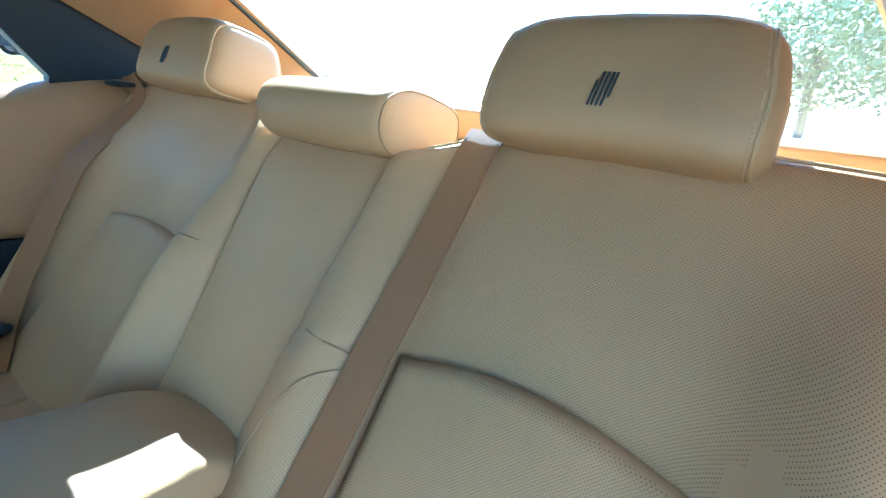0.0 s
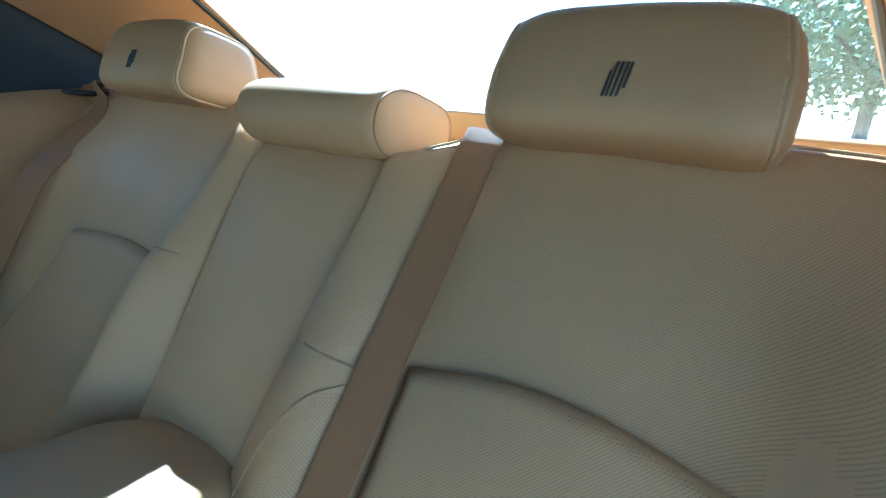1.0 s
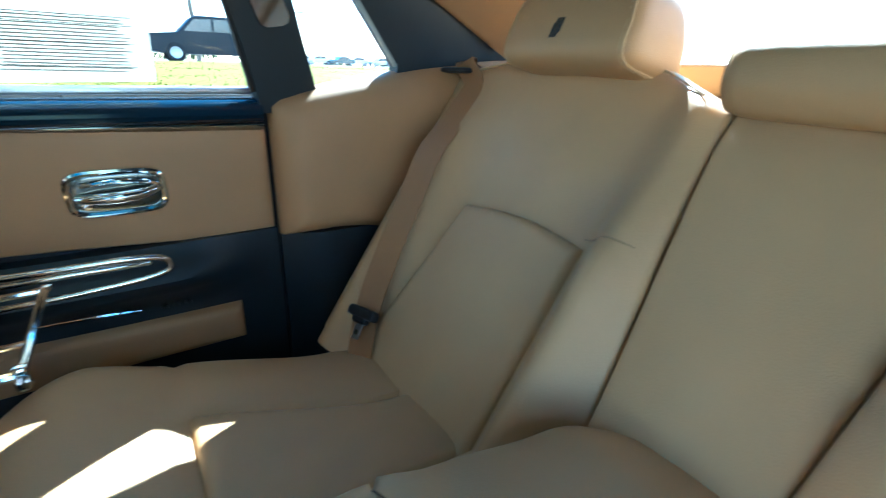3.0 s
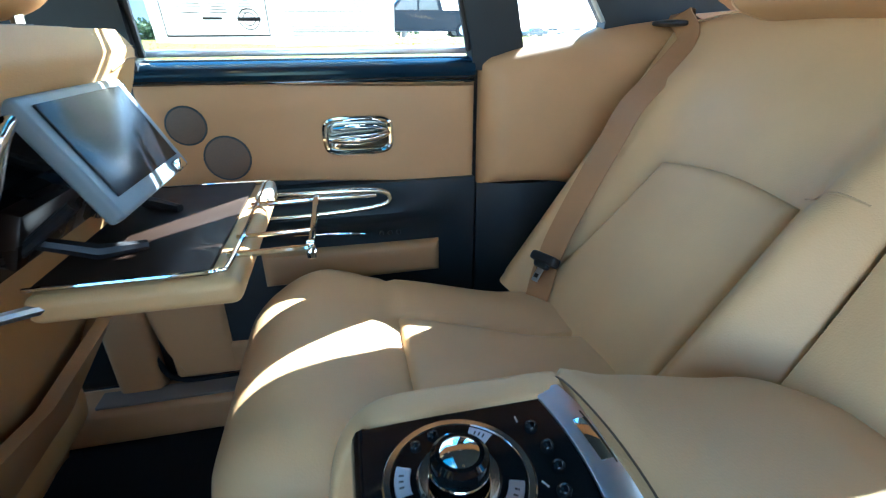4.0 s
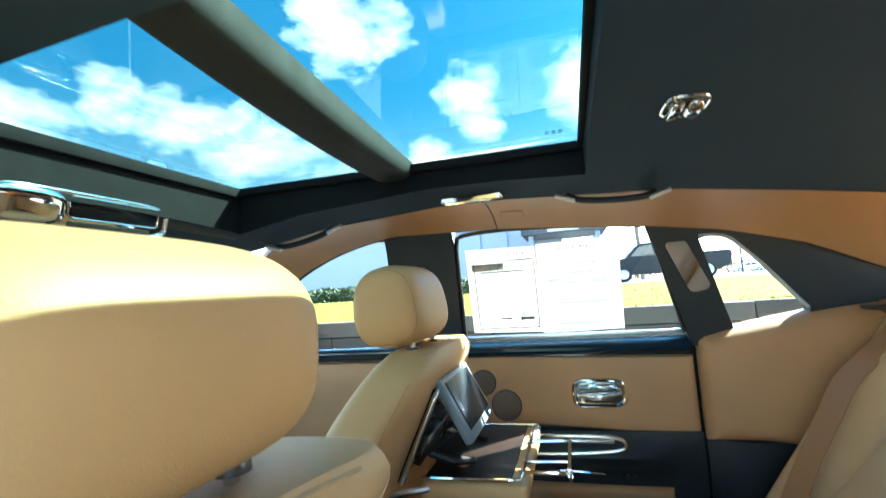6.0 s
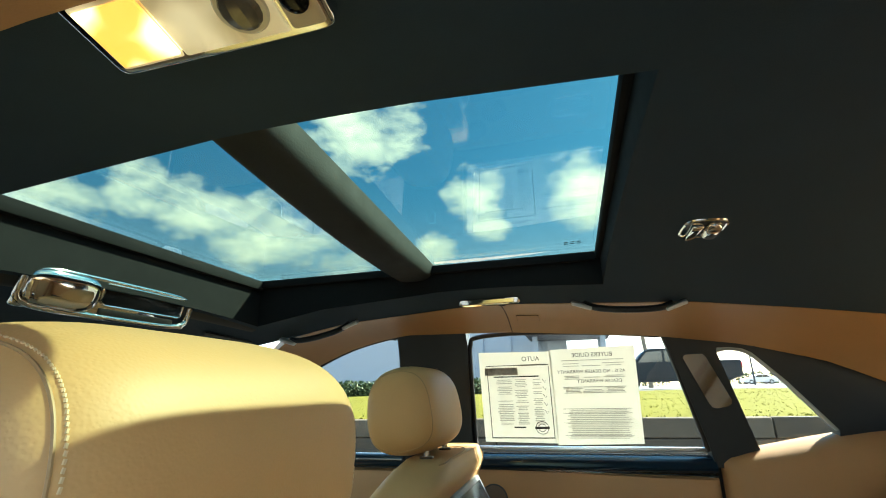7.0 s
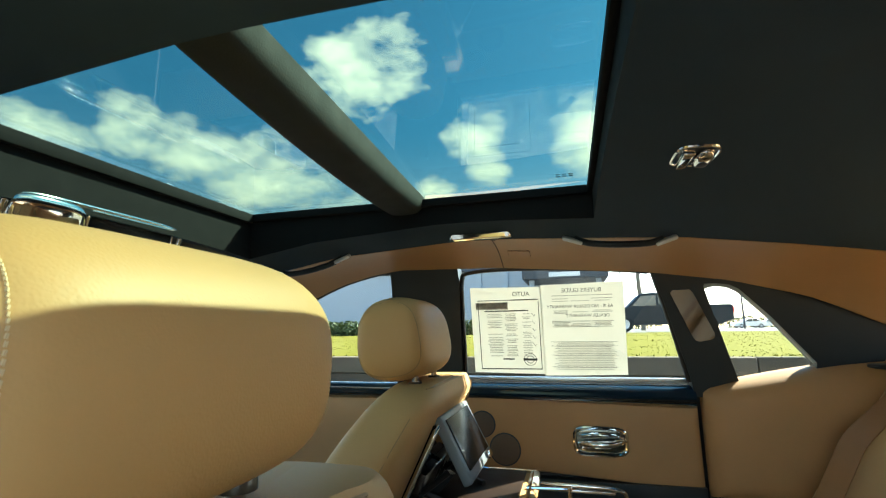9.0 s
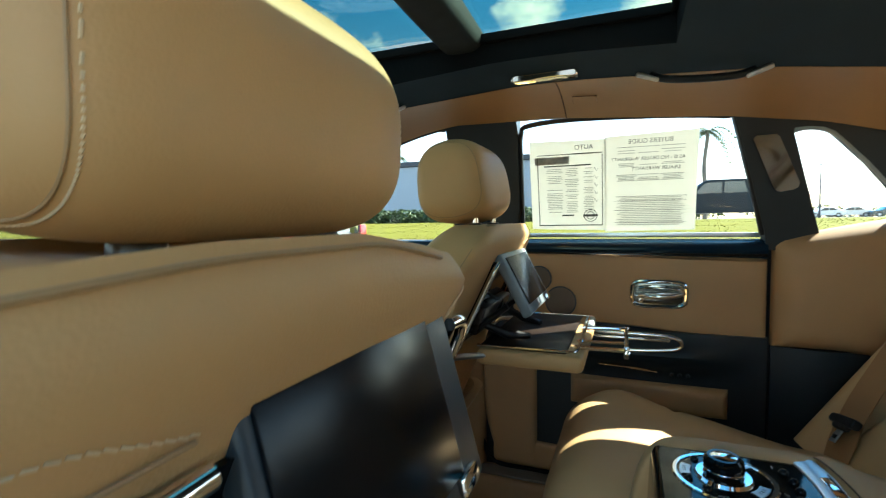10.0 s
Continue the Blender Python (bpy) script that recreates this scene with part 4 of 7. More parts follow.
def build_rear_seat(sg, word):
    e = thing("rear_seat", (0.6, sg * 0.38, 0), "tan leather rear seat " + word, "seat", group="rear seats")
    wide = 0.70 if sg > 0 else 0.615

    def f(u, v):
        uu, vv = warp(u), warp(v)
        s = -0.03 + 0.632 * vv
        y0 = inner_edge(s) + 0.0003
        y = y0 + (wide - y0) * uu
        top = top_of_back(y)
        s = -0.03 + (top + 0.03) * vv
        h = back_height(y, s, sg < 0) - (0.007 if sg > 0 else 0.003) * (1 - dome(y - y0, 0.004)) + (0 if sg > 0 else 0.009 * math.exp(-((y - y0) / 0.03) ** 2)) - 0.04 * (1 - dome(min(wide - y, top - s), 0.035))
        return on_back(sg * y, s, h)

    def b(u, v):
        p = f(u, v)
        return Vector((p.x + 0.09, p.y, p.z - 0.04))
    ob = part("backrest", sheet(f, 72, 60, b), M_PERF if sg < 0 else M_TAN, e)
    if sg > 0:
        smooth_parts(ob, lambda c: abs(c.y) < 0.205 and (c - S0).dot(SD) < 0.335)
    else:
        strip_edge = [(0.08, 0.102), (0.146, 0.110), (0.201, 0.123), (0.232, 0.137), (0.262, 0.158), (0.297, 0.205)]
        smooth_parts(ob, lambda c: abs(c.y) < lerp(strip_edge, (c - S0).dot(SD)) and (c - S0).dot(SD) < 0.298)
        part("strip_seam", tube([on_back(-p.y, p.x, back_height(p.y, p.x, True) + 0.009 * math.exp(-((p.y - inner_edge(p.x)) / 0.03) ** 2) + 0.0008) for p in arc([(q, y, 0) for q, y in strip_edge], 5)], 0.0011, 6), M_SEAMGAP, e)
        part("side_bolster", sheet(lambda u, v: on_back(-0.600 - 0.10 * u, -0.03 + 0.60 * v, -0.030 + 0.02 * math.sin(math.pi * u)), 8, 16, lambda u, v: on_back(-0.600 - 0.10 * u, -0.03 + 0.60 * v, -0.08)), M_TRIM, e, "tan leather panel beside the seat")

    # the raised centre panel of the back
    def g(u, v, flat=False):
        uu, vv = warp(u), warp(v)
        s1 = 0.316 + (0.012 if sg > 0 else 0.020) * math.sin(math.pi * uu)
        s = -0.02 + (s1 + 0.02) * vv
        ya = 0.198 if sg > 0 else 0.219 + 0.006 * vv
        yb = (0.512 if sg > 0 else 0.560) - 0.062 * vv
        y = ya + (yb - ya) * uu
        d = min(y - ya, yb - y, s1 - s)
        h = back_height(y, s, sg < 0) * 0.9 - 0.004 + 0.020 * dome(d, 0.016) + 0.006 * math.sin(math.pi * uu)
        if flat:
            h = -0.02
        return on_back(sg * y, s, h)
    ob = part("back_insert", sheet(g, 40, 34, lambda u, v: g(u, v, True)), M_PERF if sg < 0 else M_TAN, e)
    smooth_parts(ob, lambda c: False)

    # seat cushion: a front roll, side bolsters and an inset middle
    prof = [(0.0, 0.345, 0.200), (0.07, 0.318, 0.203), (0.12, 0.303, 0.225), (0.26, 0.294, 0.32), (0.36, 0.300, 0.385), (0.44, 0.328, 0.422), (0.52, 0.372, 0.434), (0.62, 0.44, 0.424), (0.72, 0.53, 0.400), (0.85, 0.68, 0.386), (1.0, 0.86, 0.372)]
    curve = arc([Vector(p) for p in prof], 8)
    along, rise = [(p.x, p.y) for p in curve], [(p.x, p.z) for p in curve]

    def c(u, v):
        uu, vv = warp(u), warp(v)
        x, z = lerp(along, vv), lerp(rise, vv)
        y = 0.132 + (0.472 - 0.035 * ease(0.54, 0.78, x)) * uu
        side = min(uu, 1 - uu) * 0.475
        drop = 0.045 * (1 - dome(side, 0.06))
        bol = 0.018 * ease(0.45, 0.6, x) * (math.exp(-((y - 0.18) / 0.03) ** 2) + 0.6 * math.exp(-((y - 0.50) / 0.06) ** 2) * (1 - 0.8 * ease(0.52, 0.75, x)))
        cut = 0.006 * math.exp(-((x - 0.525) / 0.006) ** 2)
        x += 0.04 * (1 - dome(side, 0.07)) * (1 - ease(0.4, 0.6, vv)) + 0.055 * ease(0.66, 1.0, uu) ** 1.6 * (1 - ease(0.45, 0.75, vv))
        drop += 0.022 * ease(0.7, 1.0, uu) * ease(0.5, 0.75, x)
        rim = min(y - 0.199, 0.443 - 0.085 * ease(0.50, 0.80, x) - y, x - 0.526)
        return Vector((x, sg * y, z - drop + bol - cut - 0.013 * ease(0.0, 0.011, rim)))
    part("cushion", sheet(c, 64, 84, lambda u, v: Vector((c(u, v).x + 0.03, c(u, v).y, min(0.20, c(u, v).z - 0.004)))), M_TAN, e)
    part("seat_base", box((0.62, sg * 0.37, 0.10), (0.46, 0.46, 0.20), 0.01, 2), M_RUBBER, e, "black seat base")
    part("front_seam", tube([c(u / 30, 0.105) + Vector((-0.0012, 0, 0)) for u in range(31)], 0.0014, 6), M_SEAMGAP, e)

    def ci(u, v, flat=False):
        uu, vv = warp(u), warp(v)
        x = 0.532 + 0.31 * vv
        deep = 0.232 - 0.085 * ease(0.50, 0.80, x)
        y = 0.205 + deep * uu
        d = min(uu, 1 - uu) * deep
        z = lerp([(0.53, 0.398), (0.68, 0.386), (0.86, 0.372)], x) - 0.009 + 0.013 * dome(min(d, (x - 0.532)), 0.016) + 0.004 * math.sin(math.pi * uu)
        return Vector((x, sg * y, 0.36 if flat else z))
    part("cushion_insert", sheet(ci, 24, 24, lambda u, v: ci(u, v, True)), M_PERF if sg < 0 else M_TAN, e)
    part("bolster_seam", tube([on_back(sg * y, (0.335 if sg > 0 else 0.298) - 0.06 * (y - 0.12), back_height(y, 0.335 if sg > 0 else 0.298, sg < 0) + (0.004 if sg > 0 else 0.0045 + 0.009 * math.exp(-((y - inner_edge(0.298)) / 0.03) ** 2))) for y in [0.122 + 0.085 * i / 10 for i in range(11)]], 0.0012, 6), M_SEAMGAP, e)
    ys = [0.150 + 0.535 * k / 24 for k in range(25)]
    part("piping", tube([on_back(sg * y, top_of_back(y) - 0.014, 0.0035 + back_height(y, 0.58, sg < 0) - 0.04 * (1 - dome(0.014, 0.035))) for y in ys], 0.0018, 6), M_PALE, e)


def build_rear_headrest(sg):
    c = Vector((1.131, 0.353 if sg > 0 else -0.356, 0.886 if sg > 0 else 0.882))
    e = thing("headrest", c, "tan leather rear headrest with a small dark emblem", "headrest", group="rear headrests")
    HX, HY, HZ = 0.072, 0.122, 0.060
    pw = lambda a, q: math.copysign(abs(a) ** q, a)

    def shp(q):
        return Vector((q.x * (1 - 0.16 * q.z), q.y * (1 - 0.10 * max(0, q.z)), q.z + 0.10 * (1 - q.y * q.y) - 0.05 * max(0, q.x)))
    tilt = pose(0, 0, 0, 0, 12, 0)
    part("pad", egg(c, (HX, HY, HZ), 0.34, 0.46, m=tilt, shape=shp), M_TAN, e)

    def on_pad(k, v, g):
        cu = (1 - abs(k) ** (2 / 0.34)) ** (0.34 / 2)
        q = shp(Vector((cu * pw(math.cos(v), 0.46), k, cu * pw(math.sin(v), 0.46))))
        p = Vector((q.x * HX, q.y * HY, q.z * HZ))
        return Matrix.Translation(c) @ tilt @ (p + p.normalized() * g)
    for k in (-0.90, 0.90):
        part("piping", tube([on_pad(k, 2 * math.pi * j / 48, 0.0002) for j in range(48)], 0.0019, 6, closed=True), M_PALE, e)
        st = [tube([on_pad(k * 0.965, 2 * math.pi * j / 90, 0.0), on_pad(k * 0.965, 2 * math.pi * (j + 0.6) / 90, 0.0)], 0.0005, 4) for j in range(90)]
        tagged(part("stitching", join(*st), M_STITCH, e, "pale thread stitching"), kind="stuff")
    for d in (-0.06, 0.06):
        p = part("post", tube([c + Vector((0.02, d, -0.05)), c + Vector((0.0, d, -0.10))], 0.006, 10), M_CHROME, e, "chrome post")
        part("post_guide", lathe([(0.007, 0.004), (0.014, 0.003), (0.016, -0.002), (0.016, -0.01)], 18, Matrix.Translation(c + Vector((0.006, d, -0.078)))), M_BLACK, p)
    # emblem as a cluster of plain slanting bars
    o = Matrix.Translation(c) @ tilt @ Matrix.Translation((-0.0752, 0, -0.007)) @ pose(0, 0, 0, 0, 7, 0)
    bars = [box((0, y, z), (0.0014, 0.0016, h), 0.0005, 2, pose(0, 0, 0, a, 0, 0)) for y, z, h, a in ((0.0068, -0.003, 0.018, 8), (0.0036, 0.0, 0.024, 8), (0.0004, 0.0, 0.024, 8), (-0.0028, 0.0, 0.024, 8), (-0.0060, 0.003, 0.018, 8))]
    part("emblem", moved(join(*bars), o @ Matrix.Scale(1.15, 4)), M_GREY, e, "small dark stitched emblem")


def build_centre_back():
    e = thing("rear_seat", (1.0, 0, 0.5), "narrow tan leather centre seat between two wide seats", "seat", group="rear seats")

    def f(u, v):
        uu, vv = warp(u), warp(v)
        s = 0.06 + 0.470 * vv
        w = inner_edge(s) - 0.0004
        y = -w + 2 * w * uu
        d = min(w - abs(y), 0.53 - s)
        return on_back(y, s, 0.013 + (0.004 + 0.004 * ease(-0.02, 0.02, y)) * dome(d, 0.004) - 0.010 * ease(0.47, 0.53, s))
    part("panel", sheet(f, 24, 30, lambda u, v: on_back(f(u, v).y, 0.06 + 0.47 * warp(v), -0.06)), M_TAN, e)
    # backing sheet whose darker tan stands in for soft shade in the joints
    part("gap", sheet(lambda u, v: on_back(-0.13 + 0.26 * u, 0.0 + 0.53 * v, 0.004), 2, 4, lambda u, v: on_back(-0.13 + 0.26 * u, 0.53 * v, -0.055)), M_SEAMGAP, e)
    # low headrest: a wedge with a rounded nose that runs back to the shelf
    h = thing("headrest", (1.14, 0, 0.80), "low tan leather centre headrest", "headrest", group="rear headrests")
    prof = arc([Vector((x, z, 0)) for x, z in ((1.225, 0.806), (1.150, 0.797), (1.098, 0.796), (1.072, 0.803), (1.056, 0.822), (1.053, 0.842), (1.064, 0.866), (1.090, 0.878), (1.125, 0.879), (1.165, 0.871), (1.205, 0.860), (1.226, 0.846), (1.230, 0.826), (1.225, 0.806))], 4)[:-1]
    mid = Vector((1.135, 0.835, 0))

    def rib(y, k):
        return [Vector((mid.x + (p.x - mid.x) * k, y, mid.y + (p.y - mid.y) * k)) for p in prof]
    rows = [(-0.1165, 0.62), (-0.1160, 0.80), (-0.1135, 0.90), (-0.107, 0.965), (-0.097, 1.0), (-0.06, 1.02), (0.0, 1.028), (0.06, 1.02), (0.097, 1.0), (0.107, 0.965), (0.1135, 0.90), (0.1160, 0.80), (0.1165, 0.62)]
    part("pad", loft([rib(y, k) for y, k in rows]), M_TAN, h, sharp=70)
    for y in (-0.1145, 0.1145):
        part("seam", tube(rib(y, 0.888), 0.0013, 6, closed=True), M_SEAMGAP, h)
    part("crease", tube([Vector((1.0535 + 0.10 * abs(y) ** 2, y, 0.834)) for y in [-0.095 + 0.05 * i / 8 for i in range(9)]], 0.0009, 5), M_SEAMGAP, h)


def build_belts():
    # belt across the seat by the camera, lying on the padding and over the top edge
    pts = [Vector((1.215, -0.214, 0.806)), Vector((1.178, -0.216, 0.828))]
    for i in range(22):
        k = i / 21
        s = 0.572 - 0.60 * k
        y = -(0.216 - 0.020 * k)
        top = top_of_back(-y)
        lift = max(back_height(-y + o, s, True) - 0.04 * (1 - dome(max(top - s, 0), 0.035)) for o in (-0.022, -0.011, 0, 0.011, 0.022)) * (1.0 - 0.4 * ease(0.8, 0.95, k))
        pts.append(on_back(y, s, lift + 0.009 - 0.02 * ease(0.93, 1.0, k)))
    e = thing("seat_belt", pts[-1], "brown woven seat belt lying over the tan rear seat", "seat belt", group="rear belts")
    part("webbing", strip(pts, lambda k: (0, 1, 0), 0.0235, 0.0008), M_BELT, e)
    part("hem", strip([p + SN * 0.0006 for p in pts[2:]], lambda k: (0, 1, 0), 0.0205, 0.0007), M_BELT, e)
    # belt of the far seat, from the shoulder guide to the tongue and down
    track = [(0.545, 0.622), (0.50, 0.600), (0.44, 0.568), (0.37, 0.546), (0.30, 0.532), (0.23, 0.524), (0.16, 0.516), (0.10, 0.508), (0.05, 0.498)]
    lie = lambda s0, y0: max(back_height(y0 + o, s0) - 0.04 * (1 - dome(min(0.70 - y0, top_of_back(y0) - s0), 0.035)) for o in (-0.024, -0.012, 0, 0.012, 0.024)) + 0.004
    line = arc([(1.150, 0.658, 0.842), (1.120, 0.652, 0.846)] + [on_back(y0, s0, lie(s0, y0)) for s0, y0 in track] + [(0.800, 0.482, 0.385), (0.79, 0.478, 0.355)], 4)
    e = thing("seat_belt", (0.79, 0.5, 0.36), "brown woven seat belt with a black stop and metal tongue", "seat belt", group="rear belts")
    slope = lambda k: Vector((0, 1, 0)) + SN * 12 * (back_height(0.545, 0.55 - 0.5 * k) - back_height(0.505, 0.55 - 0.5 * k)) * ease(0.1, 0.3, k)
    part("webbing", strip(line, slope, 0.026, 0.0008), M_BELT, e)
    ua = Vector((0.10, -0.96, 0.20)).normalized()
    dn = (Vector((-0.52, -0.30, -0.80)) - ua * ua.dot(Vector((-0.52, -0.30, -0.80)))).normalized()
    lay = Matrix((dn.cross(ua), ua, -dn)).transposed().to_4x4()
    lay.translation = on_back(0.500, 0.066, 0.052)
    t = part("tongue_body", moved(join(egg((0, 0, 0), (0.009, 0.041, 0.0095), 0.25, 0.6), egg((0, 0, -0.008), (0.007, 0.022, 0.011), 0.4, 0.6)), lay), M_BLACK, e, "black plastic belt stop")
    part("tongue", moved(join(box((-0.002, -0.0075, -0.028), (0.003, 0.005, 0.030), 0.001, 2), box((-0.002, 0.0075, -0.028), (0.003, 0.005, 0.030), 0.001, 2), box((-0.002, 0, -0.041), (0.003, 0.020, 0.008), 0.001, 2), box((-0.002, 0, -0.024), (0.003, 0.020, 0.016), 0.001, 2)), lay), M_SATIN, t, "bright metal tongue")
    part("tongue_slot", moved(box((-0.0005, 0, -0.034), (0.003, 0.012, 0.008), 0.001, 2), lay), M_BLACK, t)
    part("shoulder_guide", egg((1.115, 0.66, 0.834), (0.035, 0.035, 0.006), 0.6, 0.6), M_BLACK, e, "dark belt slot")
    g = thing("belt_guide", (1.22, -0.60, 0.84), "dark belt guide on a tan bracket by the shelf", "belt guide")
    part("bracket", egg((1.22, -0.615, 0.835), (0.03, 0.04, 0.03), 0.6, 0.6), M_PALE, g, "tan bracket")
    part("slot", egg((1.205, -0.61, 0.862), (0.04, 0.035, 0.007), 0.6, 0.6), M_BLACK, g)
    part("shelf_webbing", strip(arc([(1.195, -0.600, 0.850), (1.195, -0.575, 0.829), (1.20, -0.54, 0.8275), (1.215, -0.47, 0.828), (1.225, -0.40, 0.822)], 4), lambda k: (1, 0, 0.25), 0.012, 0.0012), M_BELT, g, "brown webbing along the seat top")
    part("gap_strip", strip(arc([(1.185, -0.630, 0.822), (1.187, -0.54, 0.8255), (1.195, -0.46, 0.826), (1.205, -0.38, 0.82)], 4), lambda k: (1, 0, 0.3), 0.006, 0.0015), M_RUBBER, g, "black strip behind the seat top")


build_rear_seat(1, "with smooth panels and a centre insert")
build_rear_seat(-1, "with finely perforated panels")
build_rear_headrest(1)
build_rear_headrest(-1)
build_centre_back()
build_belts()


# ---------------------------------------------------------------- folded-down armrest with controls
def rounded_loop(c, side, up, hw, hh, n=24, e=0.5):
    out = []
    for i in range(n):
        a = 2 * math.pi * i / n
        ca, sa = math.cos(a), math.sin(a)
        out.append(c + side * (hw * math.copysign(abs(ca) ** e, ca)) + up * (hh * math.copysign(abs(sa) ** e, sa)))
    return out


def build_armrest():
    e = thing("armrest", (0.68, 0, 0.1), "folded-down tan armrest with a glossy control panel", "armrest")
    Y = Vector((0, 1, 0))

    # padded lid from the joint back to the seat
    loops = []
    for i in range(25):
        u = i / 24
        x = 0.648 + 0.272 * u
        w = 0.1185 - 0.008 * u
        k = 1 - 0.10 * (1 - dome(u, 0.03))
        w *= 1 - 0.30 * ease(0.72, 1.0, u) ** 2
        top = 0.547 + 0.003 * math.sin(math.pi * u) - 0.022 * ease(0.66, 0.84, x) - 0.03 * ease(0.82, 0.93, x)
        thick, soft = 0.022 + 0.010 * ease(0.05, 0.6, u), 0.30 + 0.20 * ease(0.03, 0.55, u)
        loops.append(rounded_loop(Vector((x, -0.0105, top - thick)), Y, Vector((0, 0, 1)), (w - 0.0105) * k, thick * k, 56, soft))
    for loop in loops:
        for p in loop:
            p.z -= 0.014 * ease(0.015, 0.10, p.y) * ease(0.65, 0.70, p.x)
            p.x -= 0.016 * (abs(p.y + 0.0105) / 0.1075) ** 2 * (1 - ease(0.65, 0.75, p.x))
    part("lid", loft(loops), M_TAN, e, sharp=60)
    # pad bars beside the panel, curling down at the front
    for sg, y, hw in ((-1, -0.0945, 0.0215), (1, 0.0800, 0.0165)):
        line = arc([(0.635, y, 0.5345), (0.60, y, 0.536), (0.55, y, 0.537), (0.505, y, 0.5375), (0.482, y, 0.535), (0.468, y, 0.527), (0.4605, y, 0.514), (0.459, y, 0.498), (0.458, y, 0.47)] if sg < 0 else
                   [(0.635, y, 0.5305), (0.55, y, 0.531), (0.50, y, 0.531), (0.478, y, 0.526), (0.464, y, 0.514), (0.454, y, 0.495), (0.446, y, 0.46), (0.440, y, 0.40), (0.436, y, 0.30)], 5)
        if sg < 0:
            line = line[:-4]
        loops = []
        for i, p in enumerate(line):
            t = (line[min(i + 1, len(line) - 1)] - line[max(i - 1, 0)]).normalized()
            g = (0.94 if i == 0 else 1.0) if i < len(line) - 3 or sg > 0 else (0.97, 0.86, 0.55)[i - len(line) + 3]
            loops.append(rounded_loop(p, Y, t.cross(Y).normalized(), hw * g, 0.0128 * g, 28, 0.55))
        part("pad_bar", loft(loops), M_TAN, e, sharp=60)
    part("front_body", box((0.560, 0.0, 0.43), (0.165, 0.196, 0.176), 0.012, 3), M_TAN, e)
    part("front_face", box((0.468, 0.0, 0.25), (0.05, 0.200, 0.36), 0.016, 4), M_TAN, e)
    part("side_body", box((0.70, 0.0, 0.30), (0.35, 0.200, 0.40), 0.03, 4), M_TAN, e)
    part("joint", tube([Vector((0.6472 - 0.016 * k * k, 0.1067 * k - 0.0105, 0.5455 - 0.020 * abs(k) ** 14)) for k in [-1 + i / 20 for i in range(41)]], 0.0010, 6), M_SEAM, e)
    part("front_strip", box((0.434, 0.053, 0.33), (0.006, 0.030, 0.24), 0.002, 2, pose(0, 0, 0, 0, 6, 0)), M_GLOSS, e, "glossy black strip")
    part("front_strip_edge", tube([(0.4375, 0.037, 0.455), (0.4265, 0.037, 0.21)], 0.0018, 8), M_CHROME, e)

    xin = lambda y: 0.606 + 0.011 * (1 - (y / 0.08) ** 2)
    edge = [(xin(y), y) for y in [-0.078 + 0.146 * i / 16 for i in range(17)]]
    panel = part("control_panel", prism([(0.468, 0.062), (0.464, 0.046), (0.464, -0.078)] + edge, lambda x, y: (x, y, 0.530), (0, 0, 0.009)), M_GLOSS, e, "glossy black control panel", sharp=30)
    # glossy face rounding over the front edge
    prof = [(0.4655, 0.5385), (0.4605, 0.5360), (0.4570, 0.5290), (0.4550, 0.515), (0.4535, 0.49), (0.452, 0.45), (0.449, 0.38)]
    part("panel_front", loft([[(x, -0.080, z), (x, 0.064, z), (x + 0.02, 0.064, z - 0.006), (x + 0.02, -0.080, z - 0.006)] for x, z in prof]), M_GLOSS, panel)
    # curved bright band behind the panel
    ys = [0.073 - 0.154 * i / 24 for i in range(25)]
    band = bmesh.new()
    lo = []
    for f, z in ((0.0, 0.530), (0.02, 0.5405), (0.10, 0.5415), (0.9, 0.5435), (0.99, 0.5425), (1.0, 0.530)):
        lo.append([band.verts.new((xin(y) + (0.0235 + 0.003 * (1 - (y / 0.08) ** 2)) * f, y, z)) for y in ys])
    for a, b in zip(lo, lo[1:]):
        for i in range(24):
            band.faces.new((a[i], a[i + 1], b[i + 1], b[i]))
    bd = part("metal_band", band, M_SATIN, panel, "curved brushed metal band")
    part("band_groove", tube([(xin(y) + 0.0205, y, 0.5436) for y in [0.040 - 0.05 * i / 8 for i in range(9)]], 0.0006, 5), M_BLACK, bd)
    part("band_button", moved(box((0, 0, 0), (0.011, 0.040, 0.0016), 0.0007, 2), pose(0.632, 0.014, 0.5425, 0, 0, 4)), M_CHROME, bd)
    # rotary controller
    cx, cy, z0 = 0.528, 0.005, 0.539
    part("dial_ring", lathe([(0.0468, z0 + 0.0004), (0.0474, z0 + 0.0017), (0.0515, z0 + 0.0019), (0.0528, z0 + 0.0004)], 56, pose(cx, cy, 0), False), M_CHROME, panel, "chrome ring")
    part("dial_face", lathe([(0.0, z0 + 0.0006), (0.0470, z0 + 0.0006), (0.0475, z0 - 0.002)], 48, pose(cx, cy, 0)), M_GLOSS, panel)
    part("knob_collar", lathe([(0.019, z0 + 0.0005), (0.0205, z0 + 0.0038), (0.0275, z0 + 0.0042), (0.0295, z0 + 0.0005)], 40, pose(cx, cy, 0)), M_CHROME, panel, "chrome knob collar")
    k = part("knob", lathe([(0.0170, z0 + 0.002), (0.0176, z0 + 0.010), (0.0200, z0 + 0.0105), (0.0205, z0 + 0.016), (0.0198, z0 + 0.0215), (0.0165, z0 + 0.0245), (0.0, z0 + 0.0248)], 40, pose(cx, cy, 0)), M_GLOSS, panel, "glossy black rotary knob")
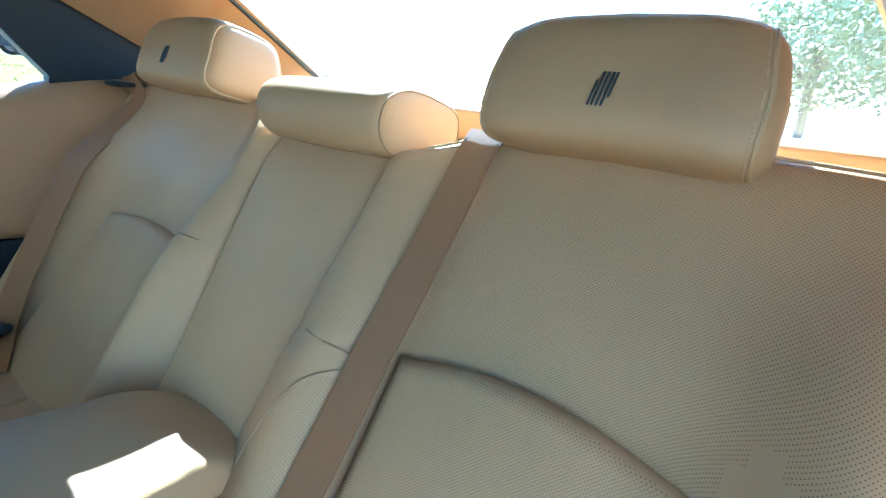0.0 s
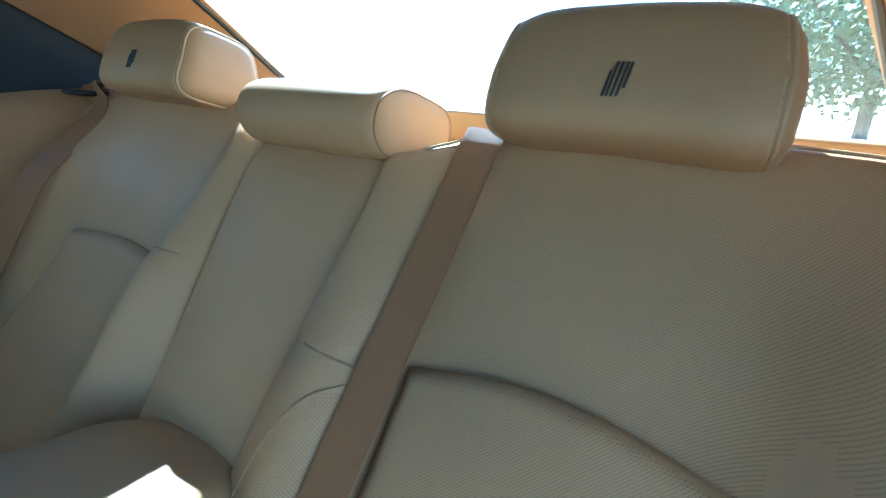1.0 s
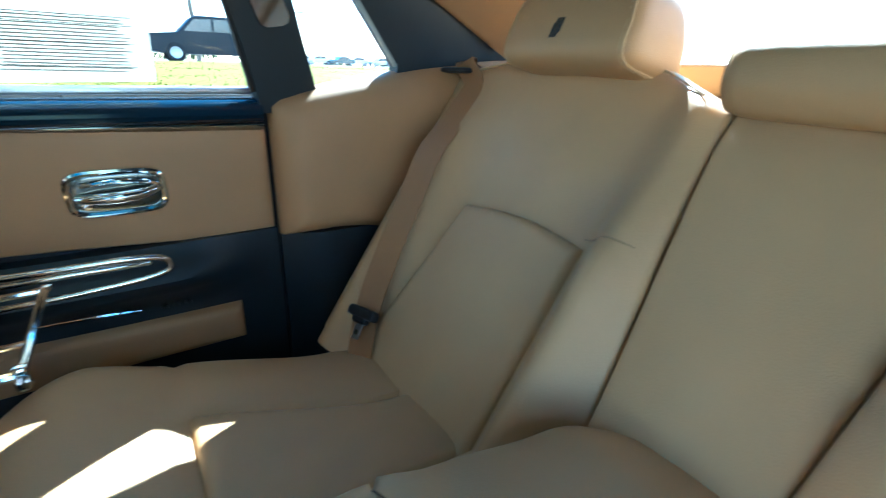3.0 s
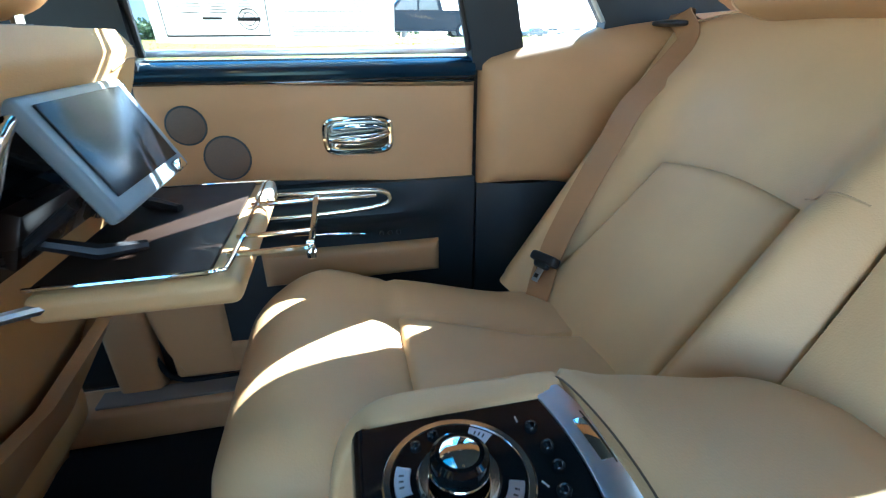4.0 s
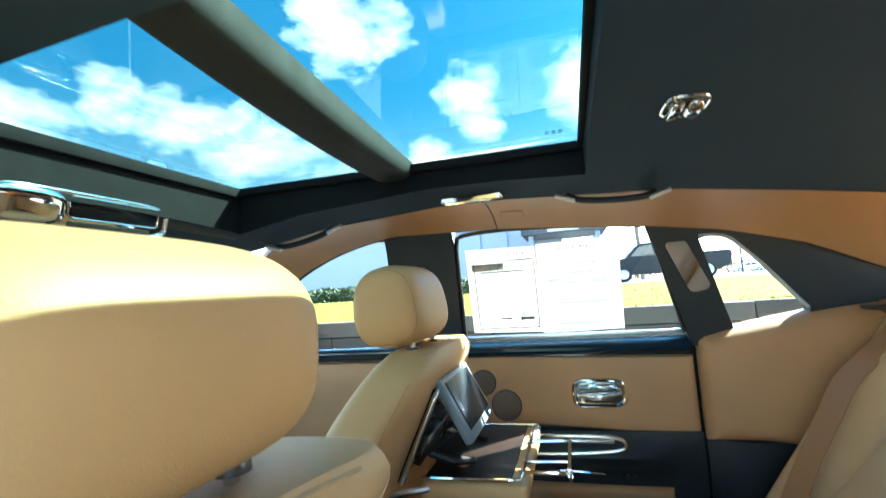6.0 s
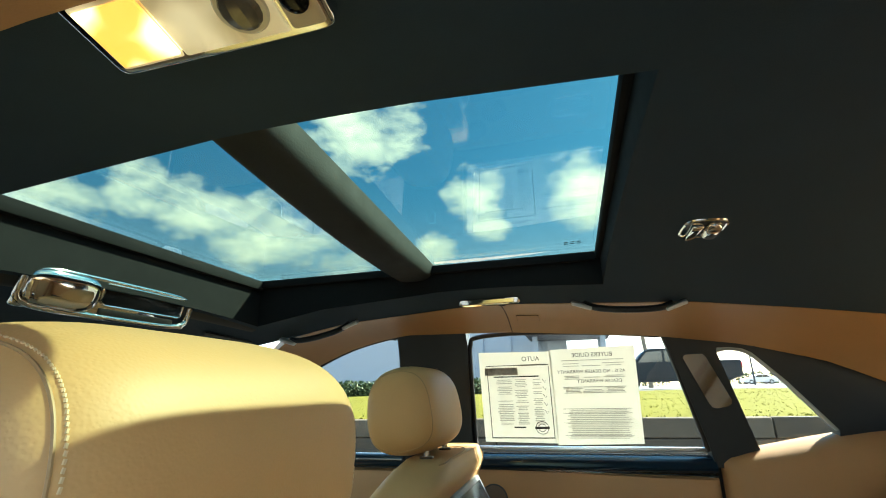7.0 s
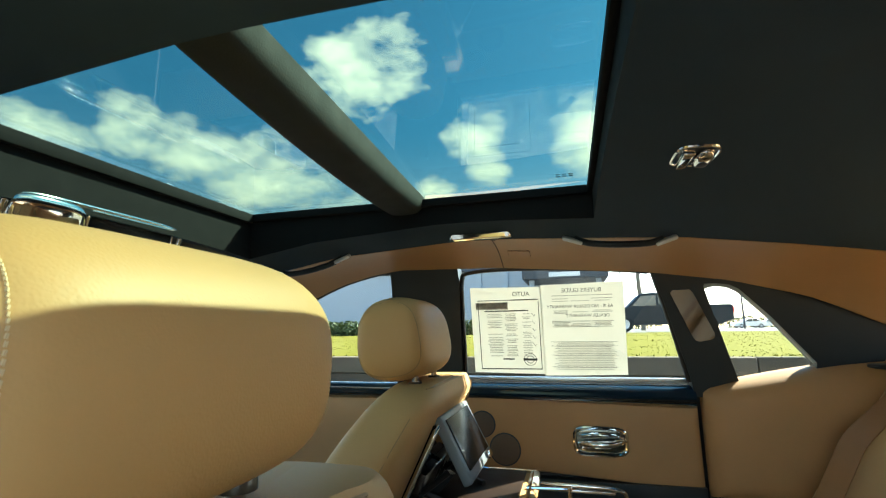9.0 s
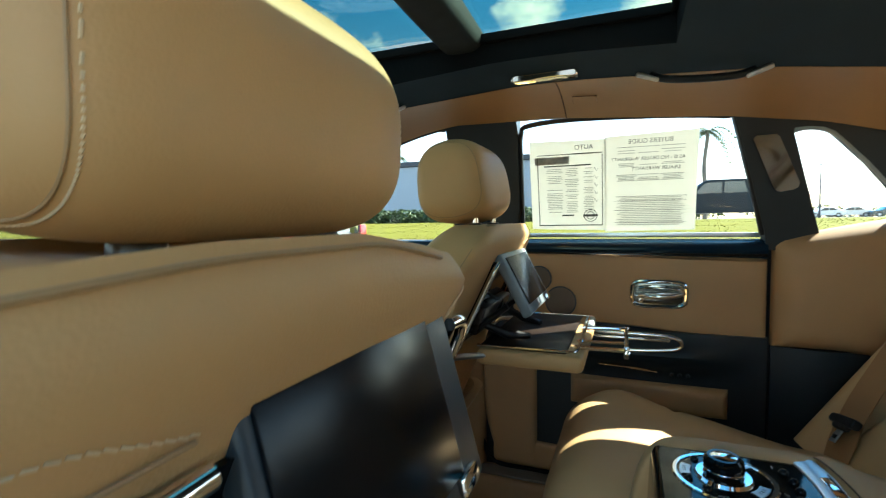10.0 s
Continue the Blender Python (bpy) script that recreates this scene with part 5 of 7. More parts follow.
    part("knob_cap", lathe([(0.0, z0 + 0.0262), (0.010, z0 + 0.0258), (0.0135, z0 + 0.0245), (0.0138, z0 + 0.0235)], 32, pose(cx, cy, 0)), M_CHROME, k, "mirror-bright knob cap")
    part("knob_ring", tube([(cx + 0.0203 * math.cos(a), cy + 0.0203 * math.sin(a), z0 + 0.0108) for a in [2 * math.pi * j / 40 for j in range(40)]], 0.0007, 6, closed=True), M_CHROME, k)
    # curved bright menu keys round the dial
    for a0, a1 in ((158, 192), (-52, -18), (42, 66)):
        kb = bmesh.new()
        rows = [[kb.verts.new((cx + r * math.cos(radians(a)), cy + r * math.sin(radians(a)), z0 + h)) for a in [a0 + (a1 - a0) * i / 6 for i in range(7)]] for r, h in ((0.0335, 0.0005), (0.0340, 0.0022), (0.0440, 0.0022), (0.0445, 0.0005))]
        for ra, rb in zip(rows, rows[1:]):
            for i in range(6):
                kb.faces.new((ra[i], ra[i + 1], rb[i + 1], rb[i]))
        key = part("key", kb, M_SATIN, panel, "bright metal menu key")
        for i in range(3):
            am = radians(a0 + (a1 - a0) * (0.3 + 0.2 * i))
            part("legend", box((cx + 0.0395 * math.cos(am), cy + 0.0395 * math.sin(am), z0 + 0.0024), (0.0012, 0.0034, 0.0003), 0, 1, pose(0, 0, 0, 0, 0, math.degrees(am) + 90)), M_PRINT, key)
    def stud(x, y, r):
        part("key", lathe([(0.0, z0 + 0.0050), (r * 0.55, z0 + 0.0046), (r * 0.95, z0 + 0.0026), (r, z0)], 16, pose(x, y, 0)), M_GLOSS, panel, "round black key")
    for a in (205, 240, 128, 105):
        stud(cx + 0.0405 * math.cos(radians(a)), cy + 0.0405 * math.sin(radians(a)), 0.0046)
    for x, y in ((0.593, 0.037), (0.5975, 0.017), (0.5980, -0.001), (0.5935, -0.020)):
        stud(x, y, 0.0052)
    lettering("RADIO", (0.517, -0.0395, z0 + 0.0014), 0.0056, panel, pose(0, 0, 0, 0, 0, 192))
    for i, (xx, yy) in enumerate(((0.584, 0.046), (0.583, -0.013), (0.500, -0.030))):
        part("legend", box((xx, yy, z0 + 0.0010), (0.0012, 0.006, 0.0004), 0, 1, pose(0, 0, 0, 0, 0, 30 * i)), M_PRINT2, panel)

    # seat switches under the pad on the side facing the near seat
    flat = lambda x, z: (x, -0.098 - 0.10 * (0.53 - z), z)
    sw = part("switch_plate", prism([(0.466, 0.503), (0.478, 0.494), (0.545, 0.466), (0.574, 0.464), (0.604, 0.500), (0.616, 0.524), (0.50, 0.530), (0.476, 0.522)], flat, (0, -0.006, 0)), M_SATIN, e, "satin metal seat-switch plate")
    part("plate_lip", prism([(0.468, 0.5035), (0.480, 0.495), (0.541, 0.469), (0.5455, 0.472), (0.572, 0.524), (0.566, 0.5255), (0.540, 0.476), (0.483, 0.4995), (0.471, 0.507)], flat, (0, -0.0105, 0)), M_SATIN, sw)
    def switch(poly):
        mx, mz = sum(p[0] for p in poly) / len(poly), sum(p[1] for p in poly) / len(poly)
        at = lambda x, z: Vector((x, -0.104 - 0.10 * (0.53 - z), z))
        part("switch_well", prism([(mx + (x - mx) * 1.18, mz + (z - mz) * 1.22) for x, z in poly], at, (0, -0.0010, 0)), M_BLACK, sw)
        return part("seat_switch", loft([[at(x, z) for x, z in poly], [at(x, z) + Vector((0, -0.005, 0)) for x, z in poly], [at(mx + (x - mx) * 0.72, mz + (z - mz) * 0.68) + Vector((0, -0.0085, 0)) for x, z in poly]]), M_CHROME, sw, "faceted chrome seat switch", sharp=20)
    ring8 = lambda x, z, rx, rz, n=8: [(x + rx * math.cos(2 * math.pi * (i + 0.5) / n), z + rz * math.sin(2 * math.pi * (i + 0.5) / n)) for i in range(n)]
    switch([(0.484, 0.5090), (0.487, 0.5035), (0.512, 0.4955), (0.517, 0.4985), (0.515, 0.5055), (0.490, 0.5130)])
    switch(ring8(0.535, 0.4945, 0.0115, 0.0115))
    switch(ring8(0.519, 0.5190, 0.0085, 0.0075, 10))
    switch(ring8(0.552, 0.5180, 0.0080, 0.0070, 6))
    rk = part("rocker", prism([(0.570, 0.494), (0.575, 0.488), (0.596, 0.492), (0.600, 0.500), (0.595, 0.503), (0.577, 0.501)], lambda x, z: Vector(flat(x, z)) + Vector((0, -0.006, 0)), (0, -0.003, 0)), M_BLACK, sw, "black rocker switch")
    part("legend", box((0.5885, -0.1113, 0.497), (0.005, 0.0006, 0.004), 0, 1), M_SATIN, rk)


def lettering(text, at, size, parent, turn=None, mat=None):
    cu = bpy.data.curves.new("lettering", "FONT")
    cu.body, cu.size, cu.align_x = text, size, "CENTER"
    cu.extrude = 0.0002
    ob = bpy.data.objects.new("lettering", cu)
    scene.collection.objects.link(ob)
    bpy.context.view_layer.update()
    me = bpy.data.meshes.new_from_object(ob.evaluated_get(bpy.context.evaluated_depsgraph_get()))
    bpy.data.objects.remove(ob)
    bm = bmesh.new()
    bm.from_mesh(me)
    bpy.data.meshes.remove(me)
    moved(bm, Matrix.Translation(at) @ (turn or Matrix.Identity(4)))
    return part("lettering", bm, mat or M_PRINT2, parent)


build_armrest()


# ---------------------------------------------------------------- front seats
def build_front_seat(cy, dx, dz, word, wide, screen, rest, opened):
    """wide: most that the inner side spreads; screen: y of the screen; rest: the headrest's centre, half sizes, tilt and post places; opened: has its table out."""
    e = thing("front_seat", (dx - 0.15, cy, 0), "tan leather front seat " + word, "seat", group="front seats")
    REAR = [(0.10, -0.085), (0.25, -0.032), (0.42, 0.052), (0.60, 0.122), (0.70, 0.172), (0.77, 0.205), (0.80, 0.215), (0.825, 0.205)]
    DEP = [(0.10, 0.16), (0.3, 0.17), (0.5, 0.165), (0.65, 0.15), (0.77, 0.13), (0.80, 0.12), (0.825, 0.09)]
    HALF = [(0.10, 0.225), (0.30, 0.245), (0.5, 0.258), (0.65, 0.258), (0.74, 0.25), (0.79, 0.238), (0.81, 0.225), (0.825, 0.20)]
    HIN = [(0.10, 0.215), (0.30, 0.235), (0.5, 0.254), (0.62, 0.272), (0.68, 0.270), (0.73, 0.257), (0.76, 0.238), (0.79, 0.208), (0.805, 0.182), (0.815, 0.155), (0.825, 0.11)]
    if wide < 0.24:
        HIN = [(0.10, 0.205), (0.62, 0.234), (0.70, 0.220), (0.77, 0.211), (0.80, 0.208), (0.815, 0.203), (0.825, 0.186)]
        DEP = DEP[:4] + [(0.77, 0.155), (0.80, 0.165), (0.825, 0.148)]
    out = 1 if cy > 0 else -1

    def half(zz, side):
        return lerp(HALF, zz) if side * out > 0 else min(lerp(HIN, zz), wide)
    def level(zz, y=0.0):
        """Height of the hide; the shoulder by the open door is crowned and falls towards its inner corner."""
        if opened:
            return zz + dz
        crown = 0.015 * (1 - ease(0.0, 0.13, y)) * (1 - 0.6 * ease(0.08, 0.22, -y)) - 0.009 * ease(0.08, 0.20, y)
        return zz + dz + crown * ease(0.75, 0.82, zz)
    loops = []
    zs = [0.10, 0.16, 0.22, 0.28, 0.34, 0.40, 0.46, 0.52, 0.58, 0.64, 0.69, 0.73, 0.76, 0.785, 0.80, 0.812, 0.82, 0.8245]
    for z in zs:
        xr, dp = lerp(REAR, z), lerp(DEP, z)
        loop = []
        for j in range(56):
            a = 2 * math.pi * j / 56
            ca, sa = math.cos(a), math.sin(a)
            lx = math.copysign(abs(ca) ** 0.5, ca)
            ly = math.copysign(abs(sa) ** 0.36, sa)
            x = xr - dp / 2 + dp / 2 * lx
            loop.append((x + dx, cy + half(z, ly) * ly, level(z, half(z, ly) * ly)))
        loops.append(loop)
    part("backrest", loft(loops), M_SEAT, e, sharp=60)
    for k in (-1, 1):
        side = []
        for zz in [0.24 + 0.545 * i / 24 for i in range(25)]:
            q = radians(62 + 10 * (zz - 0.5))
            side.append((lerp(REAR, zz) - lerp(DEP, zz) / 2 * (1 - math.cos(q) ** 0.5) + dx, cy + k * (half(zz, k) * math.sin(q) ** 0.36 + 0.0004), zz + dz))
        part("side_seam", tube(side, 0.0008, 6), M_SEAMGAP, e)
    part("cushion", box((dx - 0.28, cy, 0.24), (0.52, 0.50, 0.17), 0.06, 5), M_SEAT, e)
    def rear_at(y, zz, h=0.0):
        """The hide of the back at sideways offset y and height zz."""
        hw = half(zz, y)
        sn = min(1.0, abs(y) / hw) ** (1 / 0.36)
        return Vector((lerp(REAR, zz) - lerp(DEP, zz) / 2 * (1 - max(0.0, 1 - sn * sn) ** 0.25) + dx + h, cy + y, level(zz, y)))
    def fold(y, low):
        k = (abs(y) - 0.108) / 0.12
        return 0.781 + ((0.024 if opened else 0.012) - low) * ease(-0.05, 0.45, k) - (0.002 if low else 0) - (0 if opened else 0.010)
    ys = [out * (0.108 + 0.122 * i / 26) for i in range(27)]
    part("shoulder_fold", tube([rear_at(y, fold(y, 0.013), 0.0006) for y in ys], 0.0011, 6), M_SEAMGAP, e)
    st = [tube([rear_at(ys[i], fold(ys[i], 0), 0.0016), rear_at(ys[i] * 0.35 + ys[i + 1] * 0.65, fold(ys[i + 1], 0), 0.0006)], 0.0005, 5) for i in range(26)]
    tagged(part("stitching", join(*st), M_STITCH, e, "pale thread stitching"), kind="stuff")
    # welt across the top of the shoulder, in front of the headrest posts
    top = level(0.8246)
    welt = [rear_at(-0.18 + 0.290 * i / 30, 0.818, 0.0013) for i in range(31)] if not opened else arc([(dx + 0.150, cy + out * 0.120, top - 0.001), (dx + 0.176, cy + out * 0.108, top), (dx + 0.192, cy + out * 0.07, top), (dx + 0.196, cy, top), (dx + 0.196, cy - out * 0.06, top), (dx + 0.199, cy - out * 0.110, top - 0.001), (dx + 0.193, cy - out * 0.132, top - 0.002)], 6)
    part("top_welt", tube(welt, 0.0012 if opened else 0.0017, 6), M_SEAMGAP, e)
    if not opened:
        # twin seam from the inner corner down to the recess
        for off in (0.0, 0.006):
            seam = arc([(0.189 - off, 0.792), (0.180 - off, 0.789), (0.157 - off, 0.783), (0.144 - off, 0.776), (0.134 - off, 0.766)], 5)
            part("corner_seam", tube([rear_at(p[0], p[1], 0.0006) for p in seam], 0.0008, 6), M_PALE, e)
    # map pocket low on the back
    def mp(u, v, flat=False):
        uu, vv = warp(u), warp(v)
        y = -0.205 + 0.41 * uu
        z = 0.10 + (0.275 + 0.05 * abs(uu - 0.5) * 2) * vv
        d = min(uu, 1 - uu) * 0.41
        x = lerp(REAR, z) + dx + (-0.004 + 0.046 * vv) * dome(d, 0.05) - (0.022 if flat else 0.0)
        return Vector((x, cy + y, z + dz * 0.5))
    part("map_pocket", sheet(mp, 30, 20, lambda u, v: mp(u, v, True)), M_TRIM, e, "tan leather map pocket")

    # opened picnic table
    if opened:
        t = thing("seat_table", (dx + 0.2, cy, 0.58 + dz), "opened leather-edged picnic table with a dark lacquered top", "table")
        z = 0.597 + dz
        xa, xb = dx + 0.165, dx + 0.358
        yl, yr = cy - 0.120, cy + 0.232
        part("edge_pad", box(((xa + xb) / 2, (yl + yr) / 2, z - 0.017), (xb - xa, yr - yl, 0.030), 0.011, 4), M_SEAT, t)
        part("table_top", box(((xa + xb) / 2 - 0.012, (yl + yr) / 2, z + 0.001), (xb - xa - 0.035, yr - yl - 0.03, 0.006), 0.002, 2), M_TABLE, t, "dark lacquered table top")
        part("edge_trim", tube(arc([(xa, yl + 0.013, z + 0.002), (xb - 0.05, yl + 0.013, z + 0.003), (xb - 0.022, yl + 0.016, z + 0.003), (xb - 0.013, yl + 0.030, z + 0.003), (xb - 0.012, (yl + yr) / 2, z + 0.003), (xb - 0.013, yr - 0.030, z + 0.003), (xb - 0.024, yr - 0.014, z + 0.003), (xa, yr - 0.014, z + 0.003)], 5), 0.0026, 8), M_CHROME, t, "chrome table edge")
        part("end_cap", box((xb - 0.010, yr - 0.05, z - 0.006), (0.022, 0.085, 0.022), 0.008, 3), M_TIP, t, "bright end cap")
        fa, fb, fx = 0.286, 0.455, xb + 0.068
        f = part("pull_frame", tube(arc([(xb - 0.02, fa, z + 0.001), (fx - 0.004, fa - 0.003, z + 0.003), (fx, fa + 0.001, z + 0.003), (fx, fb - 0.002, z + 0.003), (fx - 0.004, fb + 0.002, z + 0.003), (xb - 0.02, fb, z + 0.001)], 4), 0.004, 8), M_CHROME, t, "chrome pull-out frame")
        part("frame_end", box((fx, fa, z - 0.001), (0.010, 0.012, 0.022), 0.003, 2), M_CHROME, f)
        part("frame_rod", tube([(xb - 0.02, 0.340, z), (fx, 0.340, z + 0.002)], 0.003, 8), M_CHROME, f)
        part("bracket", tube(arc([(dx + 0.09, yr + 0.005, z - 0.05), (dx + 0.12, yr + 0.002, z - 0.02), (xa + 0.01, yr - 0.006, z - 0.012)]), 0.005, 8), M_SATIN, t, "metal table hinge")
        part("bracket", tube(arc([(dx + 0.10, yl - 0.004, z - 0.030), (dx + 0.14, yl - 0.006, z - 0.018), (xa + 0.02, yl + 0.006, z - 0.014)]), 0.006, 8), M_SATIN, t, "metal table hinge")
        # struts that carry the top, folded over it
        for y0, y1 in ((yl + 0.05, yl + 0.09), (yr - 0.10, yr - 0.14)):
            part("strut", tube([(dx + 0.135, y0, z + 0.045), (xa + 0.045, (y0 + y1) / 2, z + 0.012), (xa + 0.085, y1, z + 0.008)], [0.006, 0.009, 0.006], 8), M_BLACK, t, "black folding strut")

    s = thing("seat_screen", (dx + 0.2, cy, 0.6 + dz), "tilted rear-seat screen in a dark frame", "screen", group="seat screens")
    ro = screen - cy
    def on_rec(y, k, h=0.0):
        zz = 0.775 - 0.185 * k
        return Vector((lerp(REAR, zz) + dx + h, cy + ro + y, zz + dz))
    # dark recess in the seat back with its bright surround
    ra, rb = (-0.118, 0.118) if cy > 0 else (-0.150, 0.164)
    part("recess", sheet(lambda u, v: on_rec(ra + (rb - ra) * u, 0.10 + 0.90 * v, 0.004), 8, 8, lambda u, v: on_rec(ra + (rb - ra) * u, 0.10 + 0.90 * v, -0.02)), M_GLOSS, s, "glossy black recess")
    hoop = arc([on_rec(ra - 0.004, 1.0, 0.010), on_rec(ra - 0.004, 0.6, 0.010), on_rec(ra - 0.004, 0.26, 0.010), on_rec(ra + 0.002, 0.16, 0.009), on_rec(ra + 0.016, 0.11, 0.008), on_rec(ra + 0.05, 0.10, 0.006)], 6)
    part("surround", tube(hoop, 0.0055, 10), M_CHROME, s, "chrome recess surround")
    hoop = arc([on_rec(rb + 0.004, 1.0, 0.010), on_rec(rb + 0.004, 0.6, 0.010), on_rec(rb + 0.004, 0.22, 0.010), on_rec(rb, 0.12, 0.009), on_rec(rb - 0.010, 0.08, 0.008), on_rec(rb - 0.03, 0.075, 0.006)], 6)
    part("surround", tube(hoop, 0.0055, 10), M_CHROME, s, "chrome recess surround")
    part("recess_lid", box(on_rec(0, 0.72, 0.016), (0.02, 0.20, 0.06), 0.004, 2, pose(0, 0, 0, 0, 22, 0)), M_WOOD, s)
    if not opened:
        screen += 0.022
    a, b = Vector((dx + (0.210 if opened else 0.2015), screen, (0.769 if opened else 0.776) + dz)), Vector((dx + (0.266 if opened else 0.236), screen, (0.662 if opened else 0.648) + dz))
    mid, along = (a + b) / 2, (a - b).normalized()
    nrm = Vector((along.z, 0, -along.x))
    R = Matrix((nrm, (0, 1, 0), along)).transposed().to_4x4()
    mon = part("monitor", moved(box((-0.009, 0, 0), (0.018, 0.218, (a - b).length + 0.005), 0.005, 3), Matrix.Translation(mid) @ R), M_GREY if cy < 0 else M_BEZEL, s, "grey plastic monitor case")
    lift, tall = (0.008, 0.112) if cy < 0 else (0.004, 0.096)
    part("display", moved(box((0.0012, -0.002 if opened else -0.017, lift), (0.003, 0.180 if opened else 0.168, tall), 0.0008, 2), Matrix.Translation(mid) @ R), M_SCREEN, mon, "dark glossy display")
    part("catch", moved(box((0.003, 0.07, -0.055), (0.008, 0.03, 0.014), 0.003, 2), Matrix.Translation(mid) @ R), M_CHROME, mon, "chrome catch")
    for k in (-0.09, 0.09):
        part("strut", tube([mid + Vector((-0.02, k, -0.045)), Vector((dx + 0.15, screen + k, 0.62 + dz))], 0.006, 8), M_BLACK, mon)
    part("hinge", tube([Vector((dx + 0.192, screen - 0.10, 0.766 + dz)), Vector((dx + 0.192, screen + 0.10, 0.766 + dz))], 0.008, 10), M_BLACK, mon)
    # headrest
    c, (HX, HY, HZ), lean, posts = rest
    c = Vector(c)
    h = thing("headrest", c, "large rounded tan leather front headrest on chrome posts", "headrest", group="front headrests")
    def shp(q):
        return Vector((q.x * (1 - 0.10 * q.z), q.y * (1 - 0.06 * q.z * q.z), q.z * (1 - 0.06 * abs(q.x))))
    tilt = pose(0, 0, 0, 0, lean, 0)
    part("pad", egg(c, (HX, HY, HZ), 0.40, 0.66, nu=36, nv=56, m=tilt, shape=shp), M_SEAT, h, sharp=60)
    pw = lambda p, q: math.copysign(abs(p) ** q, p)
    def on_pad(k, v, g):
        cu = (1 - abs(k) ** (2 / 0.40)) ** (0.40 / 2)
        q = shp(Vector((cu * pw(math.cos(v), 0.66), k, cu * pw(math.sin(v), 0.66))))
        p = Matrix.Translation(c) @ tilt @ Vector((q.x * HX, q.y * HY, q.z * HZ))
        return p + (p - c).normalized() * g
    for k in (-0.888, 0.888):
        part("seam", tube([on_pad(k, 2 * math.pi * j / 64, 0.0) for j in range(64)], 0.0009, 6, closed=True), M_SEAMGAP, h)
        if opened:
            continue
        st = [tube([on_pad(k * 0.975, 2 * math.pi * j / 150, 0.0), on_pad(k * 0.972, 2 * math.pi * (j + 0.66) / 150, 0.0)], 0.0007, 5) for j in range(150)]
        tagged(part("stitching", join(*st), M_STITCH, h, "pale thread stitching"), kind="stuff")
    for px, py in posts:
        foot = level(0.826)
        part("post", tube([(px, py, c.z - 0.062), (px, py, foot - 0.03)], 0.0062, 14), M_CHROME, h, "chrome headrest post")
        part("post_guide", lathe([(0.008, 0.002), (0.0115, 0.0022), (0.0135, 0.0), (0.014, -0.012)], 20, Matrix.Translation((px, py, foot))), M_GUIDE, h, "dark post guide")


build_front_seat(0.35, 0.0, 0.0, "with its screen and table opened", 0.28, 0.359, ((0.110, 0.352, 0.910), (0.073, 0.124, 0.083), -6, ((0.15, 0.285), (0.15, 0.415))), True)
build_front_seat(-0.362, 0.083, -0.014, "close to the open door, screen tilted out", 0.236, -0.365, ((0.178, -0.361, 0.904), (0.088, 0.136, 0.081), 8, ((0.190, -0.418), (0.212, -0.296))), False)


# ---------------------------------------------------------------- centre console between the front seats
def build_console():
    e = thing("centre_console", (0.0, 0.0, 0), "dark centre console with a bright metal vent plate", "console")
    part("body", box((-0.35, 0.0, 0.24), (0.86, 0.20, 0.48), 0.03, 4), M_TAN, e)
    tiltm = Matrix.Translation((0.08, 0.01, 0.48)) @ pose(0, 0, 0, 0, 60, 0) @ Matrix.Scale(0.92, 4)
    part("plate", moved(box((-0.011, -0.004, 0), (0.130, 0.196, 0.02), 0.012, 4), tiltm), M_SATIN, e, "satin metal vent plate")
    part("lower_face", box((0.105, 0.0, 0.21), (0.08, 0.20, 0.40), 0.03, 4), M_BLACK, e, "black lower face")
    for y in (0.041, -0.045):
        v = part("vent_ring", moved(lathe([(0.026, 0.009), (0.029, 0.014), (0.033, 0.013), (0.034, 0.008)], 36, Matrix.Identity(4)), tiltm @ Matrix.Translation((0.012, y, 0))), M_CHROME, e, "round chrome air vent")
        part("vent_bowl", moved(lathe([(0.0, 0.0108), (0.02, 0.0110), (0.0275, 0.0116), (0.0275, 0.009)], 36, Matrix.Identity(4)), tiltm @ Matrix.Translation((0.012, y, 0))), M_BLACK, v)
        for k in (-0.009, 0.009):
            part("vent_vane", moved(box((k, 0, 0.0135), (0.0022, 0.046, 0.005), 0.001, 2), tiltm @ Matrix.Translation((0.012, y, 0)) @ pose(0, 0, 0, 0, 0, 26)), M_CHROME, v)
    part("lock_knob", moved(lathe([(0.0, 0.03), (0.007, 0.027), (0.009, 0.02), (0.006, 0.014), (0.008, 0.008)], 20, Matrix.Identity(4)), tiltm @ Matrix.Translation((-0.021, 0.070, 0))), M_CHROME, e, "small chrome knob")
    sl = part("slot_vent", moved(box((-0.051, -0.005, 0.010), (0.03, 0.11, 0.006), 0.003, 2), tiltm), M_BLACK, e)
    for k in range(4):
        part("slat", moved(box((-0.062 + 0.0072 * k, -0.005, 0.014), (0.002, 0.106, 0.004), 0.0006, 1), tiltm), M_SATIN, sl)


build_console()


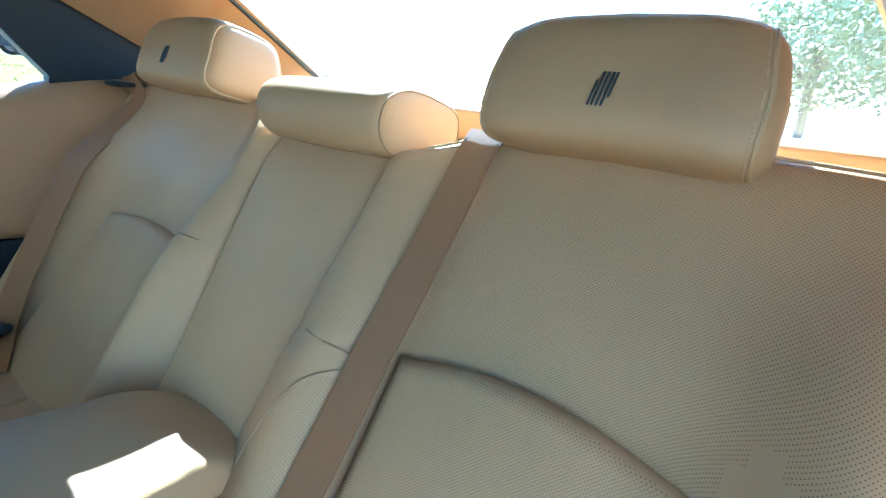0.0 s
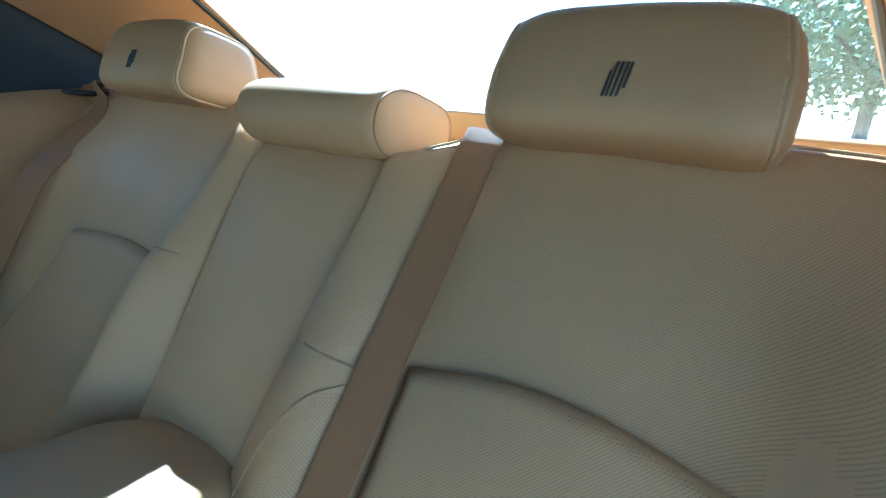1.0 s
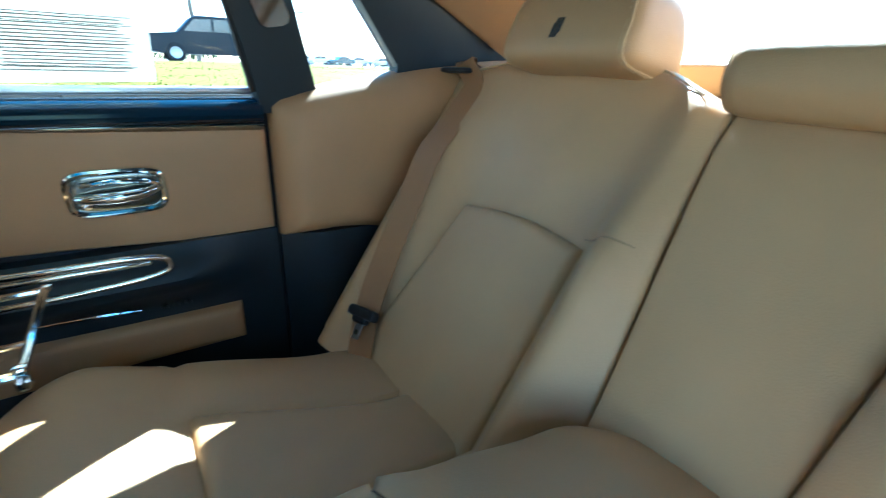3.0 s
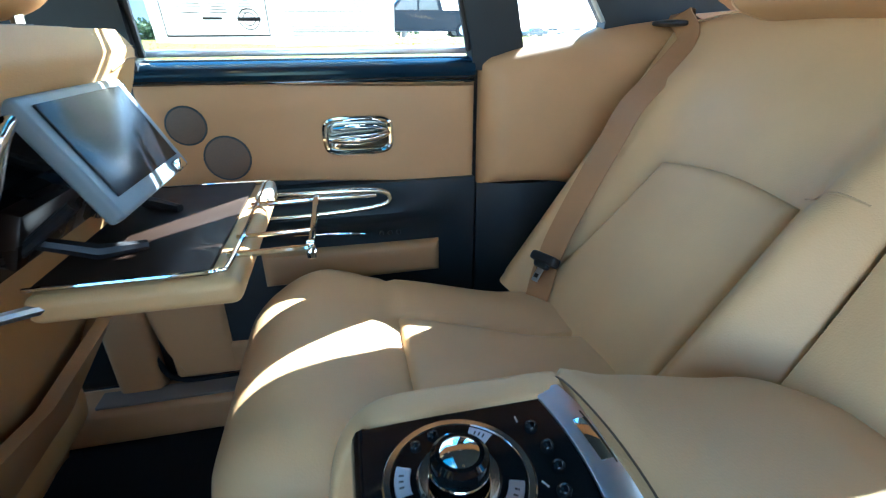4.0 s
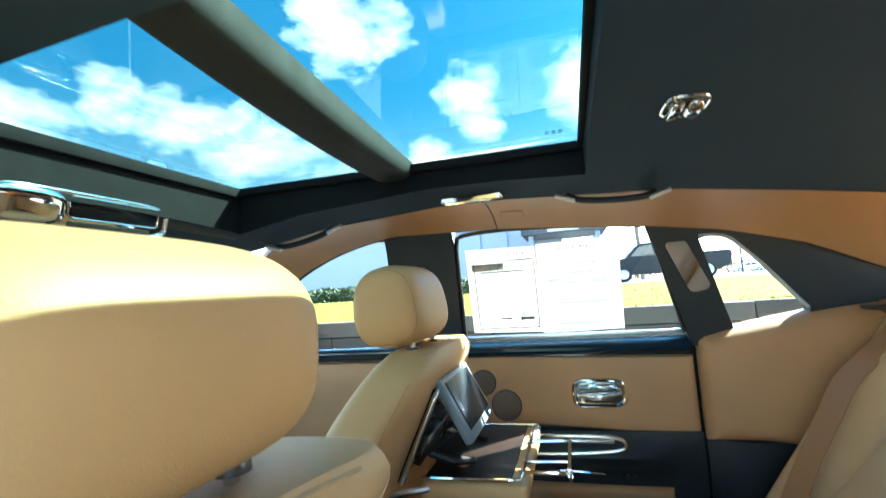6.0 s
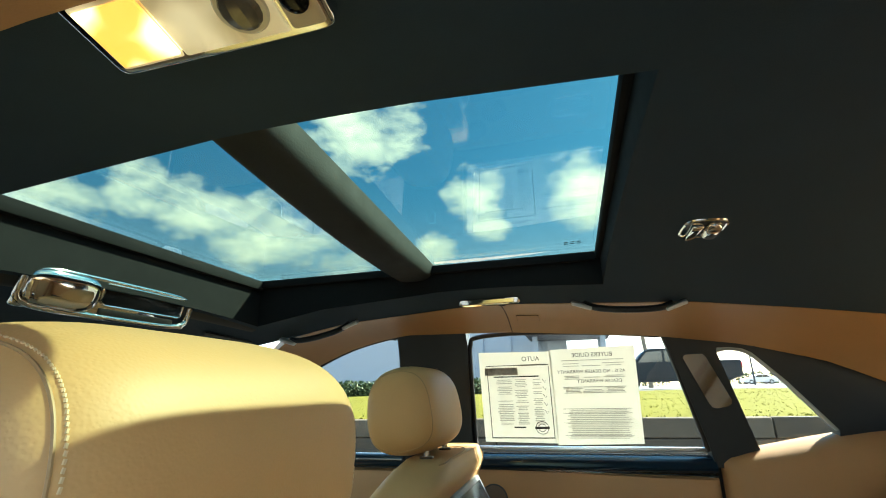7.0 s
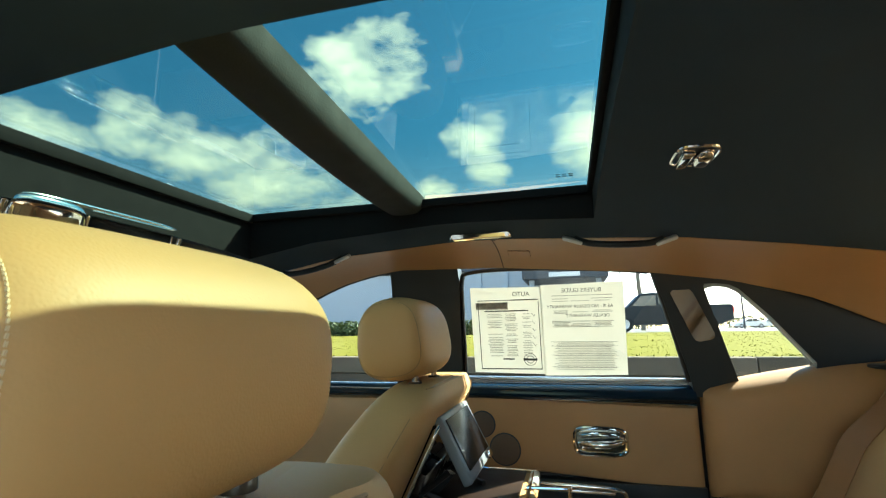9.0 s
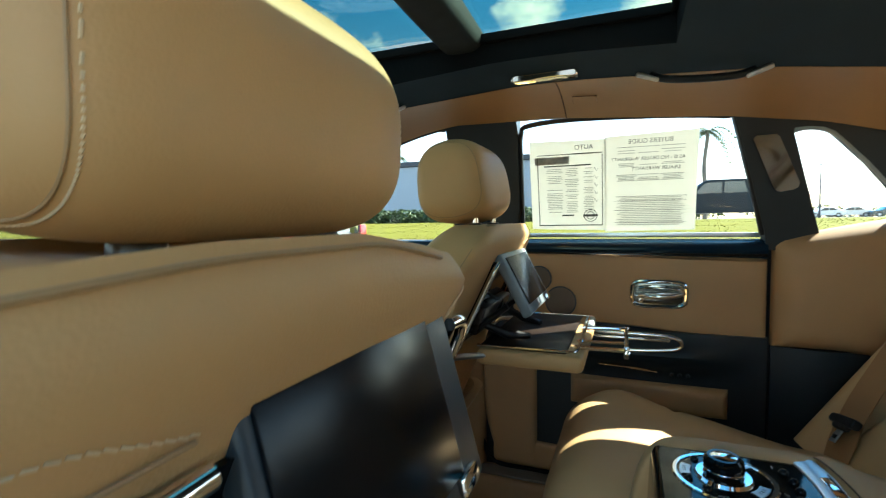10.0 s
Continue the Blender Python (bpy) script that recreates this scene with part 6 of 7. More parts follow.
# ---------------------------------------------------------------- roof fittings
def build_roof_fittings():
    for sg, lit in ((-1, True), (1, True)):
        c = Vector((0.257, sg * 0.457, 1.1435))
        e = thing("roof_lamp", c, "rectangular roof lamp with chrome frame and lit amber lens", "lamp", group="roof lamps")
        m = Matrix.Translation(c) @ pose(0, 0, 0, sg * 12, 0, 0) @ Matrix.Scale(0.93, 4)
        part("frame", moved(egg((0, 0, 0), (0.077, 0.0265, 0.0075), 0.14, 0.16), m), M_CHROME, e, "chrome frame")
        part("panel", moved(box((0.062, 0, -0.006), (0.022, 0.044, 0.006), 0.003, 3), m), M_CREAM, e, "cream switch panel")
        part("lens_clear", moved(box((0.0135, 0, -0.006), (0.073, 0.044, 0.006), 0.002, 2), m), M_GLOWLENS, e, "cream frosted lens")
        part("lens_rim", moved(box((-0.047, 0, -0.006), (0.047, 0.044, 0.006), 0.003, 3), m), M_GLOWLENS, e)
        part("lens", moved(box((-0.046, 0, -0.0085), (0.043, 0.038, 0.004), 0.0015, 2), m), M_AMBER, e, "lit amber lens")
        spot = part("spot_ring", moved(lathe([(0.0125, -0.0105), (0.0145, -0.0105), (0.0160, -0.0085), (0.0160, -0.006)], 28, Matrix.Identity(4)), m @ Matrix.Translation((0.030, sg * -0.002, 0))), M_LENS, e, "cream spot ring")
        part("spot", moved(egg((0, 0, 0), (0.0122, 0.0122, 0.005), 1.0, 1.0, 8, 10), m @ Matrix.Translation((0.030, sg * -0.002, -0.0105))), M_SPOT, spot, "grey swivel spot", sharp=12)
        part("button", moved(lathe([(0.0, -0.0125), (0.006, -0.0122), (0.008, -0.0105), (0.0085, -0.006)], 20, Matrix.Identity(4)), m @ Matrix.Translation((0.062, sg * -0.004, 0))), M_GLOSS, e, "black round button")
    e = thing("hook_lamp", (0.622, 0.066, 1.156), "small chrome reading spot set in the headliner", "lamp")
    m = Matrix.Translation((0.622, 0.066, 1.1555)) @ pose(0, 0, 0, 0, 4, 0)
    part("bezel", moved(egg((0, 0, 0.002), (0.025, 0.037, 0.006), 0.3, 0.3), m), M_BLACK, e, "dark bezel")
    part("rim", moved(tube([(0.026 * math.copysign(abs(math.cos(q)) ** 0.5, math.cos(q)), 0.037 * math.copysign(abs(math.sin(q)) ** 0.6, math.sin(q)), -0.003) for q in [math.pi * (0.0 + 2.0 * i / 40) for i in range(40)]], 0.0028, 8, closed=True), m), M_CHROME, e, "chrome rim")
    part("switch", moved(box((-0.012, 0.0, -0.007), (0.015, 0.058, 0.012), 0.003, 3), m), M_CHROME, e, "chrome rocker switch")
    part("spot", moved(egg((0.010, 0.0, -0.006), (0.012, 0.028, 0.010), 0.8, 0.8), m), M_CHROME, e, "chrome spot")
    part("lens", moved(egg((0.010, 0.004, -0.014), (0.007, 0.013, 0.003), 0.9, 0.9), m), M_BLACK, e)
    for sg in (1, -1):
        for x0, x1 in ((0.448, 0.672), (-0.305, -0.098)):
            z0 = lerp(ROOF, x0) - 0.004
            z1 = lerp(ROOF, x1) - 0.004
            g = thing("grab_handle", ((x0 + x1) / 2, sg * 0.49, z0), "black grab handle with chrome ends on the roof rail", "grab handle", group="grab handles")
            line = arc([(x0 + 0.02, sg * 0.487, z0), (x0 + 0.05, sg * 0.478, z0 - 0.012 + 0.2 * (z1 - z0)), ((x0 + x1) / 2, sg * 0.474, (z0 + z1) / 2 - 0.016), (x1 - 0.05, sg * 0.478, z1 - 0.012 - 0.2 * (z1 - z0)), (x1 - 0.02, sg * 0.487, z1)], 6)
            part("grip", tube(line, 0.0075, 10), M_DARK, g)
            for xx, zz, d in ((x0, z0, 1), (x1, z1, -1)):
                cap = part("end_cap", moved(box((0, 0, 0), (0.046, 0.017, 0.009), 0.0035, 3), Matrix.Translation((xx + d * 0.014, sg * 0.478, zz - 0.006)) @ pose(0, 0, 0, sg * 25, d * 18, sg * d * 8)), M_TIP, g, "bright end cap")
                part("cap_slot", moved(box((d * 0.004, 0, -0.0036), (0.036, 0.0035, 0.0026), 0.001, 2), Matrix.Translation((xx + d * 0.014, sg * 0.478, zz - 0.006)) @ pose(0, 0, 0, sg * 25, d * 18, sg * d * 8)), M_BLACK, cap)
    v = thing("vanity_mirror", (-0.31, 0.02, 1.11), "chrome-framed fold-down mirror at the roof front", "mirror")
    m = Matrix.Translation((-0.312, 0.0, 1.103)) @ pose(0, 0, 0, 0, 106, 0)
    loop = []
    for i in range(44):
        q = 2 * math.pi * i / 44
        loop.append((0.030 * math.copysign(abs(math.cos(q)) ** 0.45, math.cos(q)), 0.155 * math.copysign(abs(math.sin(q)) ** 0.35, math.sin(q)), 0.0))
    part("frame", moved(tube(loop, 0.005, 10, closed=True), m), M_CHROME, v, "chrome mirror frame")
    part("back", moved(box((0.0, 0, -0.006), (0.064, 0.312, 0.014), 0.006, 3), m), M_CHROME, v, "chrome surround")
    part("glass", moved(box((-0.008, 0.050, 0.002), (0.034, 0.160, 0.003), 0.001, 2), m), M_SCREEN, v, "dark mirror glass")
    part("glass_edge", moved(tube([(-0.026, -0.032, 0.0035), (-0.026, 0.126, 0.0035), (-0.022, 0.132, 0.0035), (0.006, 0.132, 0.0035), (0.010, 0.126, 0.0035), (0.010, -0.026, 0.0035), (0.004, -0.034, 0.0035), (-0.020, -0.037, 0.0035)], 0.0022, 8, closed=True), m), M_CHROME, v)
    part("lamp_cover", moved(egg((-0.002, -0.095, 0.002), (0.029, 0.056, 0.012), 0.6, 0.7), m), M_CHROME, v, "chrome lamp cover")
    part("slot", moved(box((0.021, 0.045, 0.002), (0.010, 0.150, 0.003), 0.001, 2), m), M_BLACK, v)
    part("strip", tube([(-0.40, 0.30, 1.086), (-0.39, 0.46, 1.076)], 0.005, 8), M_GREY, thing("trim", (-0.4, 0.38, 1.08), "slim grey strip at the roof front", "trim", kind="structure"))


build_roof_fittings()


# ---------------------------------------------------------------- papers on the door glass
def build_papers():
    def at(x, z, d=0.0):
        return Vector((x, tumble(z) + 0.013 - d, z))
    up = (at(0, 1.0) - at(0, 0.9)).normalized()
    turn = Matrix((Vector((-1, 0, 0)), up, Vector((-1, 0, 0)).cross(up))).transposed().to_4x4()
    for word, (xa, xb, za, zb) in (("price sheet", (0.178, 0.374, 0.803, 1.038)), ("buyers guide form", (0.372, 0.586, 0.799, 1.042))):
        e = thing("paper_sheet", at((xa + xb) / 2, za), "white printed " + word + " taped inside the door glass", "paper", group="papers on the glass")
        off = 0.0 if word[0] == "p" else -0.0012
        sh = sheet(lambda u, v: at(xa + (xb - xa) * u, za + (zb - za) * v + (0.004 * (1 - u) if word[0] == "p" else 0.004 * u), off + 0.001 * math.sin(5 * u + 3 * v)), 12, 12, lambda u, v: at(xa + (xb - xa) * u, za + (zb - za) * v + (0.004 * (1 - u) if word[0] == "p" else 0.004 * u), off + 0.001 * math.sin(5 * u + 3 * v) - 0.0003))
        part("sheet", sh, M_PAPER, e)
        W, H = xb - xa, zb - za
        d = off + 0.0024

        def bar(u, v, w, h, mat=M_PRINT2, n="print_line"):
            q = at(xa + W * u, za + H * v, d)
            bm = moved(box((0, 0, 0), (W * w, H * h, 0.0003)), Matrix.Translation(q) @ turn)
            return bm
        if word[0] == "p":
            fr = [bar(0.53, 0.06, 0.86, 0.012), bar(0.53, 0.86, 0.86, 0.008), bar(0.955, 0.45, 0.010, 0.80), bar(0.105, 0.45, 0.010, 0.80)]
            part("border", join(*fr), M_PRINT, e, "dark printed border")
            part("picture", join(bar(0.30, 0.795, 0.46, 0.085)), M_PHOTO, e, "printed picture as a plain dark shape")
            rnd = random.Random(3)
            cols = []
            for i in range(26):
                v = 0.70 - 0.0195 * i
                for u, w in ((0.33, 0.2), (0.56, 0.16), (0.78, 0.12)):
                    if rnd.random() < 0.8:
                        cols.append(bar(u, v, w * rnd.uniform(0.7, 1.15), 0.0068))
            tagged(part("print_line", join(*cols), M_PRINT2, e), kind="stuff")
            part("heading", bar(0.5, 0.735, 0.62, 0.014), M_PRINT, e)
            part("price_bar", bar(0.5, 0.175, 0.16, 0.016), M_PRINT, e)
            part("stamp", moved(join(*[tube([(rr * math.cos(q), rr * math.sin(q), 0) for q in [2 * math.pi * i / 28 for i in range(28)]], 0.0008, 4, closed=True) for rr in (0.0165, 0.010)], box((0, 0, 0), (0.038, 0.006, 0.0004))), Matrix.Translation(at(xa + W * 0.80, za + H * 0.17, d)) @ turn), M_PRINT, e, "round printed stamp")
            for i in range(5):
                part("tick", moved(tube([(-0.004, 0.002, 0), (-0.001, -0.004, 0), (0.005, 0.006, 0)], 0.0006, 5), Matrix.Translation(at(xa + W * 0.88, za + H * (0.68 - 0.085 * i), d)) @ turn), M_PRINT, e)
            lettering("AUTO", at(xa + W * 0.72, za + H * 0.905, d), 0.017, e, turn, M_PRINT)
            part("heading", bar(0.75, 0.86, 0.35, 0.016), M_PRINT2, e)
        else:
            lettering("BUYERS GUIDE", at(xa + W * 0.50, za + H * 0.915, d), 0.0155, e, turn, M_PRINT)
            lettering("AS IS - NO DEALER WARRANTY", at(xa + W * 0.47, za + H * 0.745, d), 0.0120, e, turn, M_PRINT)
            lettering("DEALER WARRANTY", at(xa + W * 0.56, za + H * 0.645, d), 0.0120, e, turn, M_PRINT)
            rnd = random.Random(5)
            rows = []
            for v in (0.88, 0.845, 0.82, 0.715, 0.70, 0.685, 0.60, 0.585, 0.57, 0.555, 0.54):
                for u, w in ((0.24, 0.2), (0.48, 0.22), (0.74, 0.22)):
                    if rnd.random() < 0.85:
                        rows.append(bar(u, v, w * rnd.uniform(0.8, 1.15), 0.0068))
            for i in range(16):
                v = 0.36 - 0.019 * i
                rows.append(bar(0.50 + rnd.uniform(-0.02, 0.02), v, 0.76 * rnd.uniform(0.86, 1.0), 0.0065))
            tagged(part("print_line", join(*rows), M_PRINT2, e), kind="stuff")
            part("rule", join(bar(0.5, 0.375, 0.8, 0.004), bar(0.5, 0.33, 0.8, 0.003), bar(0.5, 0.23, 0.8, 0.003), bar(0.5, 0.10, 0.8, 0.003)), M_PRINT, e)


build_papers()


# ---------------------------------------------------------------- outside
M_ASPHALT = plain("asphalt", (0.105, 0.102, 0.098), 0.9, vary=0.3, scale=3.0, bump=0.5, bscale=90)
M_GRASS = plain("grass", (0.135, 0.125, 0.018), 0.9, spec=0.05, vary=0.45, scale=26.0, bump=0.8, bscale=40)
M_BLADE = plain("grass_blade", (0.17, 0.155, 0.022), 0.9, spec=0.05, vary=0.4, scale=9.0)
M_TIMBER = plain("weathered_timber", (0.092, 0.070, 0.046), 0.9, vary=0.6, scale=9, bump=0.6, bscale=60, random=True)
M_WALL = plain("pale_wall", (0.34, 0.38, 0.43), 0.8, vary=0.06, scale=2)
M_ROOF = plain("dark_roof", (0.05, 0.055, 0.065), 0.7, vary=0.15, scale=2)
M_PANE = plain("dark_pane", (0.03, 0.04, 0.05), 0.1, vary=0.2, coat=0.5)
M_TRUCK = plain("dark_blue_car_paint", (0.006, 0.010, 0.016), 0.35, vary=0.1, spec=0.3)
M_TYRE = plain("tyre_rubber", (0.012, 0.012, 0.012), 0.8)
M_RED = plain("red_lens", (0.45, 0.02, 0.02), 0.25, coat=0.5)
M_BARK = plain("palm_bark", (0.20, 0.17, 0.13), 0.95, vary=0.3, scale=8, bump=0.6, bscale=30)
M_FROND = plain("palm_frond", (0.06, 0.09, 0.025), 0.7, vary=0.4, scale=6)
M_TREELEAF = plain("tree_leaf", (0.24, 0.26, 0.13), 0.6, vary=0.5, scale=10)
M_LEAF = plain("bush_leaf", (0.05, 0.075, 0.02), 0.7, vary=0.5, scale=10)
M_WHITE = plain("white_car_paint", (0.75, 0.75, 0.74), 0.25, coat=0.8, vary=0.04)
M_SILVER = plain("silver_car_paint", (0.45, 0.46, 0.48), 0.3, metal=0.6, coat=0.6, vary=0.05)
M_BLUECAR = plain("dark_teal_car_paint", (0.015, 0.05, 0.07), 0.2, coat=1.0, vary=0.1)
GZ = -0.34


def bank_z(y):
    return lerp([(-60, GZ), (5.6, GZ), (5.85, 0.565), (8.5, 0.69), (13.0, 0.80), (15.0, 0.72), (400, 0.72), (1500, 0.9)], y)


def build_ground():
    ys = [-1500, -200, -40, -10, 0, 5.0, 5.59, 5.61, 15.0, 40, 200, 1500]
    xs = [-1500, -200, -60, -20, -8, 0, 8, 20, 60, 200, 1500]
    def zz(y):
        return GZ if y < 5.6 else (GZ if y < 15 - 1e-6 else 0.72)
    bm = bmesh.new()
    g = [[bm.verts.new((x, y, zz(y))) for y in ys] for x in xs]
    for i in range(len(xs) - 1):
        for j in range(len(ys) - 1):
            bm.faces.new((g[i][j], g[i + 1][j], g[i + 1][j + 1], g[i][j + 1]))
    solo("ground", bm, M_ASPHALT, "grey asphalt lot and street", "ground", kind="structure")
    rnd = random.Random(2)
    def f(u, v):
        y = 5.78 + 9.3 * v
        z = bank_z(y) + 0.04 * noise.noise(Vector((u * 40, v * 9, 0)))
        return Vector((-45 + 90 * u, y, max(z, 0.52)))
    bank = thing("grass_bank", (0, 10, 0.4), "sunlit yellow-green grass bank above the timber wall", "grass", kind="stuff")
    part("turf", sheet(f, 160, 24, lambda u, v: Vector((f(u, v).x, f(u, v).y, -0.4))), M_GRASS, bank)
    bm = bmesh.new()
    for _ in range(22000):
        x, y = rnd.uniform(-14, 16), 5.8 + 8.5 * rnd.random() ** 1.4
        z = f((x + 45) / 90, (y - 5.78) / 9.3).z - 0.01
        h, w, a = rnd.uniform(0.012, 0.032), rnd.uniform(0.008, 0.02), rnd.uniform(0, 3.14)
        dx, dy = w * math.cos(a), w * math.sin(a)
        lx, ly = rnd.uniform(-0.03, 0.03), rnd.uniform(-0.03, 0.03)
        bm.faces.new([bm.verts.new(p) for p in ((x - dx, y - dy, z), (x + dx, y + dy, z), (x + lx, y + ly, z + h))])
    b = part("blades", bm, M_BLADE, bank)
    tagged(b, kind="stuff")
    wall = thing("retaining_wall", (0, 5.7, GZ), "weathered grey timber retaining wall below the grass", "wall", kind="structure")
    for r in range(4):
        x = -26.0 + 0.7 * r
        while x < 26:
            L = 2.4
            part("sleeper", box((x + L / 2, 5.70, GZ + 0.115 + 0.23 * r), (L - 0.012, 0.16 + 0.01 * math.sin(x * 3 + r), 0.222), 0.012, 1), M_TIMBER, wall)
            x += L


def wheel(e, c, r, w):
    t = part("wheel", lathe([(r * 0.62, -w / 2), (r * 0.95, -w / 2), (r, -w * 0.35), (r, w * 0.35), (r * 0.95, w / 2), (r * 0.62, w / 2)], 28, Matrix.Translation(c) @ pose(0, 0, 0, 90), False), M_TYRE, e, "black tyre")
    rim = [lathe([(0.0, w * 0.30), (r * 0.16, w * 0.34), (r * 0.18, -w * 0.30)], 12, Matrix.Translation(c) @ pose(0, 0, 0, 90)), lathe([(r * 0.56, w * 0.42), (r * 0.64, w * 0.45), (r * 0.64, -w * 0.45), (r * 0.56, -w * 0.42)], 28, Matrix.Translation(c) @ pose(0, 0, 0, 90))]
    for k in range(6):
        a = math.pi * k / 3
        rim.append(box((0, 0, r * 0.36), (r * 0.16, w * 0.5, r * 0.5), 0.01, 1, Matrix.Identity(4)))
        moved(rim[-1], Matrix.Translation(c) @ pose(0, 0, 0, 0, math.degrees(a)))
    part("rim", join(*rim), M_SILVER, t, "bright spoked rim")


def car(name, at, L, prof, glassprof, W, mat, label, category, wheels, r, group="", turn=0.0, tail=None):
    """A vehicle whose side outline is prof, cab windows glassprof; its front points to -x."""
    e = thing(name, at, label, category, group)
    at = Vector(at)
    o = Matrix.Translation(at) @ pose(0, 0, 0, 0, 0, turn)
    def side(pr, w, inset):
        loops = []
        for k, f in ((-1, inset), (-0.92, 0.0), (0.92, 0.0), (1, inset)):
            cx = sum(p[0] for p in pr) / len(pr)
            loops.append([Vector((x + (cx - x) * f * 0.3, k * w / 2, z - f * 0.2 * max(0, z - 0.5))) for x, z in pr])
        return moved(loft(loops), o)
    body = part("body", side(prof, W, 0.12), mat, e, sharp=35)
    for k in (-1, 1):
        for gp in glassprof:
            part("window", moved(prism(gp, lambda x, z: (x, k * (W / 2 + 0.004), z), (0, -k * 0.03, 0)), o), M_PANE, e)
    for wx in wheels:
        for k in (-1, 1):
            wheel(e, o @ Vector((wx, k * (W / 2 - 0.08), r)), r, 0.24)
    if name == "hatchback":
        part("rear_window", moved(prism([(-0.62, 1.07), (0.62, 1.07), (0.52, 1.33), (-0.52, 1.33)], lambda y, z: (1.872 + 0.97 * (1.36 - z) , y, z), (-0.02, 0, -0.015)), o), M_PANE, e)
    if tail:
        for k in (-1, 1):
            part("tail_light", moved(box((tail[0], k * (W / 2 - 0.09), tail[1]), (0.06, 0.16, 0.30), 0.02, 2), o), M_RED, e, "red tail light")
    return e


TRUCK = [(-2.95, 0.45), (-2.95, 0.95), (-2.85, 1.10), (-1.75, 1.20), (-1.15, 1.80), (-0.95, 1.88), (0.55, 1.88), (0.72, 1.80), (0.85, 1.25), (2.85, 1.25), (2.92, 1.20), (2.92, 0.55), (2.4, 0.34), (-2.4, 0.34)]
TRUCK = [(1.1 * x, 1.1 * z) for x, z in TRUCK]
TRUCK_G = [[(-1.5, 1.25), (-1.08, 1.72), (-0.40, 1.76), (-0.40, 1.25)], [(-0.30, 1.25), (-0.30, 1.76), (0.48, 1.76), (0.62, 1.25)]]
TRUCK_G = [[(1.1 * x, 1.1 * z) for x, z in g] for g in TRUCK_G]
HATCH = [(-2.3, 0.35), (-2.3, 0.70), (-2.1, 0.82), (-1.05, 0.98), (-0.45, 1.40), (0.0, 1.47), (1.7, 1.42), (1.85, 1.36), (2.18, 1.02), (2.27, 0.85), (2.27, 0.40), (1.8, 0.3), (-1.8, 0.3)]
HATCH_G = [[(-0.85, 1.0), (-0.40, 1.34), (0.2, 1.39), (0.2, 1.0)], [(0.28, 1.0), (0.28, 1.39), (1.2, 1.37), (1.2, 1.0)], [(1.27, 1.0), (1.27, 1.36), (1.65, 1.34), (1.85, 1.05)]]
SEDAN = [(-2.3, 0.35), (-2.3, 0.70), (-2.1, 0.80), (-1.05, 0.92), (-0.45, 1.38), (0.0, 1.45), (0.9, 1.42), (1.5, 1.05), (2.2, 0.98), (2.3, 0.85), (2.3, 0.40), (1.8, 0.3), (-1.8, 0.3)]
SEDAN_G = [[(-0.85, 0.97), (-0.40, 1.32), (0.2, 1.37), (0.2, 0.97)], [(0.28, 0.97), (0.28, 1.37), (0.85, 1.34), (1.25, 1.02)]]


def build_palm(x, y, z, h, seed):
    rnd = random.Random(seed)
    e = thing("palm_tree", (x, y, z), "tall slim palm with a ragged green crown", "tree", group="palms")
    part("trunk", tube([(x + 0.1 * math.sin(k), y, z + h * k / 8) for k in range(9)], [0.20 - 0.008 * k for k in range(9)], 10), M_BARK, e)
    bm = bmesh.new()
    top = Vector((x + 0.1 * math.sin(8), y, z + h))
    for i in range(34):
        a, up = rnd.uniform(0, 6.28), rnd.uniform(-0.5, 1.1)
        L = rnd.uniform(1.3, 2.1)
        d = Vector((math.cos(a), math.sin(a), 0))
        for s in range(10):
            t = (s + 0.5) / 10
            c = top + d * (L * t) + Vector((0, 0, L * (up * t - 1.25 * t * t)))
            for k in (-1, 1):
                side = Vector((-d.y, d.x, 0)) * k * 0.42 * (1 - 0.5 * t) + Vector((0, 0, -0.25)) + d * 0.15
                w = d * 0.05
                bm.faces.new([bm.verts.new(p) for p in (c - w, c + w, c + side)])
    tagged(part("crown", bm, M_FROND, e), kind="stuff")


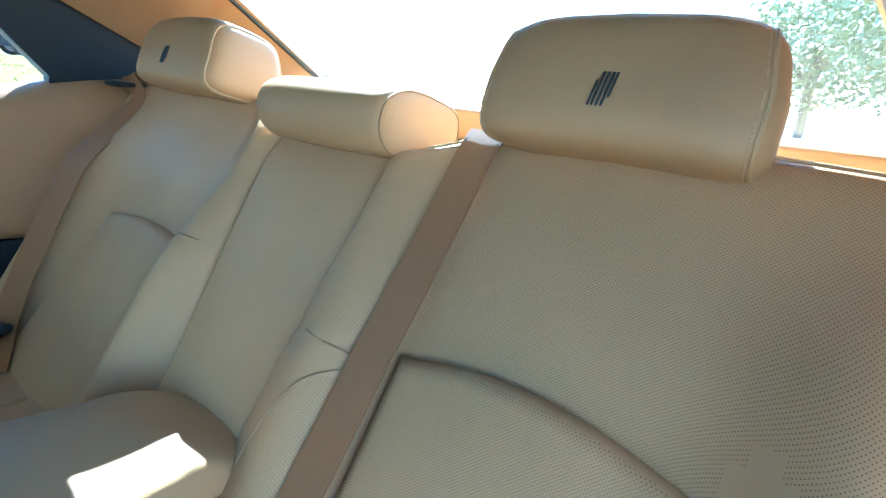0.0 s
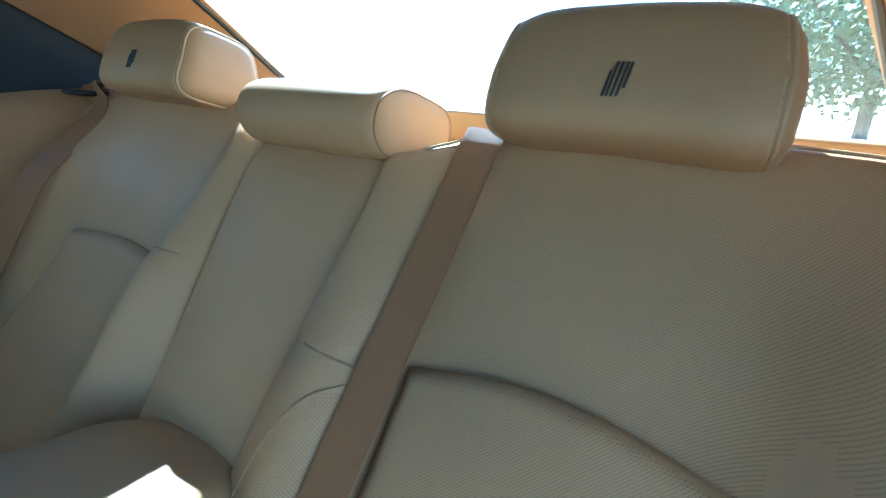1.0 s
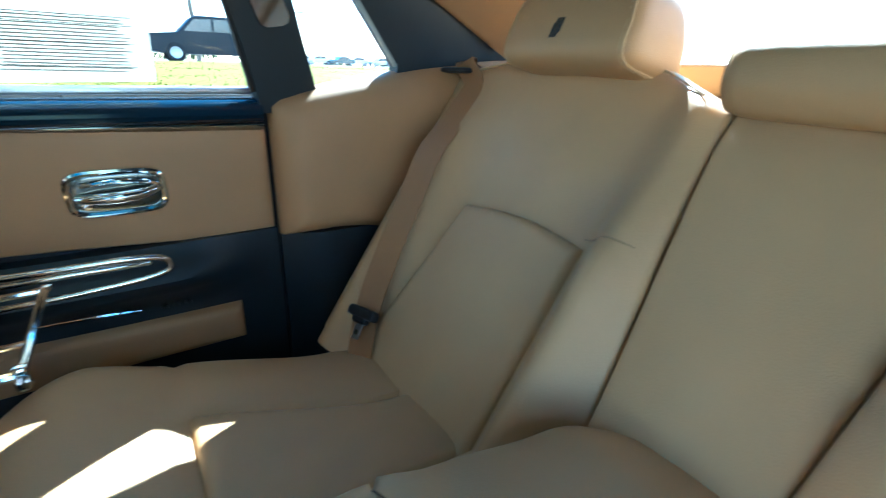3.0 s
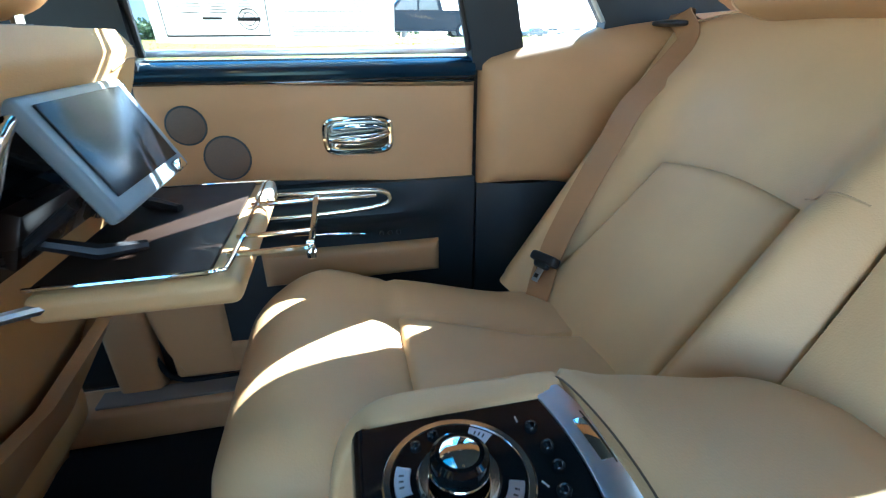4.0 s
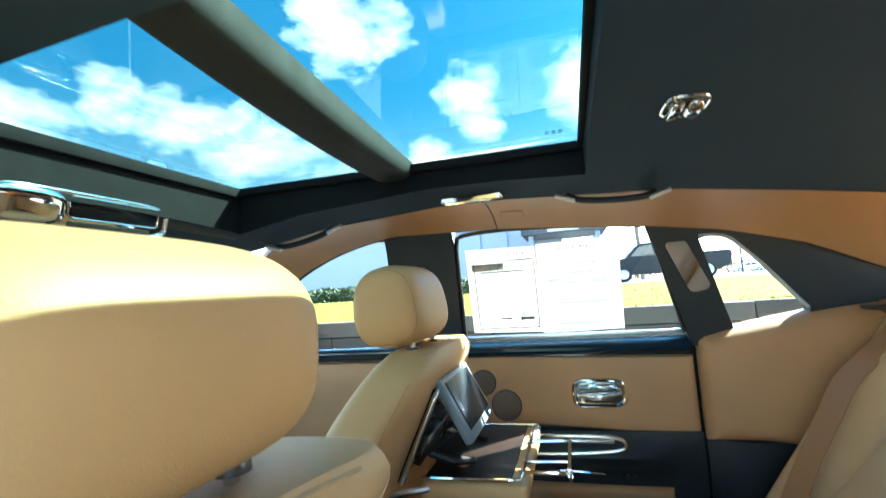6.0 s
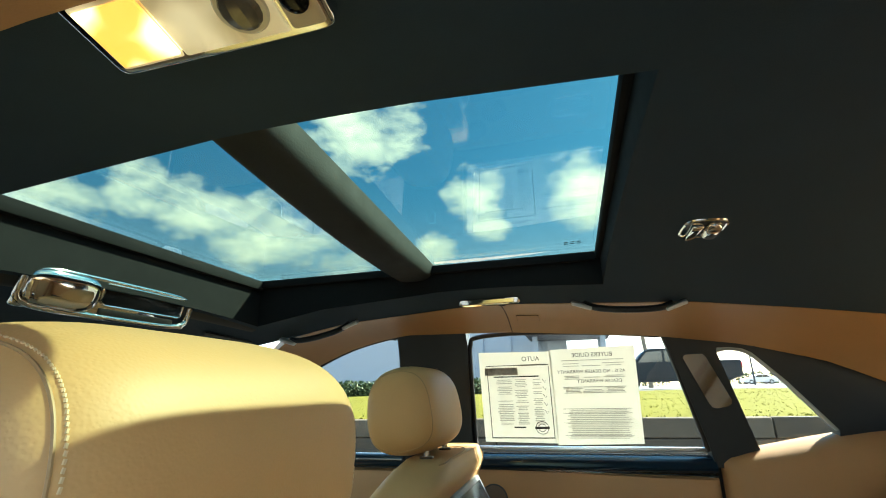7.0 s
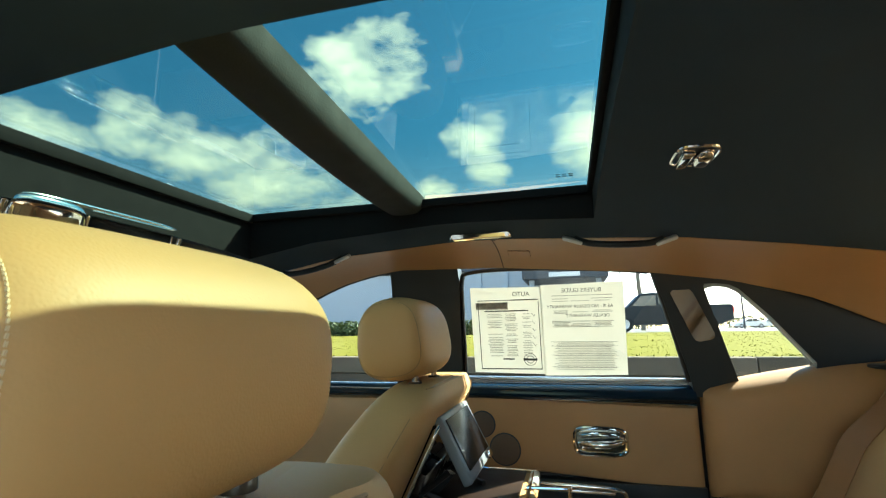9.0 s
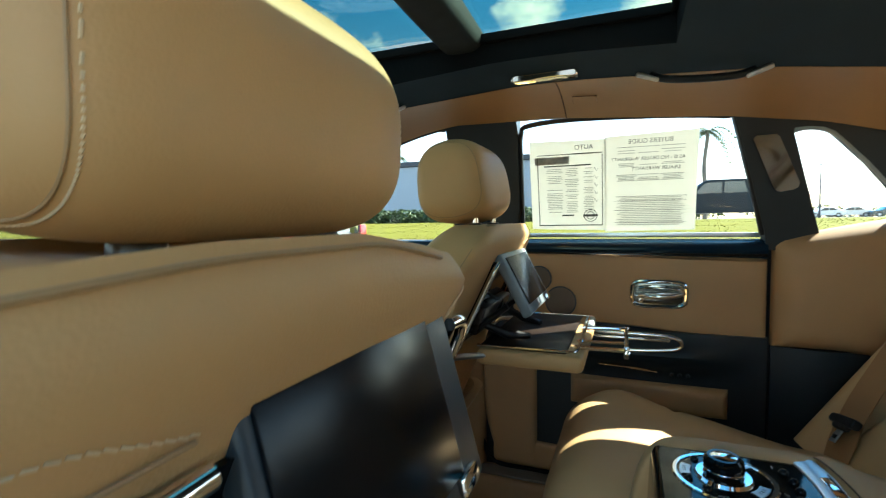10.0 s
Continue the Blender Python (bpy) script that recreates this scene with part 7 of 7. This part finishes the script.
def build_outside():
    build_ground()
    car("pickup_truck", (5.37, 27.5, 0.72), 6.5, TRUCK, TRUCK_G, 2.05, M_TRUCK, "dark blue pickup truck parked along the street", "truck", (-2.1, 2.05), 0.42, tail=(3.21, 1.1))
    car("hatchback", (-5.40, 4.5, GZ), 4.6, HATCH, HATCH_G, 1.8, M_BLUECAR, "dark teal hatchback parked beside the timber wall", "car", (-1.4, 1.4), 0.32, turn=0, tail=(2.24, 1.0))
    for i, (x, y) in enumerate(((27, 82), (30.5, 83), (34.2, 82), (38, 84), (42, 83), (46, 82), (50, 83))):
        car("parked_car", (x, y, 0.72), 4.6, SEDAN, SEDAN_G, 1.8, (M_WHITE, M_SILVER, M_BLUECAR)[i % 3], ("white", "silver", "dark teal")[i % 3] + " car in a distant parking row", "car", (-1.4, 1.4), 0.32, group="distant cars", turn=(-1) ** i * 8)
    # building across the street
    b = thing("building", (-10, 42, 0.72), "pale low commercial building with dark canopy", "building")
    part("wall", box((-14, 46, 3.5), (28, 8, 5.8), 0.05, 1), M_WALL, b)
    part("roof", box((-14, 46, 6.6), (28.6, 8.6, 0.5), 0.05, 1), M_ROOF, b)
    for i in range(3):
        part("pilaster", box((-7.6 + 2.5 * i, 41.9, 3.45), (0.55, 0.25, 5.6), 0.02, 1), M_WALL, b)
    c = thing("canopy", (0.2, 40, 0.72), "dark flat canopy on square columns", "canopy")
    part("deck", box((0.2, 40, 5.35), (6.6, 6, 0.95), 0.05, 1), M_ROOF, c)
    part("fascia_sign", box((0.2, 36.97, 5.2), (2.4, 0.06, 0.35), 0.01, 1), M_SILVER, c)
    for x in (-2.4, 2.8):
        for y in (38, 42):
            part("column", box((x, y, 2.8), (0.4, 0.4, 4.3), 0.02, 1), M_WALL, c)
    # workshop seen through the front side window
    s = thing("shed", (-22.0, 25, 0.72), "grey panelled workshop with tall dark doors", "building")
    part("wall", box((-22.0, 25.25, 4.1), (7, 2.5, 6.9), 0.03, 1), M_WALL, s)
    part("fascia", box((-22.0, 23.85, 5.4), (7.2, 0.5, 0.5), 0.03, 1), M_WHITE, s)
    for k in range(3):
        d = part("door", box((-24.4 + 2.3 * k, 23.95, 2.8), (1.7, 0.1, 3.9), 0.02, 1), M_ROOF, s)
        for j in range(4):
            part("panel", box((-24.4 + 2.3 * k, 23.87, 1.4 + 0.9 * j), (1.5, 0.05, 0.75), 0.01, 1), M_ROOF, d)
    build_palm(6.2, 41.0, 0.72, 6.9, 4)
    build_palm(-30.0, 60.0, 0.70, 9.5, 7)
    for x, y in ((16.4, 50.0),):
        p = thing("street_lamp", (x, y, 0.72), "grey street lamp with a double arm", "street lamp", group="street lamps")
        part("pole", tube([(x, y, 0.72), (x, y, 5.5)], [0.09, 0.06], 10), M_ROOF, p)
        for k in (-1, 1):
            part("arm", tube([(x, y, 5.4), (x + k * 0.55, y, 5.5)], 0.04, 8), M_ROOF, p)
            part("lamp_head", box((x + k * 0.75, y, 5.5), (0.5, 0.26, 0.10), 0.03, 2), M_ROOF, p)
    # hedge and far trees
    rnd = random.Random(11)
    def leafy(name, label, centres, n, size, kind="stuff"):
        bm = bmesh.new()
        for c, rad in centres:
            for _ in range(n):
                d = Vector((rnd.gauss(0, 1), rnd.gauss(0, 1), rnd.gauss(0, 1))).normalized() * rnd.random() ** 0.4
                p = Vector(c) + Vector((d.x * rad[0], d.y * rad[1], d.z * rad[2]))
                a, b2 = Vector((rnd.gauss(0, 1), rnd.gauss(0, 1), rnd.gauss(0, 1))).normalized() * size, Vector((rnd.gauss(0, 1), rnd.gauss(0, 1), rnd.gauss(0, 1))).normalized() * size
                bm.faces.new([bm.verts.new(q) for q in (p - a, p + b2, p + a, p - b2)])
        return solo(name, bm, M_LEAF, label, "bush", kind=kind)
    leafy("hedge", "dark green clipped hedge along the bank", [((-2.4 - 1.3 * i, 16.0, 1.0), (1.1, 0.6, 0.36)) for i in range(9)], 900, 0.07)
    leafy("far_trees", "ragged row of dark green trees far off", [((-60 + 11 * i, 120 + 6 * math.sin(i * 2.1), 1.6 + 0.7 * math.sin(i)), (6, 3, 1.5)) for i in range(20)], 500, 0.28)
    # shrubs close behind the car
    for cx, cy2 in ((9.5, -1.9), (12.0, -0.6), (11.0, -3.8)):
        e = thing("tree", (cx, cy2, GZ), "small sunlit tree behind the car", "tree", group="trees behind the car")
        part("trunk", tube(arc([(cx, cy2, GZ), (cx + 0.1, cy2, 0.9), (cx - 0.1, cy2 + 0.1, 2.2)]), 0.09, 8), M_BARK, e)
        for k in range(4):
            part("limb", tube([(cx, cy2, 1.3 + 0.2 * k), (cx + math.cos(k * 1.7), cy2 + math.sin(k * 1.7), 2.4 + 0.2 * k)], [0.05, 0.02], 6), M_BARK, e)
        bm = bmesh.new()
        for _ in range(5000):
            d = Vector((rnd.gauss(0, 1), rnd.gauss(0, 1), rnd.gauss(0, 1))).normalized() * rnd.random() ** 0.35
            r2 = 1.5 + 0.35 * noise.noise(d * 2 + Vector((cx, 0, 0)))
            p = Vector((cx, cy2, 2.3)) + Vector((d.x * r2, d.y * r2, d.z * r2 * 0.8))
            a, b2 = Vector((rnd.gauss(0, 1), rnd.gauss(0, 1), rnd.gauss(0, 1))).normalized() * 0.05, Vector((rnd.gauss(0, 1), rnd.gauss(0, 1), rnd.gauss(0, 1))).normalized() * 0.05
            bm.faces.new([bm.verts.new(q) for q in (p - a, p + b2, p + a, p - b2)])
        tagged(part("crown", bm, M_TREELEAF, e), kind="stuff")


build_outside()
